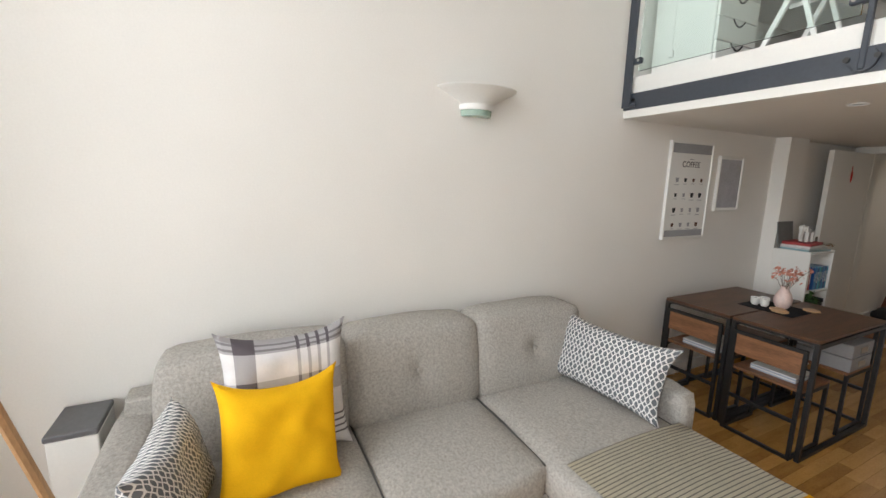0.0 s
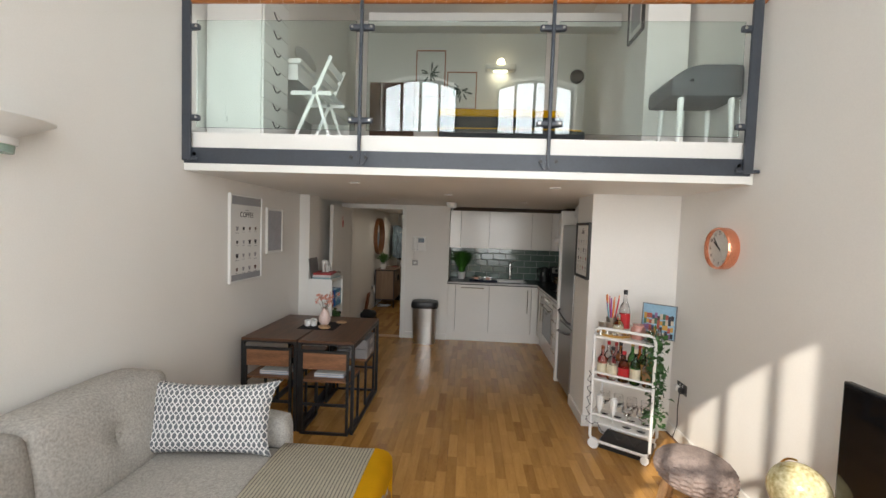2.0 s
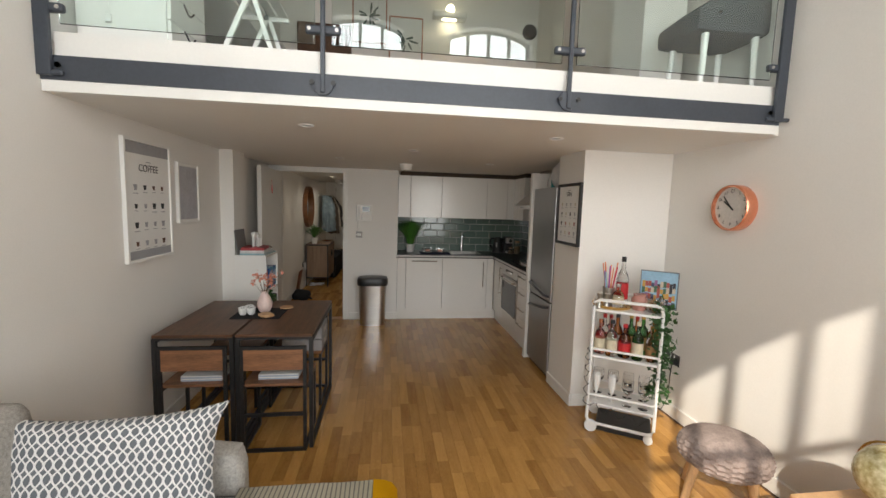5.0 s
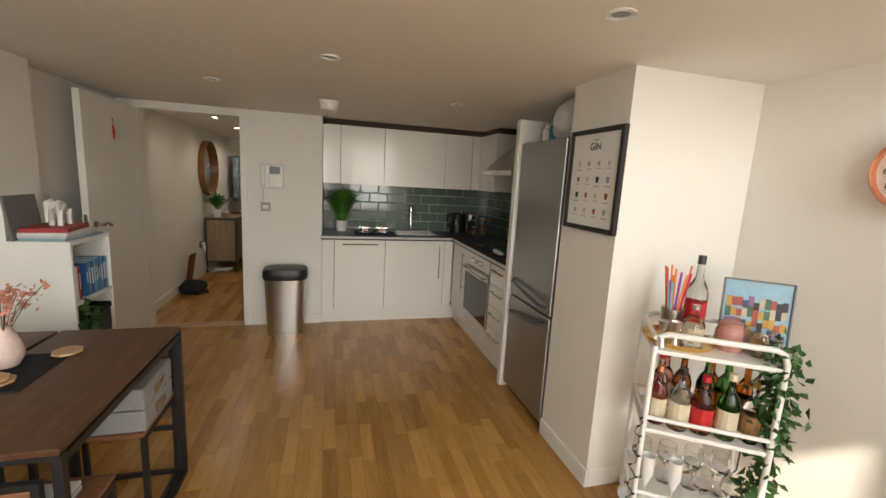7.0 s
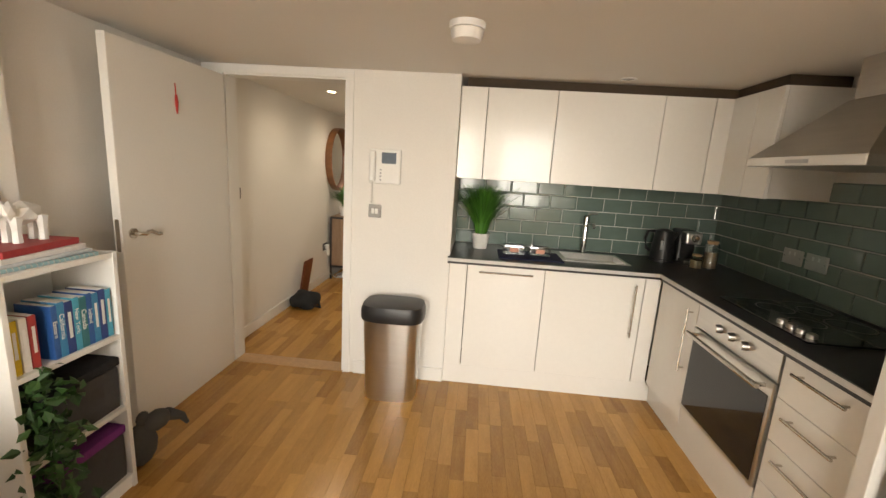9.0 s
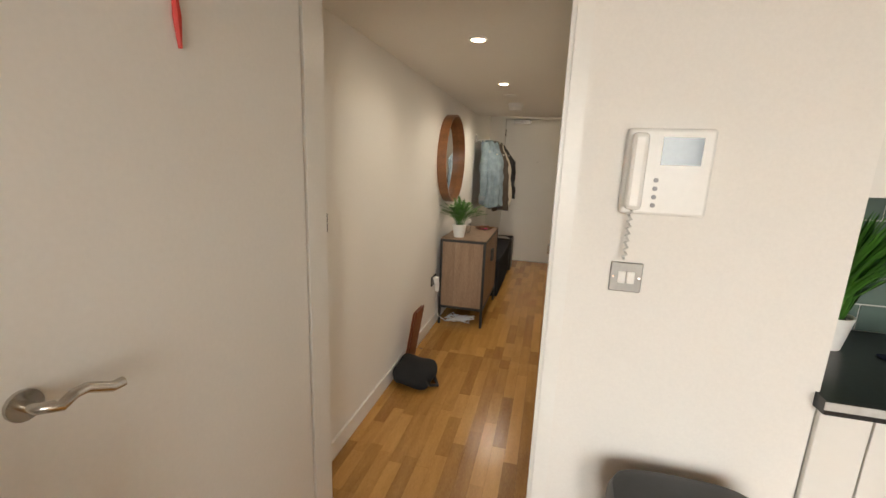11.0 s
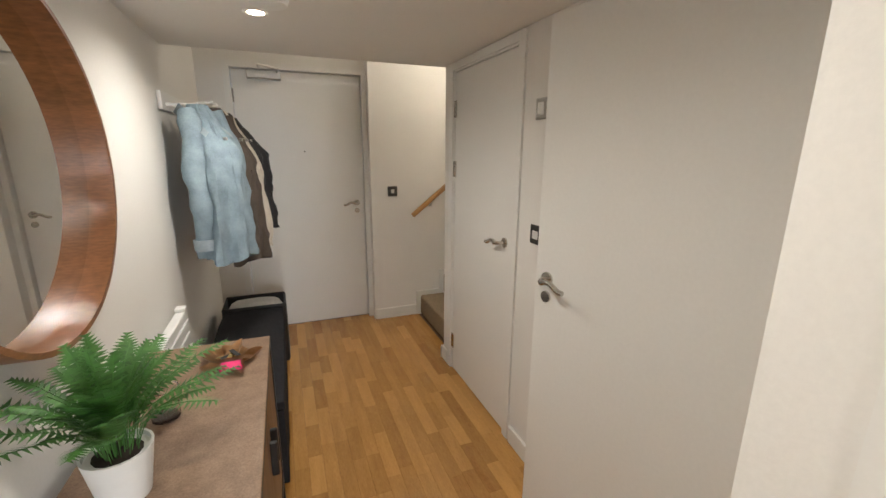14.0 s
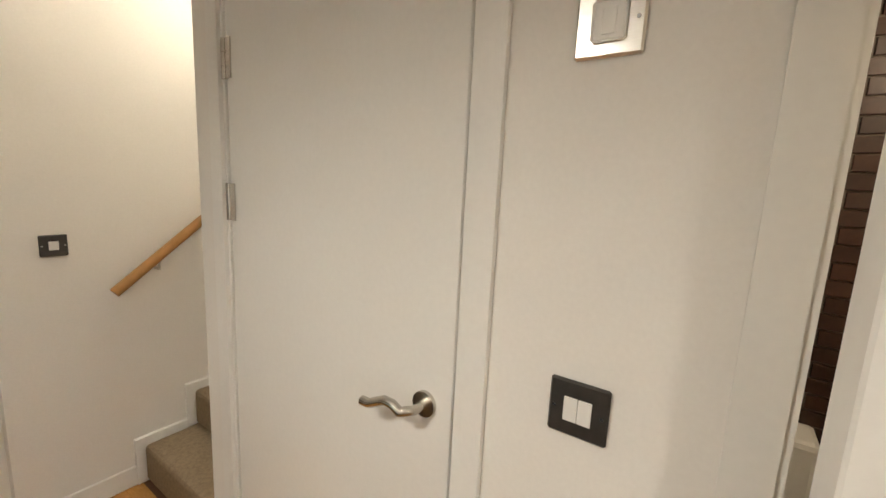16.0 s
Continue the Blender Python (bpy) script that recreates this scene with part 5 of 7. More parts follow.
ks = socket_plate("wall_socket", "steel double socket on the tiles", RX(3.689, 6.05, 1.12), 0.148, 0.088, STEEL, [(-0.02, 0.02, 0.012, 0.02), (0.02, 0.02, 0.012, 0.02)])
socket_plate("wall_socket", "steel double socket on the tiles", RX(3.689, 5.88, 1.12), 0.148, 0.088, STEEL, [(-0.02, 0.02, 0.012, 0.02), (0.02, 0.02, 0.012, 0.02)])
ws = socket_plate("wall_socket", "dark double socket with plugs by the drinks trolley", RX(3.819, 3.43, 0.46), 0.148, 0.088, GUN, [(-0.02, 0.025, 0.01, 0.018), (0.02, 0.025, 0.01, 0.018)])
part("plug", B(-0.06, -0.015, -0.045, -0.0085, -0.03, 0.015, bevel=0.006), WHITEPL, ws, "white plug")
part("plug", B(0.015, 0.06, -0.045, -0.0085, -0.03, 0.015, bevel=0.006), BLACKPL, ws, "black plug")
part("lead", tube(bmesh.new(), [(0.037, -0.04, -0.03), (0.04, -0.05, -0.15), (0.03, -0.04, -0.3), (-0.05, -0.03, -0.44)], 0.004, 6), BLACKPL, ws)

ic = thing("intercom", "white wall video intercom with its handset", "intercom", pose(1.24, 6.279, 1.482))
part("case", B(-0.105, 0.105, -0.03, 0, -0.112, 0.112, bevel=0.008, seg=2), WHITEPL, ic)
part("handset", B(-0.098, -0.055, -0.055, -0.031, -0.1, 0.1, bevel=0.012, seg=2), WHITEPL, ic)
part("screen", B(-0.02, 0.075, -0.0315, -0.0305, 0.02, 0.09), plain("screen_blue_grey", (0.08, 0.11, 0.15), 0.15), ic)
for i in range(4):
    part("button", tube(bmesh.new(), [(-0.025, -0.03, -0.02 - i * 0.022), (-0.025, -0.034, -0.02 - i * 0.022)], 0.006, 10), GREYCARD, ic)
part("cord", tube(bmesh.new(), [(-0.078 + 0.006 * math.sin(i * 2.1), -0.035 + 0.006 * math.cos(i * 2.1), -0.1 - 0.0065 * i) for i in range(22)], 0.0035, 5), plain("cord_grey", (0.55, 0.53, 0.5), 0.5), ic)

bn = thing("pedal_bin", "brushed steel bin with a black lid", "bin", pose(1.375, 6.07, 0))
def oval(bm, rings, n=28):
    rs = []
    for a, b, z in rings:
        rs.append([bm.verts.new((a * math.copysign(abs(math.cos(q)) ** 0.55, math.cos(q)), b * math.copysign(abs(math.sin(q)) ** 0.55, math.sin(q)), z)) for q in [2 * math.pi * j / n for j in range(n)]])
    for p, q in zip(rs, rs[1:]):
        for j in range(n):
            bm.faces.new((p[j], p[(j + 1) % n], q[(j + 1) % n], q[j]))
    bm.faces.new(rs[0][::-1]); bm.faces.new(rs[-1])
    return bm
part("bin_body", oval(bmesh.new(), [(0.165, 0.12, 0.0), (0.165, 0.12, 0.012), (0.185, 0.135, 0.535)]), STEEL, bn, smooth=True)
part("lid", oval(bmesh.new(), [(0.195, 0.145, 0.536), (0.202, 0.15, 0.55), (0.202, 0.15, 0.60), (0.19, 0.14, 0.632), (0.15, 0.11, 0.64)]), BLACKPL, bn, "black plastic swing lid", smooth=True)

# ceiling fittings
def smoke_alarm(m):
    s = thing("smoke_alarm", "white round ceiling smoke alarm", "smoke alarm", m, "smoke alarms")
    part("alarm_base", lathe(bmesh.new(), [(0.072, -0.025), (0.075, -0.001)], 28), WHITEPL, s, smooth=True)
    part("alarm_cap", lathe(bmesh.new(), [(0.035, -0.072), (0.058, -0.066), (0.066, -0.045), (0.066, -0.027)], 28), WHITEPL, s, smooth=True)


smoke_alarm(pose(1.76, 5.37, UND))
smoke_alarm(pose(0.55, 9.39, 2.08))


def downlight(m, lit, watts=0):
    s = thing("downlight", "recessed ceiling downlight, lit" if lit else "recessed white ceiling downlight, off", "downlight", m, "downlights")
    part("bezel", lathe(bmesh.new(), [(0.046, -0.006), (0.046, -0.001), (0.032, -0.001), (0.032, -0.006)], 24, cap=False), WHITEMETAL, s, smooth=True)
    part("bulb", lathe(bmesh.new(), [(0.031, -0.003), (0.031, -0.001)], 20), LAMPGLOW if lit else plain("dull_bulb", (0.3, 0.3, 0.3), 0.3), s)
    if lit:
        p = m.translation
        lamp("downlight_beam", "SPOT", p + Vector((0, 0, -0.02)), p + Vector((0, 0, -1)), watts, 0.035, None, (1.0, 0.93, 0.82))


for x, y in ((1.06, 4.98), (2.65, 4.97), (1.77, 4.13), (2.68, 6.20), (1.06, 3.2), (2.65, 3.2)):
    downlight(pose(x, y, UND), False)
for x, y, w in ((0.545, 7.19, 3.8), (0.545, 8.34, 6), (0.50, 9.72, 9)):
    downlight(pose(x, y, 2.08), True, w)
part_d = thing("ceiling_vent_disc", "flush white ceiling disc in the hallway", "vent", pose(0.55, 8.85, 2.08))
part("disc", lathe(bmesh.new(), [(0.05, -0.008), (0.055, -0.001)], 24), WHITEPL, part_d)

# red tassel on the open door
ts = thing("door_tassel", "small red tassel hanging on the door", "ornament")
part("cord", tube(bmesh.new(), [(0.168, 5.805, 1.86), (0.17, 5.805, 1.80)], 0.003, 5), plain("tassel_red", (0.5, 0.03, 0.02)), ts)
part("tassel", tube(bmesh.new(), [(0.171, 5.805, 1.80), (0.171, 5.806, 1.76), (0.171, 5.808, 1.70)], [0.006, 0.009, 0.004], 6), plain("tassel_red", (0.5, 0.03, 0.02)), ts)

# ---- drinks trolley ----
CM = pose(3.03, 3.265, 0, 0, 0, -33)


def trolley():
    c = thing("drinks_trolley", "white tubular metal drinks trolley with three shelves", "trolley", CM)
    L, D = 0.44, 0.30
    for y in (0, D):
        bm = tube(bmesh.new(), [(0, y, 0.10), (0, y, 0.93), (0.012, y, 0.965), (0.04, y, 0.98), (L - 0.04, y, 0.98), (L - 0.012, y, 0.965), (L, y, 0.93), (L, y, 0.10), (L - 0.012, y, 0.075), (L - 0.04, y, 0.065), (0.04, y, 0.065), (0.012, y, 0.075)], 0.0115, 10, True)
        part("side_loop", bm, WHITEMETAL, c, smooth=True)
        for z in (0.62, 0.28):
            part("gallery_rail", tube(bmesh.new(), [(0, y, z), (L, y, z)], 0.009, 8), WHITEMETAL, c)
    for x in (0, L):
        for z in (0.98, 0.62, 0.28):
            part("cross_rail", tube(bmesh.new(), [(x, 0, z - (0.02 if z > 0.9 else 0)), (x, D, z - (0.02 if z > 0.9 else 0))], 0.009, 8), WHITEMETAL, c)
    for z in (0.895, 0.555, 0.20):
        part("shelf", B(-0.004, L + 0.004, -0.004, D + 0.004, z, z + 0.018, bevel=0.003), WHITEMETAL, c)
    for x in (0.03, L - 0.03):
        for y in (0, D):
            w = part("caster", tube(bmesh.new(), [(x, y - 0.012, 0.042), (x, y + 0.012, 0.042)], 0.042 if x < 0.2 else 0.03, 20), WHITEMETAL, c, smooth=True)
            if x > 0.2:
                w.location.z = -0.012
    return c


trolley()


def local(x, y, z):
    return CM @ Matrix.Translation((x, y, z))


def bottle(x, y, z, h, r, glass, label, band, cap, liquid=None):
    b = thing("bottle", label, "bottle", local(x, y, z + 0.001), "bottles on the trolley")
    prof = [(r * 0.9, 0), (r, h * 0.03), (r, h * 0.55), (r * 0.8, h * 0.64), (r * 0.36, h * 0.74), (r * 0.32, h * 0.92)]
    part("bottle_body", lathe(bmesh.new(), prof, 14), glass, b, smooth=True)
    part("label", lathe(bmesh.new(), [(r * 1.012, h * 0.14), (r * 1.012, h * 0.46)], 14, cap=False), band, b)
    part("cap", lathe(bmesh.new(), [(r * 0.38, h * 0.90), (r * 0.38, h)], 10), cap, b)


RED = plain("red_label", (0.5, 0.02, 0.025), 0.4)
CREAM = plain("cream_label", (0.62, 0.55, 0.40), 0.6)
GOLD = plain("gold_foil", (0.6, 0.4, 0.12), 0.3, 0.8)
KRAFT = plain("brown_label", (0.25, 0.13, 0.05), 0.6)
Z2 = 0.574
for i, (x, y, h, r, g, band, cap) in enumerate(((0.05, 0.07, 0.25, 0.038, BOTTLE_PINK, CREAM, COPPER), (0.13, 0.05, 0.26, 0.04, BOTTLE_CLEAR, CREAM, BLACKPL), (0.215, 0.06, 0.24, 0.042, BOTTLE_AMBER, RED, RED),
                                              (0.30, 0.05, 0.27, 0.038, BOTTLE_GREEN, CREAM, CREAM), (0.385, 0.06, 0.25, 0.036, BOTTLE_CLEAR, KRAFT, GOLD), (0.07, 0.17, 0.27, 0.035, BOTTLE_CLEAR, RED, RED),
                                              (0.16, 0.18, 0.28, 0.038, BOTTLE_AMBER, CREAM, BLACKPL), (0.25, 0.18, 0.29, 0.036, BOTTLE_GREEN, GOLD, GOLD), (0.33, 0.19, 0.29, 0.04, BOTTLE_GREEN, GOLD, GOLD), (0.40, 0.19, 0.28, 0.036, BOTTLE_AMBER, KRAFT, BLACKPL), (0.11, 0.25, 0.25, 0.035, BOTTLE_PINK, CREAM, RED), (0.29, 0.255, 0.26, 0.034, BOTTLE_AMBER, RED, RED))):
    bottle(x, y, Z2, h, r, g, "spirit bottle with a paper label on the trolley", band, cap)
ZT = 0.914
tr = thing("tray", "round brass tray on the trolley", "tray", local(0.11, 0.15, ZT))
part("tray_dish", lathe(bmesh.new(), [(0.13, 0), (0.14, 0.02), (0.136, 0.02), (0.126, 0.004)], 30), BRASS, tr, smooth=True)
bottle(0.17, 0.20, ZT + 0.004, 0.36, 0.042, BOTTLE_CLEAR, "clear bottle with a red label and black stopper", RED, BLACKPL)
bottle(0.15, 0.10, ZT + 0.004, 0.17, 0.04, BOTTLE_CLEAR, "short clear bottle on the tray", CREAM, plain("silver_cap", (0.5, 0.5, 0.5), 0.3, 1.0))
tn = thing("straw_tumbler", "steel tumbler full of coloured straws", "tumbler", local(0.08, 0.17, ZT + 0.005))
part("tumbler", lathe(bmesh.new(), [(0.035, 0), (0.045, 0.13), (0.042, 0.13), (0.033, 0.01)], 18), STEEL, tn, smooth=True)
R = random.Random(3)
SC = [plain(f"straw_{i}", c, 0.4) for i, c in enumerate(((0.75, 0.25, 0.08), (0.6, 0.03, 0.1), (0.25, 0.5, 0.55), (0.35, 0.05, 0.35)))]
for i in range(12):
    a = R.uniform(0, 6.28)
    part("straw", tube(bmesh.new(), [(0.01 * math.cos(a), 0.01 * math.sin(a), 0.02), (0.05 * math.cos(a), 0.05 * math.sin(a), R.uniform(0.24, 0.33))], 0.0045, 6), SC[i % 4 if i % 3 else 0], tn)
for x, y in ((0.03, 0.05), (0.08, 0.06)):
    j = part("jigger", lathe(bmesh.new(), [(0.022, 0), (0.008, 0.045), (0.008, 0.05), (0.022, 0.105), (0.019, 0.105)], 14), STEEL, smooth=True)
    j.matrix_world = local(x, y, ZT + 0.001)
    tagged(j, "steel double jigger on the trolley", "jigger", "jiggers")
jr = thing("ribbed_jar", "pink ribbed glass jar on the trolley", "jar", local(0.29, 0.13, ZT))
part("jar_body", lathe(bmesh.new(), [(0.04, 0), (0.055, 0.03), (0.052, 0.08), (0.04, 0.1), (0.043, 0.115)], 20), plain("dusty_pink_glass", (0.5, 0.24, 0.2), 0.15), jr, smooth=True)
bw = thing("glass_bowl", "clear glass bowl of corks and sweets", "bowl", local(0.385, 0.12, ZT))
part("bowl_glass", lathe(bmesh.new(), [(0.04, 0), (0.07, 0.03), (0.075, 0.07), (0.06, 0.1), (0.056, 0.1), (0.07, 0.068), (0.065, 0.032), (0.038, 0.004)], 22), BOTTLE_CLEAR, bw, smooth=True)
bm = bmesh.new()
for i in range(26):
    c = Vector((R.gauss(0, 0.02), R.gauss(0, 0.02), R.uniform(0.012, 0.06)))
    tube(bm, [c, c + Vector((R.gauss(0, 1), R.gauss(0, 1), R.gauss(0, 1))).normalized() * 0.025], 0.009, 6)
part("corks", bm, mat("cork", (0.42, 0.25, 0.12), 0.9, island=0.8, vary=0.4), bw)
# canvas print at the back of the trolley
cv = picture("framed_picture", "small framed print of bright painted houses on the trolley", 0.25, 0.27, local(0.41, 0.25, ZT + 0.138) @ pose(0, 0, 0, -6, 0, -6), plain("thin_grey_frame", (0.15, 0.15, 0.16), 0.4), plain("sky_print", (0.25, 0.42, 0.55), 0.5), 0.007, 0.018)
R = random.Random(9)
for i in range(44):
    x = -0.108 + (i % 11) * 0.0196
    z = -0.118 + (i // 11) * 0.045 + R.uniform(-0.01, 0.012)
    c = R.choice(((0.35, 0.08, 0.06), (0.5, 0.28, 0.06), (0.25, 0.12, 0.25), (0.05, 0.07, 0.14), (0.5, 0.42, 0.32), (0.06, 0.13, 0.08), (0.03, 0.03, 0.04)))
    part("painted_house", B(x, x + 0.019, 0.005, 0.0078 - 0.0002 * (i % 5), z, z + R.uniform(0.03, 0.048)), plain(f"paint_{int(c[0] * 100)}_{int(c[1] * 100)}", c, 0.6), cv)
# glasses on the lowest shelf
for i in range(8):
    x, y = 0.05 + (i % 4) * 0.105, 0.06 + (i // 4) * 0.15
    wg = part("wine_glass", lathe(bmesh.new(), [(0.032, 0), (0.03, 0.002), (0.004, 0.006), (0.0035, 0.08), (0.03, 0.1), (0.042, 0.13), (0.036, 0.185), (0.034, 0.185), (0.039, 0.13), (0.0, 0.095)], 16) if i not in (0, 1) else lathe(bmesh.new(), [(0.025, 0), (0.004, 0.006), (0.004, 0.05), (0.026, 0.12), (0.028, 0.2), (0.026, 0.2), (0.02, 0.1)], 14), BOTTLE_CLEAR if i not in (0, 1) else WHITEPL, smooth=True)
    wg.matrix_world = local(x, y, 0.2185)
    tagged(wg, "clear stemmed wine glass on the trolley" if i > 1 else "white plastic champagne flute on the trolley", "glass", "glasses on the trolley")
vy = thing("trailing_plant", "green trailing ivy hanging from the trolley", "plant", local(0.43, 0.03, 0))
leaf_cloud("foliage", [(0.01, 0, 0.98 - 0.016 * i) for i in range(22)] + [(0.02, 0.02, 0.63 - 0.02 * i) for i in range(16)], 420, 0.042, (0.03, 0.028, 0.03), 6, LEAF, vy, 0.7)
part("stems", tube(bmesh.new(), [(0, 0.06, 0.92), (0.01, 0.01, 0.985), (0.02, 0, 0.6), (0.015, 0.01, 0.3)], 0.003, 5), LEAF, vy)
fl = thing("fairy_lights", "dark wired fairy lights wound round the trolley", "fairy lights", CM)
pts = [(-0.02 + 0.015 * math.sin(i * 1.7), -0.015 - 0.008 * math.cos(i * 2.1), 0.62 - i * 0.022) for i in range(20)] + [(0.02 + 0.02 * i, -0.02, 0.2 - 0.003 * i + 0.03 * math.sin(i * 1.1)) for i in range(20)]
part("wire", tube(bmesh.new(), pts, 0.0025, 5), BLACKPL, fl)
for p in pts[::2]:
    part("bulb", tube(bmesh.new(), [p, (p[0] + 0.006, p[1] - 0.012, p[2] + 0.012)], 0.004, 5), BLACKPL, fl)
cr = part("flat_case", B(0.06, 0.43, 0.03, 0.28, 0.0, 0.06, bevel=0.006), BLACKPL)
cr.matrix_world = local(0, 0, 0)
tagged(cr, "flat black case on the floor under the trolley", "case")

# knitted pouf stool
pf = thing("footstool", "taupe chunky-knit footstool on wooden legs", "stool", pose(3.42, 2.47, 0, 0, 0, -40))
bm = bmesh.new()
n, k = 132, 44
rings = []
for j in range(k):
    a = math.pi * (0.04 + 0.92 * j / (k - 1))
    row = []
    for i in range(n):
        q = 2 * math.pi * i / n
        b = (0.011 * abs(math.cos(q * 11 + 0.5 * math.sin(j * 1.2))) + 0.006 * math.cos(j * 1.6 + 3.14 * (i // 6 % 2))) * math.sin(a)
        row.append(bm.verts.new(((0.215 + b) * math.sin(a) ** 0.6 * math.cos(q), (0.175 + b) * math.sin(a) ** 0.6 * math.sin(q), 0.30 + 0.118 * -math.cos(a))))
    rings.append(row)
for a, b in zip(rings, rings[1:]):
    for i in range(n):
        bm.faces.new((a[i], a[(i + 1) % n], b[(i + 1) % n], b[i]))
bm.faces.new(rings[0][::-1]); bm.faces.new(rings[-1])
part("knit_cover", bm, KNIT, pf, smooth=True)
for sx in (-1, 1):
    for sy in (-1, 1):
        part("leg", tube(bmesh.new(), [(sx * 0.13, sy * 0.1, 0.23), (sx * 0.17, sy * 0.13, 0)], [0.026, 0.018], 10), OAKLIGHT, pf)

# television, stand and globe
tb = thing("tv_bench", "low wooden television bench", "bench")
part("top", B(3.22, 3.80, 0.2, 1.93, 0.44, 0.47, bevel=0.004), OAKLIGHT, tb)
for y in (0.22, 1.06, 1.89):
    part("side", B(3.25, 3.79, y, y + 0.02, 0.0, 0.439), OAKLIGHT, tb)
part("shelf", B(3.25, 3.79, 0.242, 1.058, 0.2, 0.22), OAKLIGHT, tb)
part("shelf", B(3.25, 3.79, 1.082, 1.888, 0.2, 0.22), OAKLIGHT, tb)
tv = thing("television", "flat black television on the bench", "television")
part("panel", B(3.50, 3.53, 0.55, 1.64, 0.55, 1.175, bevel=0.004), BLACKPL, tv)
part("screen", B(3.497, 3.4995, 0.56, 1.63, 0.56, 1.165), BLACKGL, tv)
part("neck", B(3.52, 3.54, 1.0, 1.18, 0.485, 0.6), BLACKPL, tv)
part("foot", B(3.42, 3.62, 0.9, 1.28, 0.471, 0.485, bevel=0.003), BLACKPL, tv)
gl = thing("globe", "yellowed table globe on a dark arc stand", "globe", pose(3.46, 1.76, 0.471))
bm = bmesh.new()
bmesh.ops.create_uvsphere(bm, u_segments=28, v_segments=16, radius=0.115)
for v in bm.verts:
    v.co.z += 0.17
part("sphere", bm, mat("antique_globe_paper", (0.55, 0.42, 0.14), 0.25, scale=14, vary=0.45, bump=0.0, hue=(0.72, 0.66, 0.42)), gl, smooth=True)
part("arc", tube(bmesh.new(), [(0.0, 0.125 * math.cos(a), 0.17 + 0.125 * math.sin(a)) for a in [radians(-80 + 160 * i / 14) for i in range(15)]], 0.005, 6), BRASS, gl)
part("stand", lathe(bmesh.new(), [(0.08, 0), (0.08, 0.012), (0.015, 0.02), (0.012, 0.05)], 20), WALNUT, gl, smooth=True)

# by the window: low grey cabinet and a leaning white pole
gc = thing("low_cabinet", "low grey-topped white cabinet by the sofa", "cabinet")
part("body", B(0.02, 0.25, -0.42, -0.262, 0.1, 0.63, bevel=0.004), WHITE, gc)
part("top", B(0.018, 0.255, -0.425, -0.26, 0.631, 0.655, bevel=0.004), plain("dark_grey_top", (0.12, 0.12, 0.125), 0.5), gc)
for x in (0.05, 0.22):
    for y in (-0.40, -0.29):
        part("foot", B(x - 0.012, x + 0.012, y - 0.012, y + 0.012, 0, 0.099), BLACKSTEEL, gc)
fl2 = thing("floor_lamp", "pale wooden tripod floor lamp by the window", "lamp")
for p in ((0.36, -0.27), (0.95, -0.45), (0.6, -0.8)):
    part("tripod_leg", tube(bmesh.new(), [(p[0], p[1], 0), (0.66, -0.40, 1.16)], 0.016, 8), OAKLIGHT, fl2)
part("hub", lathe(bmesh.new(), [(0.035, 1.13), (0.035, 1.2)], 14, (0.66, -0.40, 0)), STEEL, fl2)


# ---- hallway ----
sbd = thing("sideboard", "weathered oak sideboard in a black steel frame", "sideboard")
X0, X1, Y0, Y1, ZS = 0.035, 0.45, 8.585, 9.46, 0.81
for x in (X0 + 0.011, X1 - 0.011):
    for y in (Y0 + 0.011, Y1 - 0.011):
        part("leg", B(x - 0.011, x + 0.011, y - 0.011, y + 0.011, 0, ZS - 0.024), BLACKSTEEL, sbd)
for y in (Y0 + 0.011, Y1 - 0.011):
    for z in (0.16, ZS - 0.024):
        part("end_rail", B(X0, X1, y - 0.011, y + 0.011, z, z + 0.022), BLACKSTEEL, sbd)
for x in (X0 + 0.011, X1 - 0.011):
    for z in (0.16, ZS - 0.024):
        part("side_rail", B(x - 0.011, x + 0.011, Y0 + 0.022, Y1 - 0.022, z, z + 0.022), BLACKSTEEL, sbd)
part("top", B(X0, X1, Y0 + 0.0, Y1, ZS - 0.0015, ZS + 0.006, bevel=0.002), WOODHALL, sbd)
for a, b in ((X0 + 0.022, X0 + 0.14), (X0 + 0.141, X1 - 0.022)):
    part("end_board", B(a, b, Y0 + 0.006, Y0 + 0.018, 0.183, ZS - 0.025), WOODHALL, sbd)
for i in range(2):
    y0 = Y0 + 0.024 + i * 0.415
    d = part("cabinet_door", B(X1 - 0.016, X1 - 0.004, y0, y0 + 0.412, 0.184, ZS - 0.026, bevel=0.001), WOODHALL, sbd)
    part("handle", B(X1 - 0.004, X1 + 0.018, y0 + (0.37 if i == 0 else 0.02), y0 + (0.385 if i == 0 else 0.035), 0.55, 0.67, bevel=0.003), BLACKSTEEL, d)
part("base_panel", B(X0 + 0.01, X1 - 0.017, Y0 + 0.019, Y1 - 0.02, 0.183, 0.195), WOODHALL, sbd)
grass_pot("potted_fern", pose(0.175, 8.72, ZS + 0.006), 0.066, 0.118, 60, 0.25, 0.24, "artificial fern in a white ribbed pot on the sideboard", FERN, 12, frond=True)
cd = thing("glass_tumbler", "clear glass candle holder on the sideboard", "candle holder", pose(0.19, 9.0, ZS + 0.006))
part("holder", lathe(bmesh.new(), [(0.036, 0), (0.04, 0.09), (0.037, 0.09), (0.034, 0.008)], 18), BOTTLE_CLEAR, cd, smooth=True)
bl = thing("leaf_dish", "copper leaf-shaped dish holding keys", "dish", pose(0.32, 9.28, ZS + 0.006))
bm = bmesh.new()
c0 = bm.verts.new((0, 0, 0.004))
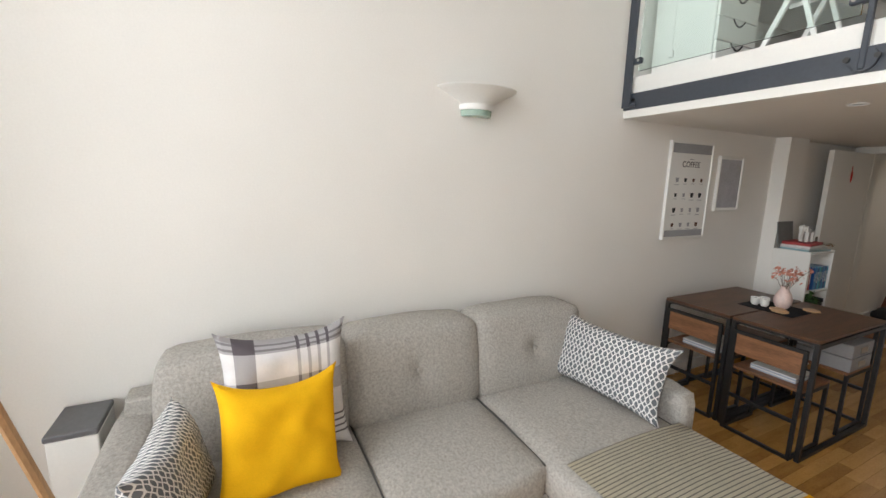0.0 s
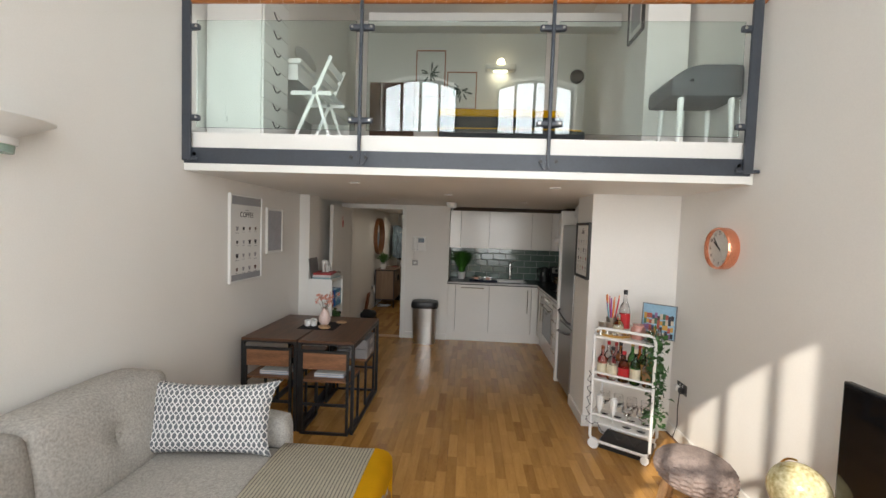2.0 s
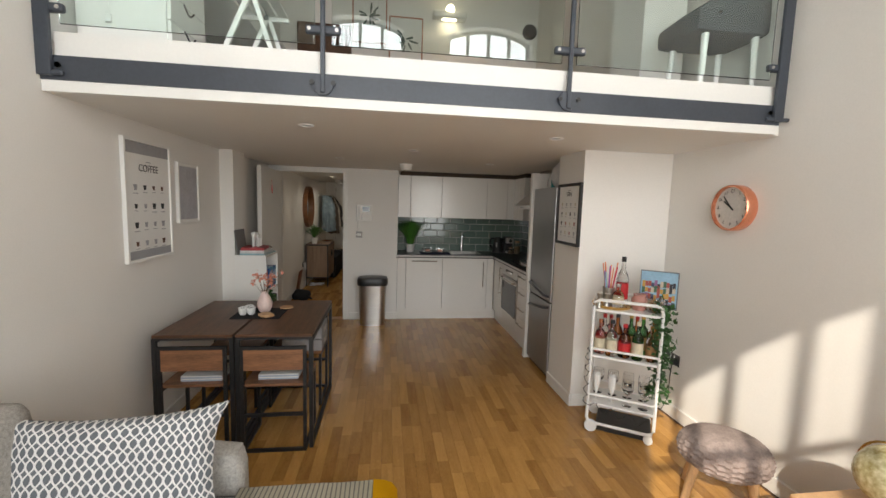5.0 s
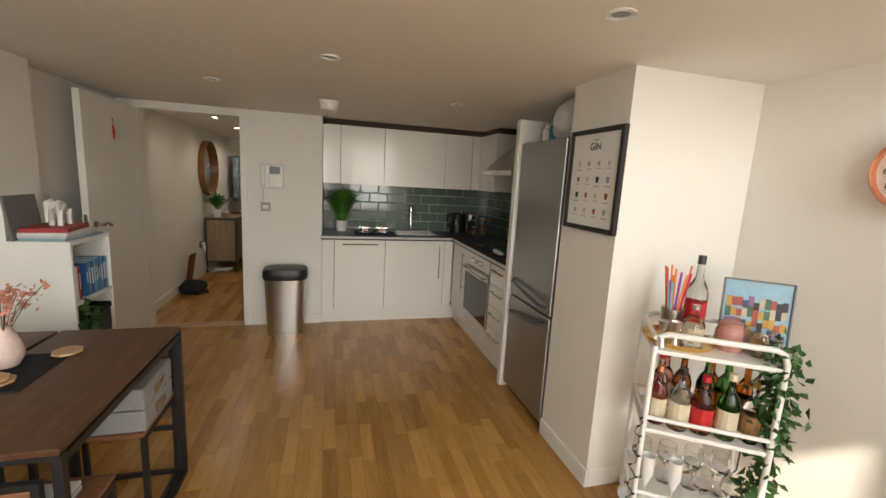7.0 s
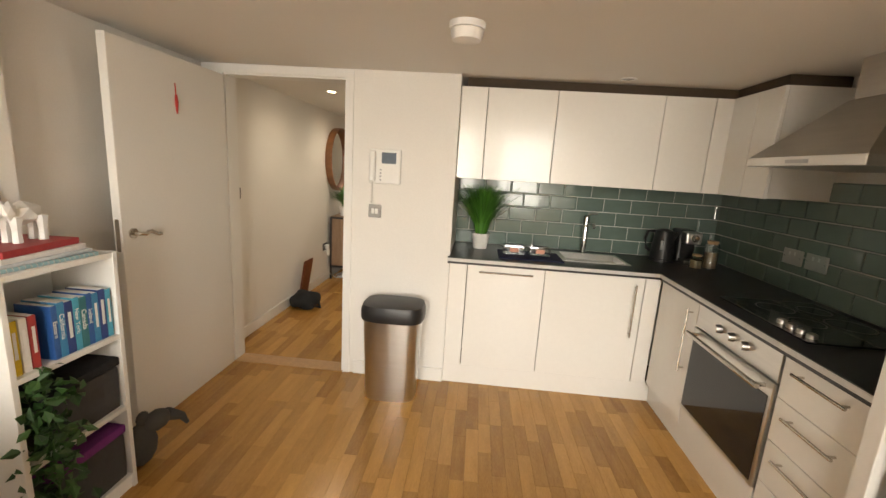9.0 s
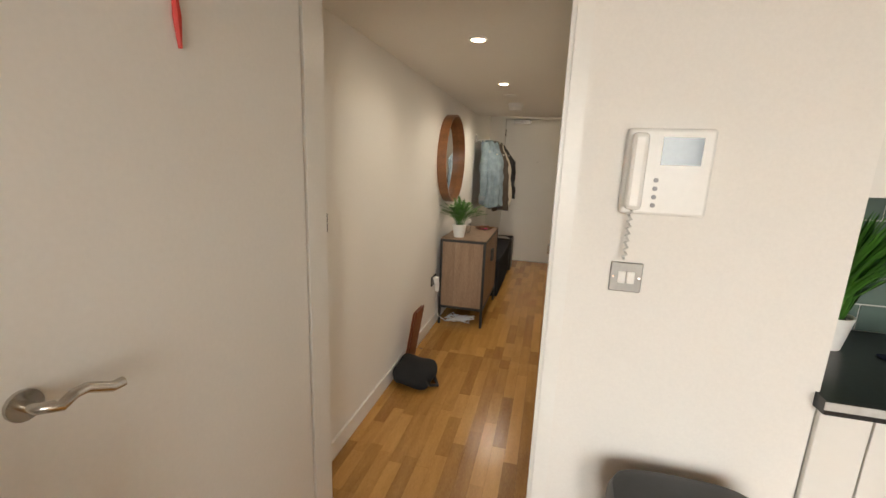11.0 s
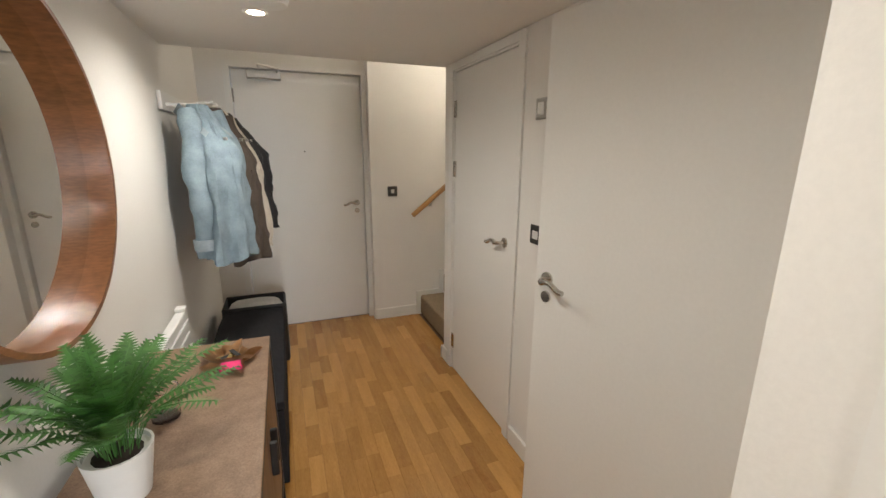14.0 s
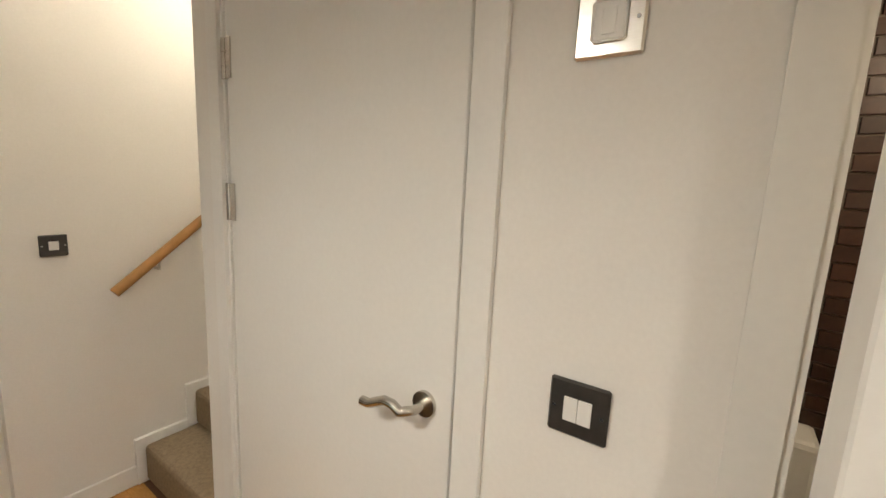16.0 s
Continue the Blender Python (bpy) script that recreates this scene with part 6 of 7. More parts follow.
rg = [bm.verts.new(((0.085 + 0.02 * math.sin(5 * q + 1) + 0.01 * math.sin(11 * q)) * math.cos(q), 1.25 * (0.085 + 0.02 * math.sin(5 * q + 1) + 0.01 * math.sin(11 * q)) * math.sin(q), 0.022 + 0.008 * math.sin(7 * q))) for q in [2 * math.pi * i / 40 for i in range(40)]]
rm = [bm.verts.new((v.co.x * 0.7, v.co.y * 0.7, 0.006)) for v in rg]
for i in range(40):
    bm.faces.new((c0, rm[i], rm[(i + 1) % 40]))
    bm.faces.new((rm[i], rg[i], rg[(i + 1) % 40], rm[(i + 1) % 40]))
bmesh.ops.solidify(bm, geom=bm.faces[:], thickness=0.002)
part("dish", bm, plain("worn_gold_leaf", (0.42, 0.24, 0.12), 0.35, 0.85), bl, smooth=True)
kf = thing("key_bunch", "bunch of keys with a pink tag in the dish", "keys", pose(0.32, 9.27, ZS + 0.018))
part("tag", B(-0.02, 0.05, -0.08, -0.02, 0.0, 0.004), plain("hot_pink", (0.8, 0.03, 0.2), 0.5), kf, "bright pink tag")
for i in range(4):
    part("key", B(-0.03, 0.03, -0.008, 0.008, 0.003 + i * 0.004, 0.006 + i * 0.004, bevel=0.001), BLACKPL if i % 2 else BRASS, kf).matrix_local = pose(0.01 * i - 0.01, 0.02, 0, 0, 0, 40 * i)
cb = thing("cable_bundle", "loose white cables on the floor under the sideboard", "cables")
R = random.Random(21)
for k in range(4):
    p = Vector((0.1, 8.66, 0.01))
    pts = []
    for i in range(14):
        pts.append(tuple(p))
        p = Vector((0.08 + 0.28 * R.random(), 8.63 + 0.16 * R.random(), 0.006 + 0.05 * R.random()))
    part("cable", tube(bmesh.new(), pts, 0.0035, 5), WHITEPL, cb)
part("cable", tube(bmesh.new(), [(0.012, 8.56, 0.42), (0.03, 8.56, 0.36), (0.02, 8.55, 0.22), (0.04, 8.57, 0.08), (0.1, 8.64, 0.01)], 0.004, 5), WHITEPL, cb)
hs = socket_plate("wall_socket", "dark wall socket with white plugs", LX(0.001, 8.5, 0.44), 0.148, 0.088, GUN, [(-0.02, 0.02, 0.01, 0.02), (0.02, 0.02, 0.01, 0.02)])
part("plug", B(-0.01, 0.035, -0.05, -0.0085, -0.03, 0.03, bevel=0.006), WHITEPL, hs)
part("plug", B(0.04, 0.07, -0.045, -0.0085, -0.12, -0.03, bevel=0.006), WHITEPL, hs)

# deep-rimmed round mirror
mr = thing("round_mirror", "round mirror in a deep walnut hoop frame", "mirror", Matrix.Translation((0.002, 8.885, 1.515)) @ pose(0, 0, 0, 0, 90, 0))
n = 64
bm = bmesh.new()
rings = []
for r, z in ((0.395, 0.0), (0.395, 0.08), (0.382, 0.08), (0.382, 0.0)):
    rings.append([bm.verts.new((r * math.cos(2 * math.pi * j / n), r * math.sin(2 * math.pi * j / n), z)) for j in range(n)])
for i in range(4):
    a, b = rings[i], rings[(i + 1) % 4]
    for j in range(n):
        bm.faces.new((a[j], a[(j + 1) % n], b[(j + 1) % n], b[j]))
part("hoop", bm, WALNUTRIM, mr, smooth=True)
part("mirror_glass", lathe(bmesh.new(), [(0.381, 0.012), (0.381, 0.018)], 64), MIRROR, mr)

# coat rail and coats
rk = thing("coat_rack", "white wall coat rack", "coat rack")
part("rack_board", B(0.001, 0.02, 10.28, 11.1, 1.74, 1.83, bevel=0.003), WHITE, rk)
for i in range(5):
    part("peg", tube(bmesh.new(), [(0.02, 10.36 + i * 0.172, 1.77), (0.13, 10.36 + i * 0.172, 1.77), (0.235, 10.36 + i * 0.172, 1.79)], 0.009, 8), WHITE, rk)


def coat(y, length, material, label, seed, collar=None, width=0.34, out=0.0, turn=0.0, off=0.0):
    """A coat hanging from a peg: a folded, tapered sack with a yoke, two sleeves and a collar."""
    c = thing("coat", label, "coat", pose(0.05 + off, y, 1.80, 0, 0, turn), "hanging coats")
    bm = bmesh.new()
    n, k = 64, 36
    rings = []
    for j in range(k):
        t = j / (k - 1)
        w = width * (0.28 + 0.55 * min(1, t * 4) + 0.2 * t)
        d = 0.05 + (0.07 + out) * min(1, t * 3)
        row = []
        for i in range(n):
            q = 2 * math.pi * i / n
            fold = 1 + 0.16 * t * math.sin(7 * q + seed + 2 * t) + 0.2 * noise.noise(Vector((math.cos(q) * 2, math.sin(q) * 2, t * 5 + seed))) - 0.22 * abs(noise.noise(Vector((math.cos(q) * 4, math.sin(q) * 4, t * 4 + seed)))) + 0.08 * noise.noise(Vector((math.cos(q) * 6, math.sin(q) * 6, t * 14 + seed)))
            row.append(bm.verts.new((0.03 + d + d * math.cos(q) * fold + 0.02 * t, w / 2 * math.sin(q) * fold, -0.03 - length * t + 0.02 * math.sin(3 * q + seed) * t)))
        rings.append(row)
    for a, b in zip(rings, rings[1:]):
        for i in range(n):
            bm.faces.new((a[i], a[(i + 1) % n], b[(i + 1) % n], b[i]))
    bm.faces.new(rings[0][::-1])
    bm.faces.new(rings[-1])
    part("body", bm, material, c, smooth=True)
    for sd in (-1, 1):
        pts, rad = [], []
        for i in range(15):
            t = i / 14
            pts.append((0.09 + 0.09 * min(1, t * 3) - 0.02 * t + 0.012 * math.sin(9 * t + seed), sd * width * (0.30 + 0.22 * min(1, t * 2.5) - 0.05 * t), -0.07 - (length * 0.9 - 0.07) * t))
            rad.append(0.044 + 0.012 * math.sin(math.pi * t) + 0.005 * math.sin(19 * t + seed + sd) + 0.004 * math.sin(31 * t + sd) - 0.004 * t)
        sl = part("sleeve", tube(bmesh.new(), pts, rad, 14), material, c, smooth=True)
        e = Vector(pts[-1])
        part("cuff", tube(bmesh.new(), [e + Vector((0, 0, 0.012)), e + Vector((0, 0, -0.045))], [0.05, 0.048], 14), collar or material, sl, smooth=True)
    for sd in (-1, 1):
        bm = bmesh.new()
        rows = []
        for i in range(8):
            t = i / 7
            rows.append([bm.verts.new((0.06 + 0.13 * t + 0.02 * u, sd * (0.085 - 0.05 * t + 0.055 * u), -0.03 - 0.13 * t - 0.05 * u * (1 - 0.3 * t))) for u in (0.0, 0.5, 1.0)])
        for p, q in zip(rows, rows[1:]):
            for j in range(2):
                bm.faces.new((p[j], p[j + 1], q[j + 1], q[j]))
        bmesh.ops.solidify(bm, geom=bm.faces[:], thickness=0.012)
        part("collar", bm, collar or material, c, smooth=True)
    part("placket", tube(bmesh.new(), [(0.19, -0.02, -0.14), (0.235, -0.012, -0.3), (0.25, -0.008, -0.5), (0.262, 0.0, -length * 0.97)], [0.016, 0.018, 0.018, 0.016], 6), material, c, smooth=True)
    for i in range(5):
        z = -0.2 - i * (length - 0.3) / 4
        part("button", tube(bmesh.new(), [(0.245 + 0.006 * i, -0.012, z), (0.262 + 0.006 * i, -0.012, z)], 0.008, 8), STEEL, c)
    return c


DENIM = mat("pale_denim", (0.24, 0.31, 0.355), 0.9, scale=14, vary=0.25, bump=0.4, fine=250, spec=0.1)
coat(10.36, 0.80, DENIM, "pale blue denim jacket hanging on the rack", 1.0, plain("denim_collar", (0.30, 0.35, 0.38), 0.9), 0.27, 0.01, -38, 0.05)
coat(10.55, 0.86, plain("olive_brown_cloth", (0.085, 0.065, 0.05), 0.95), "olive brown coat hanging on the rack", 2.3, None, 0.25, 0.02, -30, 0.085)
coat(10.72, 0.82, plain("cream_fleece", (0.55, 0.50, 0.42), 0.95), "cream fleece jacket hanging on the rack", 3.1, None, 0.25, 0.02, -25, 0.09)
coat(10.88, 0.72, plain("black_quilted", (0.012, 0.012, 0.014), 0.6), "black padded jacket hanging on the rack", 4.4, None, 0.26, 0.03, -25, 0.10)

# storage bench, bag and heater
bc = thing("storage_bench", "charcoal fabric storage bench", "bench")
part("bench_body", soft_block(0.10, 0.475, 9.56, 10.78, 0.0, 0.40, 0.015, 0.004, 4), GREYFELT, bc)
part("lid", soft_block(0.095, 0.48, 9.555, 10.785, 0.401, 0.45, 0.015, 0.004, 4), GREYFELT, bc)
bs = thing("shoe_basket", "black basket of cloths beside the bench", "basket")
bm = B(0.08, 0.50, 10.80, 11.08, 0.0, 0.47, bevel=0.02, seg=2)
bmesh.ops.delete(bm, geom=[f for f in bm.faces if f.calc_center_median().z > 0.465], context="FACES")
bmesh.ops.solidify(bm, geom=bm.faces[:], thickness=0.012)
part("basket_body", bm, BLACKPL, bs)
part("cloth", soft_block(0.11, 0.47, 10.83, 11.05, 0.1, 0.45, 0.06, 0.02, 6), plain("pale_cloth", (0.45, 0.43, 0.41), 0.95), bs)
ht = thing("panel_heater", "white slatted wall panel heater", "heater")
part("panel", B(0.02, 0.06, 9.52, 9.98, 0.40, 0.79, bevel=0.004), WHITEMETAL, ht)
for i in range(5):
    part("slat", B(0.0605, 0.068, 9.54, 9.96, 0.45 + i * 0.065, 0.485 + i * 0.065, bevel=0.002), WHITEMETAL, ht)
part("bracket", B(0.001, 0.02, 9.6, 9.9, 0.5, 0.7), WHITEMETAL, ht)
part("control", B(0.02, 0.065, 9.93, 9.975, 0.791, 0.81, bevel=0.003), WHITEPL, ht)

# brown folder and black bag leaning by the wall
bb = thing("leather_folder", "brown leather folder leaning on the wall", "folder", pose(0.03, 7.66, 0) @ pose(0, 0, 0, 0, 9, 0))
part("cover", B(0.0, 0.01, -0.02, 0.16, 0, 0.45, bevel=0.003), plain("tan_leather", (0.17, 0.045, 0.018), 0.4), bb)
part("cover", B(0.018, 0.028, -0.02, 0.16, 0, 0.46, bevel=0.003), plain("tan_leather", (0.17, 0.045, 0.018), 0.4), bb)
bm = soft_block(0.03, 0.28, 7.42, 7.66, 0.0, 0.13, 0.055, 0.03, 8)
for v in bm.verts:
    v.co += 0.02 * noise.noise_vector(v.co * 9)
    v.co.z = max(v.co.z, 0.0)
bag = thing("black_bag", "slouched black cloth bag on the hall floor", "bag")
part("bag_body", bm, plain("black_cloth", (0.012, 0.012, 0.013), 0.9), bag, smooth=True)
part("strap", tube(bmesh.new(), [(0.2, 7.46, 0.09), (0.3, 7.42, 0.05), (0.33, 7.5, 0.012), (0.28, 7.6, 0.02)], 0.012, 6), plain("black_cloth", (0.012, 0.012, 0.013), 0.9), bag)

# bathroom glimpse
wc = thing("toilet", "white ceramic toilet with closed seat", "toilet", pose(2.36, 9.04, 0, 0, 0, 90))
part("bowl", oval(bmesh.new(), [(0.12, 0.16, 0.0), (0.12, 0.17, 0.2), (0.18, 0.24, 0.4)]), WHITEPL, wc, smooth=True)
part("seat", oval(bmesh.new(), [(0.185, 0.245, 0.401), (0.185, 0.245, 0.425), (0.17, 0.23, 0.435)]), WHITEPL, wc, smooth=True)
part("cistern", B(-0.19, 0.19, -0.385, -0.22, 0.36, 0.78, bevel=0.02, seg=2), WHITEPL, wc)
# unseen fill lamp added to brighten the bathroom, no fitting behind it
lamp("bathroom_light", "POINT", (2.2, 8.6, 2.0), (2.2, 8.6, 0), 2, 0.08, None, (1.0, 0.8, 0.55))
# added fill lamp, out of view, lifts the stairs and entrance door
lamp("stair_light", "POINT", (2.2, 10.95, 2.75), (2.2, 10.9, 0), 4.2, 0.1, None, (1.0, 0.88, 0.70))

# ---- gallery ----
du = thing("drawer_tower", "tall white drawer tower with notched drawer fronts", "drawers")
part("carcass", B(0.03, 0.44, 2.90, 3.32, GAL, 4.3, bevel=0.002), WHITE, du)
for i in range(14):
    z = GAL + 0.03 + i * 0.137
    d = part("drawer_front", B(0.441, 0.458, 2.91, 3.31, z, z + 0.132, bevel=0.0015), WHITE, du)
    # black crescent bead paints the shade of an uncut finger notch
    part("finger_notch", tube(bmesh.new(), [(0.459, 3.05 + 0.12 * j / 8, z + 0.132 - 0.035 * math.sin(math.pi * j / 8)) for j in range(9)], 0.006, 5), BLACKPL, d)
lc = part("pull_cord", tube(bmesh.new(), [(0.18, 2.896, 2.85), (0.18, 2.896, 2.50)], 0.002, 5), WHITEPL, du)
part("toggle", B(0.165, 0.195, 2.885, 2.899, 2.46, 2.50, bevel=0.003), WHITEPL, du)
dk = thing("desk", "long white desk with drawers in the gallery", "desk")
part("desk_top", B(0.02, 0.55, 3.34, 5.4, 3.06, 3.10, bevel=0.003), WHITE, dk)
part("drawer_box", B(0.05, 0.52, 3.36, 4.9, 2.93, 3.058), WHITE, dk)
part("leg_panel", B(0.05, 0.52, 5.36, 5.39, GAL, 3.058), WHITE, dk)
part("leg_panel", B(0.05, 0.52, 4.86, 4.90, GAL, 2.929), WHITE, dk)
rmr = thing("table_mirror", "round tilted table mirror on the desk", "mirror", pose(0.42, 3.75, 3.10))
part("disc", tube(bmesh.new(), [(0, 0, 0.14), (0.012, -0.004, 0.145)], 0.13, 28), CHROME, rmr)
part("stand", lathe(bmesh.new(), [(0.06, 0), (0.06, 0.01), (0.008, 0.016), (0.008, 0.14)], 16), WHITEMETAL, rmr)
fc = thing("folding_chair", "white wooden folding chair by the desk", "chair", pose(0.65, 2.94, GAL) @ Matrix.Scale(0.84, 4))
for y in (0.0, 0.38):
    part("long_leg", B(-0.016, 0.016, y - 0.012, y + 0.012, 0, 0.80, bevel=0.003), WHITE, fc).matrix_local = pose(0.03, 0, 0, 0, 24, 0)
    part("short_leg", B(-0.014, 0.014, y - 0.01, y + 0.01, 0, 0.50, bevel=0.003), WHITE, fc).matrix_local = pose(0.36, 0, 0, 0, -18, 0)
    part("seat_rail", B(0.0, 0.36, y - 0.008, y + 0.008, 0.395, 0.425), WHITE, fc)
    part("hinge_block", B(0.19, 0.225, y - 0.016, y + 0.016, 0.40, 0.46, bevel=0.004), plain("hinge_grey", (0.2, 0.2, 0.2), 0.5), fc)
for i in range(5):
    part("seat_slat", B(0.0 + i * 0.073, 0.06 + i * 0.073, 0.012, 0.368, 0.426, 0.44, bevel=0.003), WHITE, fc)
for z in (0.60, 0.70):
    part("back_slat", B(-0.008, 0.008, 0.012, 0.368, z, z + 0.06, bevel=0.002), WHITE, fc).matrix_local = pose(0.03, 0, 0, 0, 24, 0)
st = thing("upholstered_stool", "slate grey upholstered stool with white legs", "stool", pose(3.575, 3.02, GAL))
bm = soft_block(-0.26, 0.22, -0.18, 0.2, 0.33, 0.55, 0.03, 0.01, 6)
for v in bm.verts:
    if v.co.z > 0.45:
        v.co.z -= 0.6 * max(0, -0.1 - v.co.x)
part("seat", bm, STOOLGREY, st, smooth=True)
for x in (-0.17, 0.16):
    for y in (-0.13, 0.15):
        part("leg", tube(bmesh.new(), [(x, y, 0.37), (x * 1.05, y * 1.05, 0)], [0.022, 0.015], 8), WHITE, st)
setting("wall_gallery_pier", B(3.42, 3.76, 3.55, 4.0, GAL, TOP), WALL, "white pier on the gallery")
p5 = picture("framed_picture", "narrow framed pictures on the gallery pier", 0.34, 0.75, Matrix.Translation((3.418, 3.78, 3.85)) @ pose(0, 0, 0, 0, 0, -90) @ Matrix.Translation((0, -0.025, 0)), plain("dark_frame", (0.05, 0.045, 0.04)), PAPER, 0.02)
for z in (0.17, -0.17):
    part("mount", B(-0.1, 0.1, 0.009, 0.0118, z - 0.12, z + 0.12), GREYCARD, p5)
setting("beam_gallery_shelf", B(0.6, 3.81, 5.35, 5.55, 4.33, 4.50), WALL, "boxed beam across the gallery")
bdm = thing("bed", "bed with a dark grey headboard and mustard bedding", "bed")
part("bed_base", B(1.55, 3.35, 4.9, 6.7, GAL, 2.7, bevel=0.02), STOOLGREY, bdm)
part("mattress", soft_block(1.57, 3.33, 4.92, 6.68, 2.7, 2.95, 0.06, 0.01, 6), STOOLGREY, bdm)
part("blanket", soft_block(1.55, 3.35, 5.2, 5.9, 2.94, 3.02, 0.03, 0.01, 6), YELLOW, bdm, "mustard yellow blanket")
part("headboard", soft_block(1.45, 3.45, 6.72, 6.84, GAL, 3.62, 0.03, 0.0, 5), STOOLGREY, bdm)
part("headboard_throw", soft_block(1.44, 3.46, 6.70, 6.86, 3.56, 3.68, 0.03, 0.0, 5), YELLOW, bdm, "mustard throw over the headboard")
for cx, cz, w, h, sd in ((1.26, 4.33, 0.50, 0.76, 1), (1.79, 4.05, 0.50, 0.62, 2)):
    pc = picture("framed_picture", "orange-framed print of dark leaves on the gallery wall", w, h, pose(cx, 6.96, cz), plain("rust_frame", (0.35, 0.12, 0.05)), PAPER, 0.018)
    R = random.Random(sd)
    for i in range(14):
        a = R.uniform(0, 6.28)
        r0 = R.uniform(0.05, 0.14)
        o = part("leaf_drawing", B(-0.05, 0.05, 0.008, 0.0108 - 0.0001 * i, -0.012, 0.012), plain("leaf_ink", (0.06, 0.09, 0.07)), pc)
        o.matrix_local = Matrix.Translation((r0 * math.cos(a), 0, r0 * math.sin(a))) @ pose(0, 0, 0, 0, -math.degrees(a), 0)
wl = thing("wall_light", "lit white half-round gallery wall light", "wall light", pose(2.42, 6.985, 4.39))
part("shade", B(-0.25, 0.25, -0.16, 0, -0.04, 0.06, bevel=0.03, seg=3), WHITEPL, wl)
part("lamp_face", B(-0.1, 0.1, -0.12, -0.04, -0.043, -0.041), LAMPGLOW, wl)
lamp("gallery_light", "POINT", (2.42, 6.82, 4.46), (2.4, 6.8, 6), 1.6, 0.06, None, (1.0, 0.82, 0.55))
wl2 = thing("wall_light", "lit white oval wall light over the gallery desk", "wall light", pose(0.0, 4.02, 4.16))
bm = lathe(bmesh.new(), [(0.05, -0.06), (0.14, -0.045), (0.20, 0.0), (0.205, 0.03), (0.19, 0.035)], 28)
for v in bm.verts:
    v.co.x = max(0.001, 0.12 + v.co.x * 0.6)
part("shade", bm, WHITEPL, wl2, smooth=True)
part("lamp_face", lathe(bmesh.new(), [(0.06, -0.0655), (0.06, -0.061)], 18, (0.12, 0, 0)), LAMPGLOW, wl2)
# string of tiny lights wound round the gallery handrail
rl = thing("fairy_lights", "pale string lights wound round the gallery handrail", "fairy lights")
bm = tube(bmesh.new(), [(0.32 + 0.0781 * i / 10, 2.70 - 0.0338 * math.cos(2 * math.pi * i / 10), 3.235 + 0.0338 * math.sin(2 * math.pi * i / 10)) for i in range(430)], 0.0011, 4)
part("wire", bm, plain("pale_copper_wire", (0.75, 0.62, 0.45), 0.4), rl)
dr = thing("wardrobe_door", "dark brown door at the back of the gallery", "door")
part("leaf", B(0.25, 1.0, 6.90, 6.985, GAL, 4.15, bevel=0.004), WALNUT, dr)
sp = thing("wall_speaker", "round black wall speaker in the gallery", "speaker", Matrix.Translation((3.68, 6.985, 4.3)) @ pose(0, 0, 0, 90, 0, 0))
part("case", lathe(bmesh.new(), [(0.11, 0), (0.11, 0.04), (0.09, 0.06)], 24), BLACKPL, sp, smooth=True)

# ---- small repeated pieces: tiles, then floor strips ----
def piece_mesh(name, w, d, h, material, bev):
    bm = bmesh.new()
    x, y = w / 2, d / 2
    lo = [bm.verts.new(p) for p in ((-x, -y, 0), (x, -y, 0), (x, y, 0), (-x, y, 0))]
    mi = [bm.verts.new(p) for p in ((-x, -y, h * 0.6), (x, -y, h * 0.6), (x, y, h * 0.6), (-x, y, h * 0.6))]
    hi = [bm.verts.new(p) for p in ((-x + bev, -y + bev, h), (x - bev, -y + bev, h), (x - bev, y - bev, h), (-x + bev, y - bev, h))]
    for a, b in ((lo, mi), (mi, hi)):
        for i in range(4):
            bm.faces.new((a[i], a[(i + 1) % 4], b[(i + 1) % 4], b[i]))
    bm.faces.new(hi)
    me = bpy.data.meshes.new(name)
    bm.to_mesh(me)
    bm.free()
    me.materials.append(material)
    return me


def tiled(parent, origin, m, width, rows, tw, th, gap, mesh_of):
    """Brick-bond tiles laid on a plane given by m (x along, y up, z out)."""
    for r in range(rows):
        x = -(tw + gap) / 2 * (r % 2)
        while x < width - 0.01:
            a, b = max(x, 0), min(x + tw, width)
            if b - a > 0.015:
                o = new("tile", mesh_of(round(b - a, 3), th))
                o.parent = parent
                o.matrix_local = m @ Matrix.Translation(((a + b) / 2, r * (th + gap) + th / 2, 0))
            x += tw + gap


CACHE = {}


def tile_mesh(w, h):
    if (w, h) not in CACHE:
        CACHE[(w, h)] = piece_mesh("tile", w, h, 0.008, TILE, 0.007)
    return CACHE[(w, h)]


sp1 = setting("splashback_back", B(1.702, 3.699, 6.866, 6.8695, WT, 1.449), GROUT, "sage green metro tiles behind the sink")
tiled(sp1, None, Matrix.Translation((1.704, 6.8659, WT + 0.003)) @ pose(0, 0, 0, 90, 0, 0), 1.99, 5, 0.20, 0.099, 0.006, tile_mesh)
sp2 = setting("splashback_side", B(3.697, 3.6995, 4.775, 6.865, WT, 1.60), GROUT, "sage green metro tiles behind the hob")
tiled(sp2, None, Matrix.Translation((3.6969, 6.863, WT + 0.003)) @ pose(0, 0, 0, 90, 0, -90), 2.08, 6, 0.20, 0.099, 0.006, tile_mesh)
BROWN = mat("brown_brick_tile", (0.045, 0.02, 0.012), 0.3, scale=8, vary=0.4, island=-0.8)
sp3 = setting("bath_tiles", B(2.745, 2.7495, 8.04, 9.59, 0, 2.19), plain("dark_grout", (0.16, 0.12, 0.09)), "dark brown brick tiles in the bathroom")
BC = {}


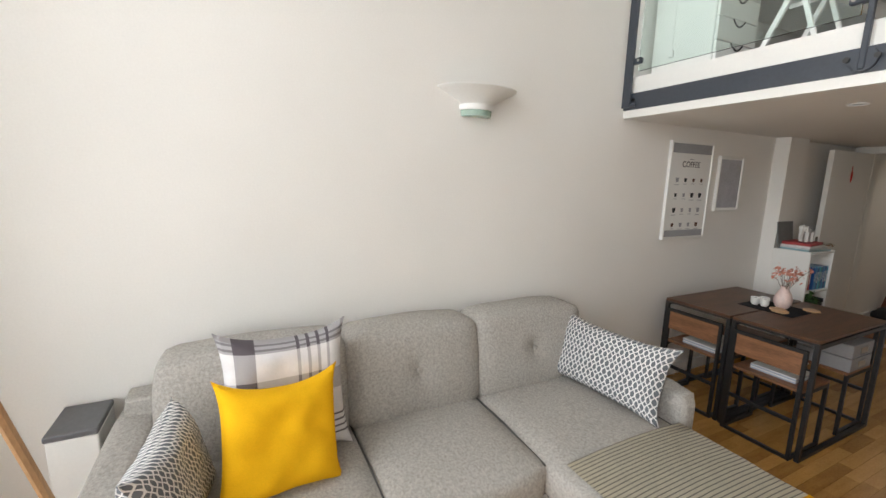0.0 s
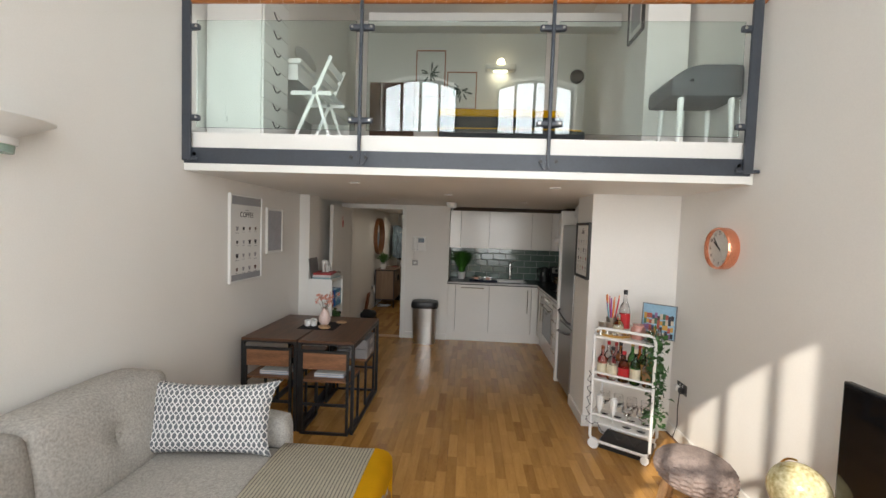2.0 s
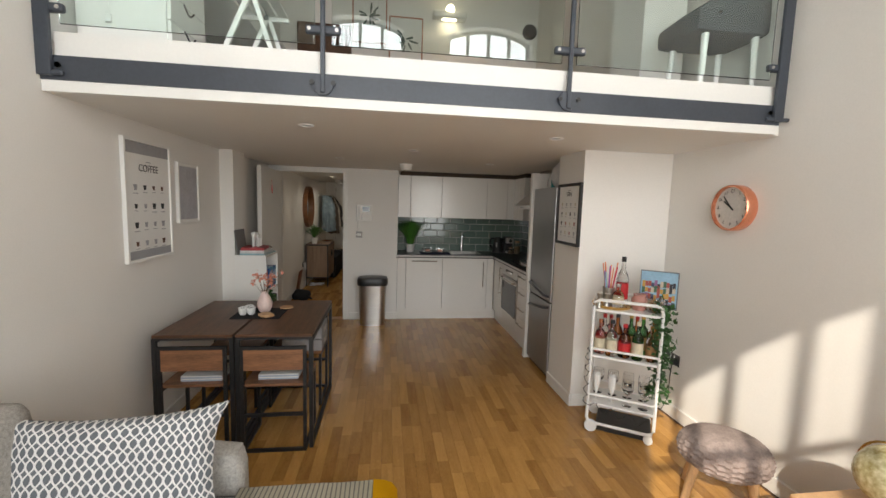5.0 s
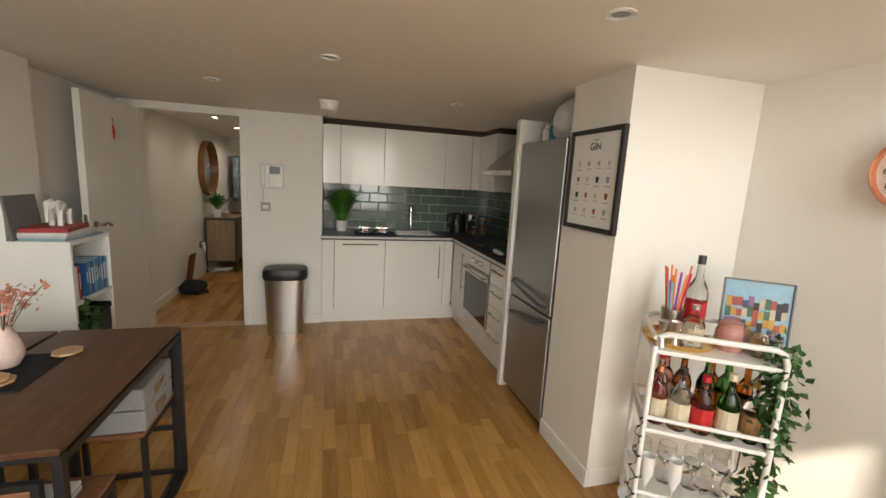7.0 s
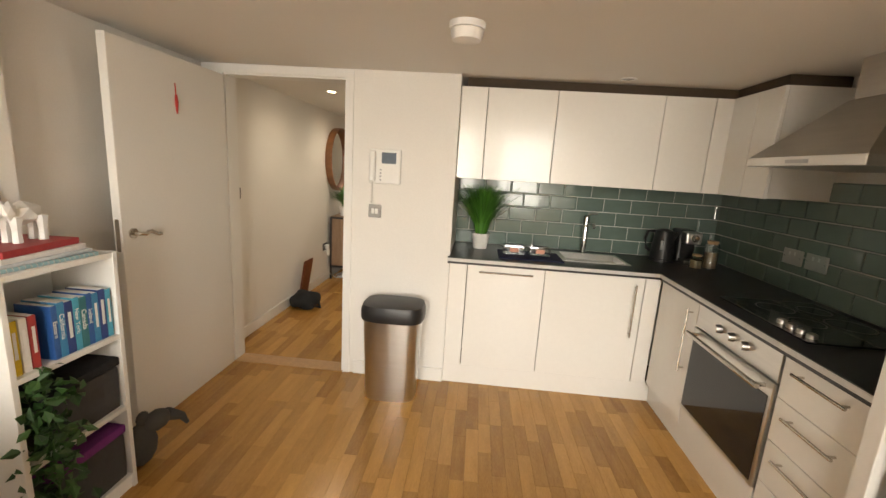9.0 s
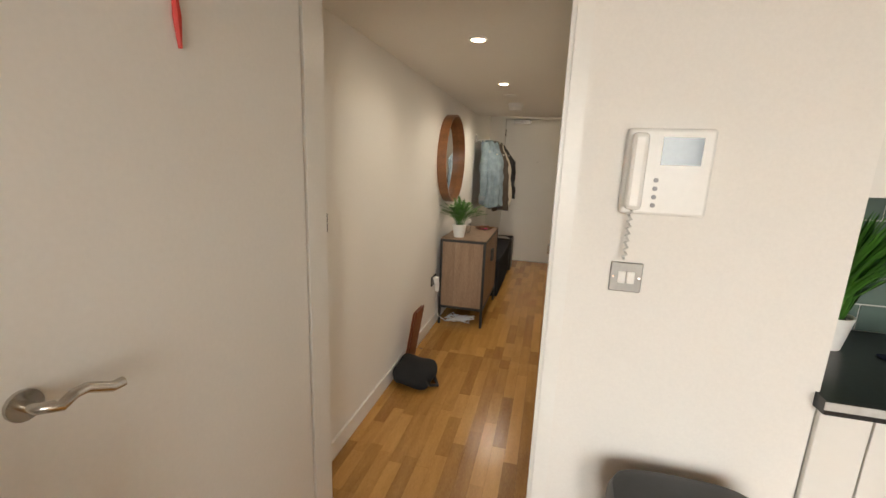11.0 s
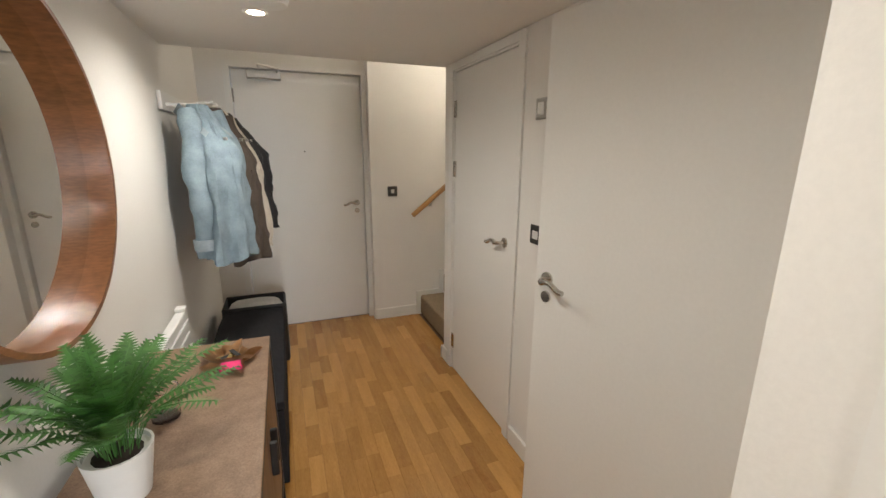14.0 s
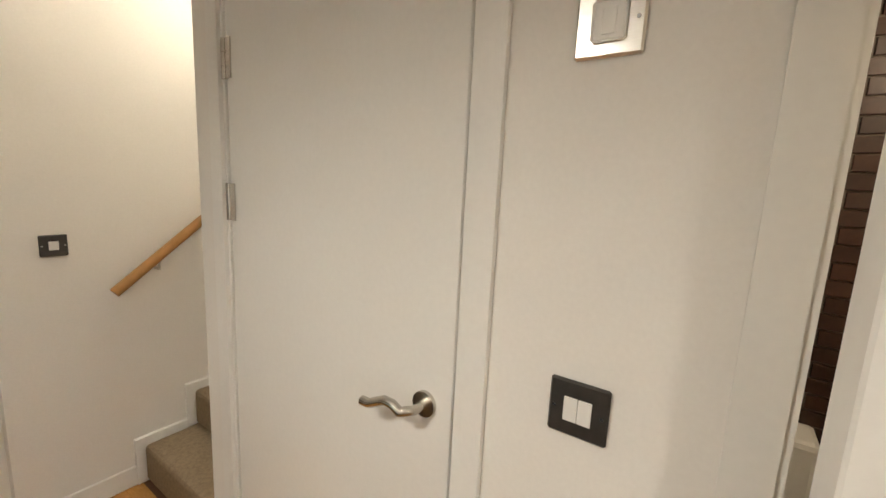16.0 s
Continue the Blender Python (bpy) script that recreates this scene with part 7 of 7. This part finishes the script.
def brown_mesh(w, h):
    if (w, h) not in BC:
        BC[(w, h)] = piece_mesh("tile", w, h, 0.008, BROWN, 0.002)
    return BC[(w, h)]


tiled(sp3, None, Matrix.Translation((2.7449, 9.585, 0.003)) @ pose(0, 0, 0, 90, 0, -90), 1.54, 38, 0.15, 0.05, 0.005, brown_mesh)

# oak strips: those of the kitchen and walkway singly, the rest joined
PW, GAPW = 0.0695, 0.0006
LENGTHS = (0.26, 0.34, 0.42, 0.5)
PM = {l: piece_mesh("floor_strip", PW, l - 0.0006, 0.0045, OAK, 0.0004) for l in LENGTHS}
R = random.Random(17)
verts, faces = [], []
count = 0


def strips(x0, x1, y0, y1):
    global count
    x = x0
    while x + PW <= x1 + 0.03:
        y = y0 - R.uniform(0, 0.4)
        while y < y1:
            l = R.choice(LENGTHS)
            a, b = max(y, y0), min(y + l, y1)
            cx, cy = x + PW / 2, (a + b) / 2
            if b - a > 0.02:
                if count < 300 and b - a == l and 1.1 < cx < 3.0 and 4.2 < cy < 6.2:
                    o = new("floor_strip", PM[l])
                    o.parent = sub
                    o.location = (cx, cy, -0.004)
                    count += 1
                else:
                    k = len(verts)
                    w, h, e = PW / 2, (b - a) / 2 - 0.0003, 0.0004
                    for z, q in ((-0.004, 0), (0.0, 0), (0.0005, e)):
                        verts.extend(((cx - w + q, cy - h + q, z), (cx + w - q, cy - h + q, z), (cx + w - q, cy + h - q, z), (cx - w + q, cy + h - q, z)))
                    for t in (0, 4):
                        for i in range(4):
                            faces.append((k + t + i, k + t + (i + 1) % 4, k + t + 4 + (i + 1) % 4, k + t + 4 + i))
                    faces.append((k + 8, k + 9, k + 10, k + 11))
            y += l
        x += PW + GAPW


strips(0.0, 3.82, YW, 6.30)
strips(0.0, 1.05, 6.40, 8.03)
strips(0.0, 1.72, 8.03, 11.5)
me = bpy.data.meshes.new("floor_strips")
me.from_pydata(verts, [], faces)
me.materials.append(OAK_STUFF)
fo = new("floor_strips", me)
fo.parent = sub
tagged(fo, "oak floor strips laid end to end", "", "", "stuff")
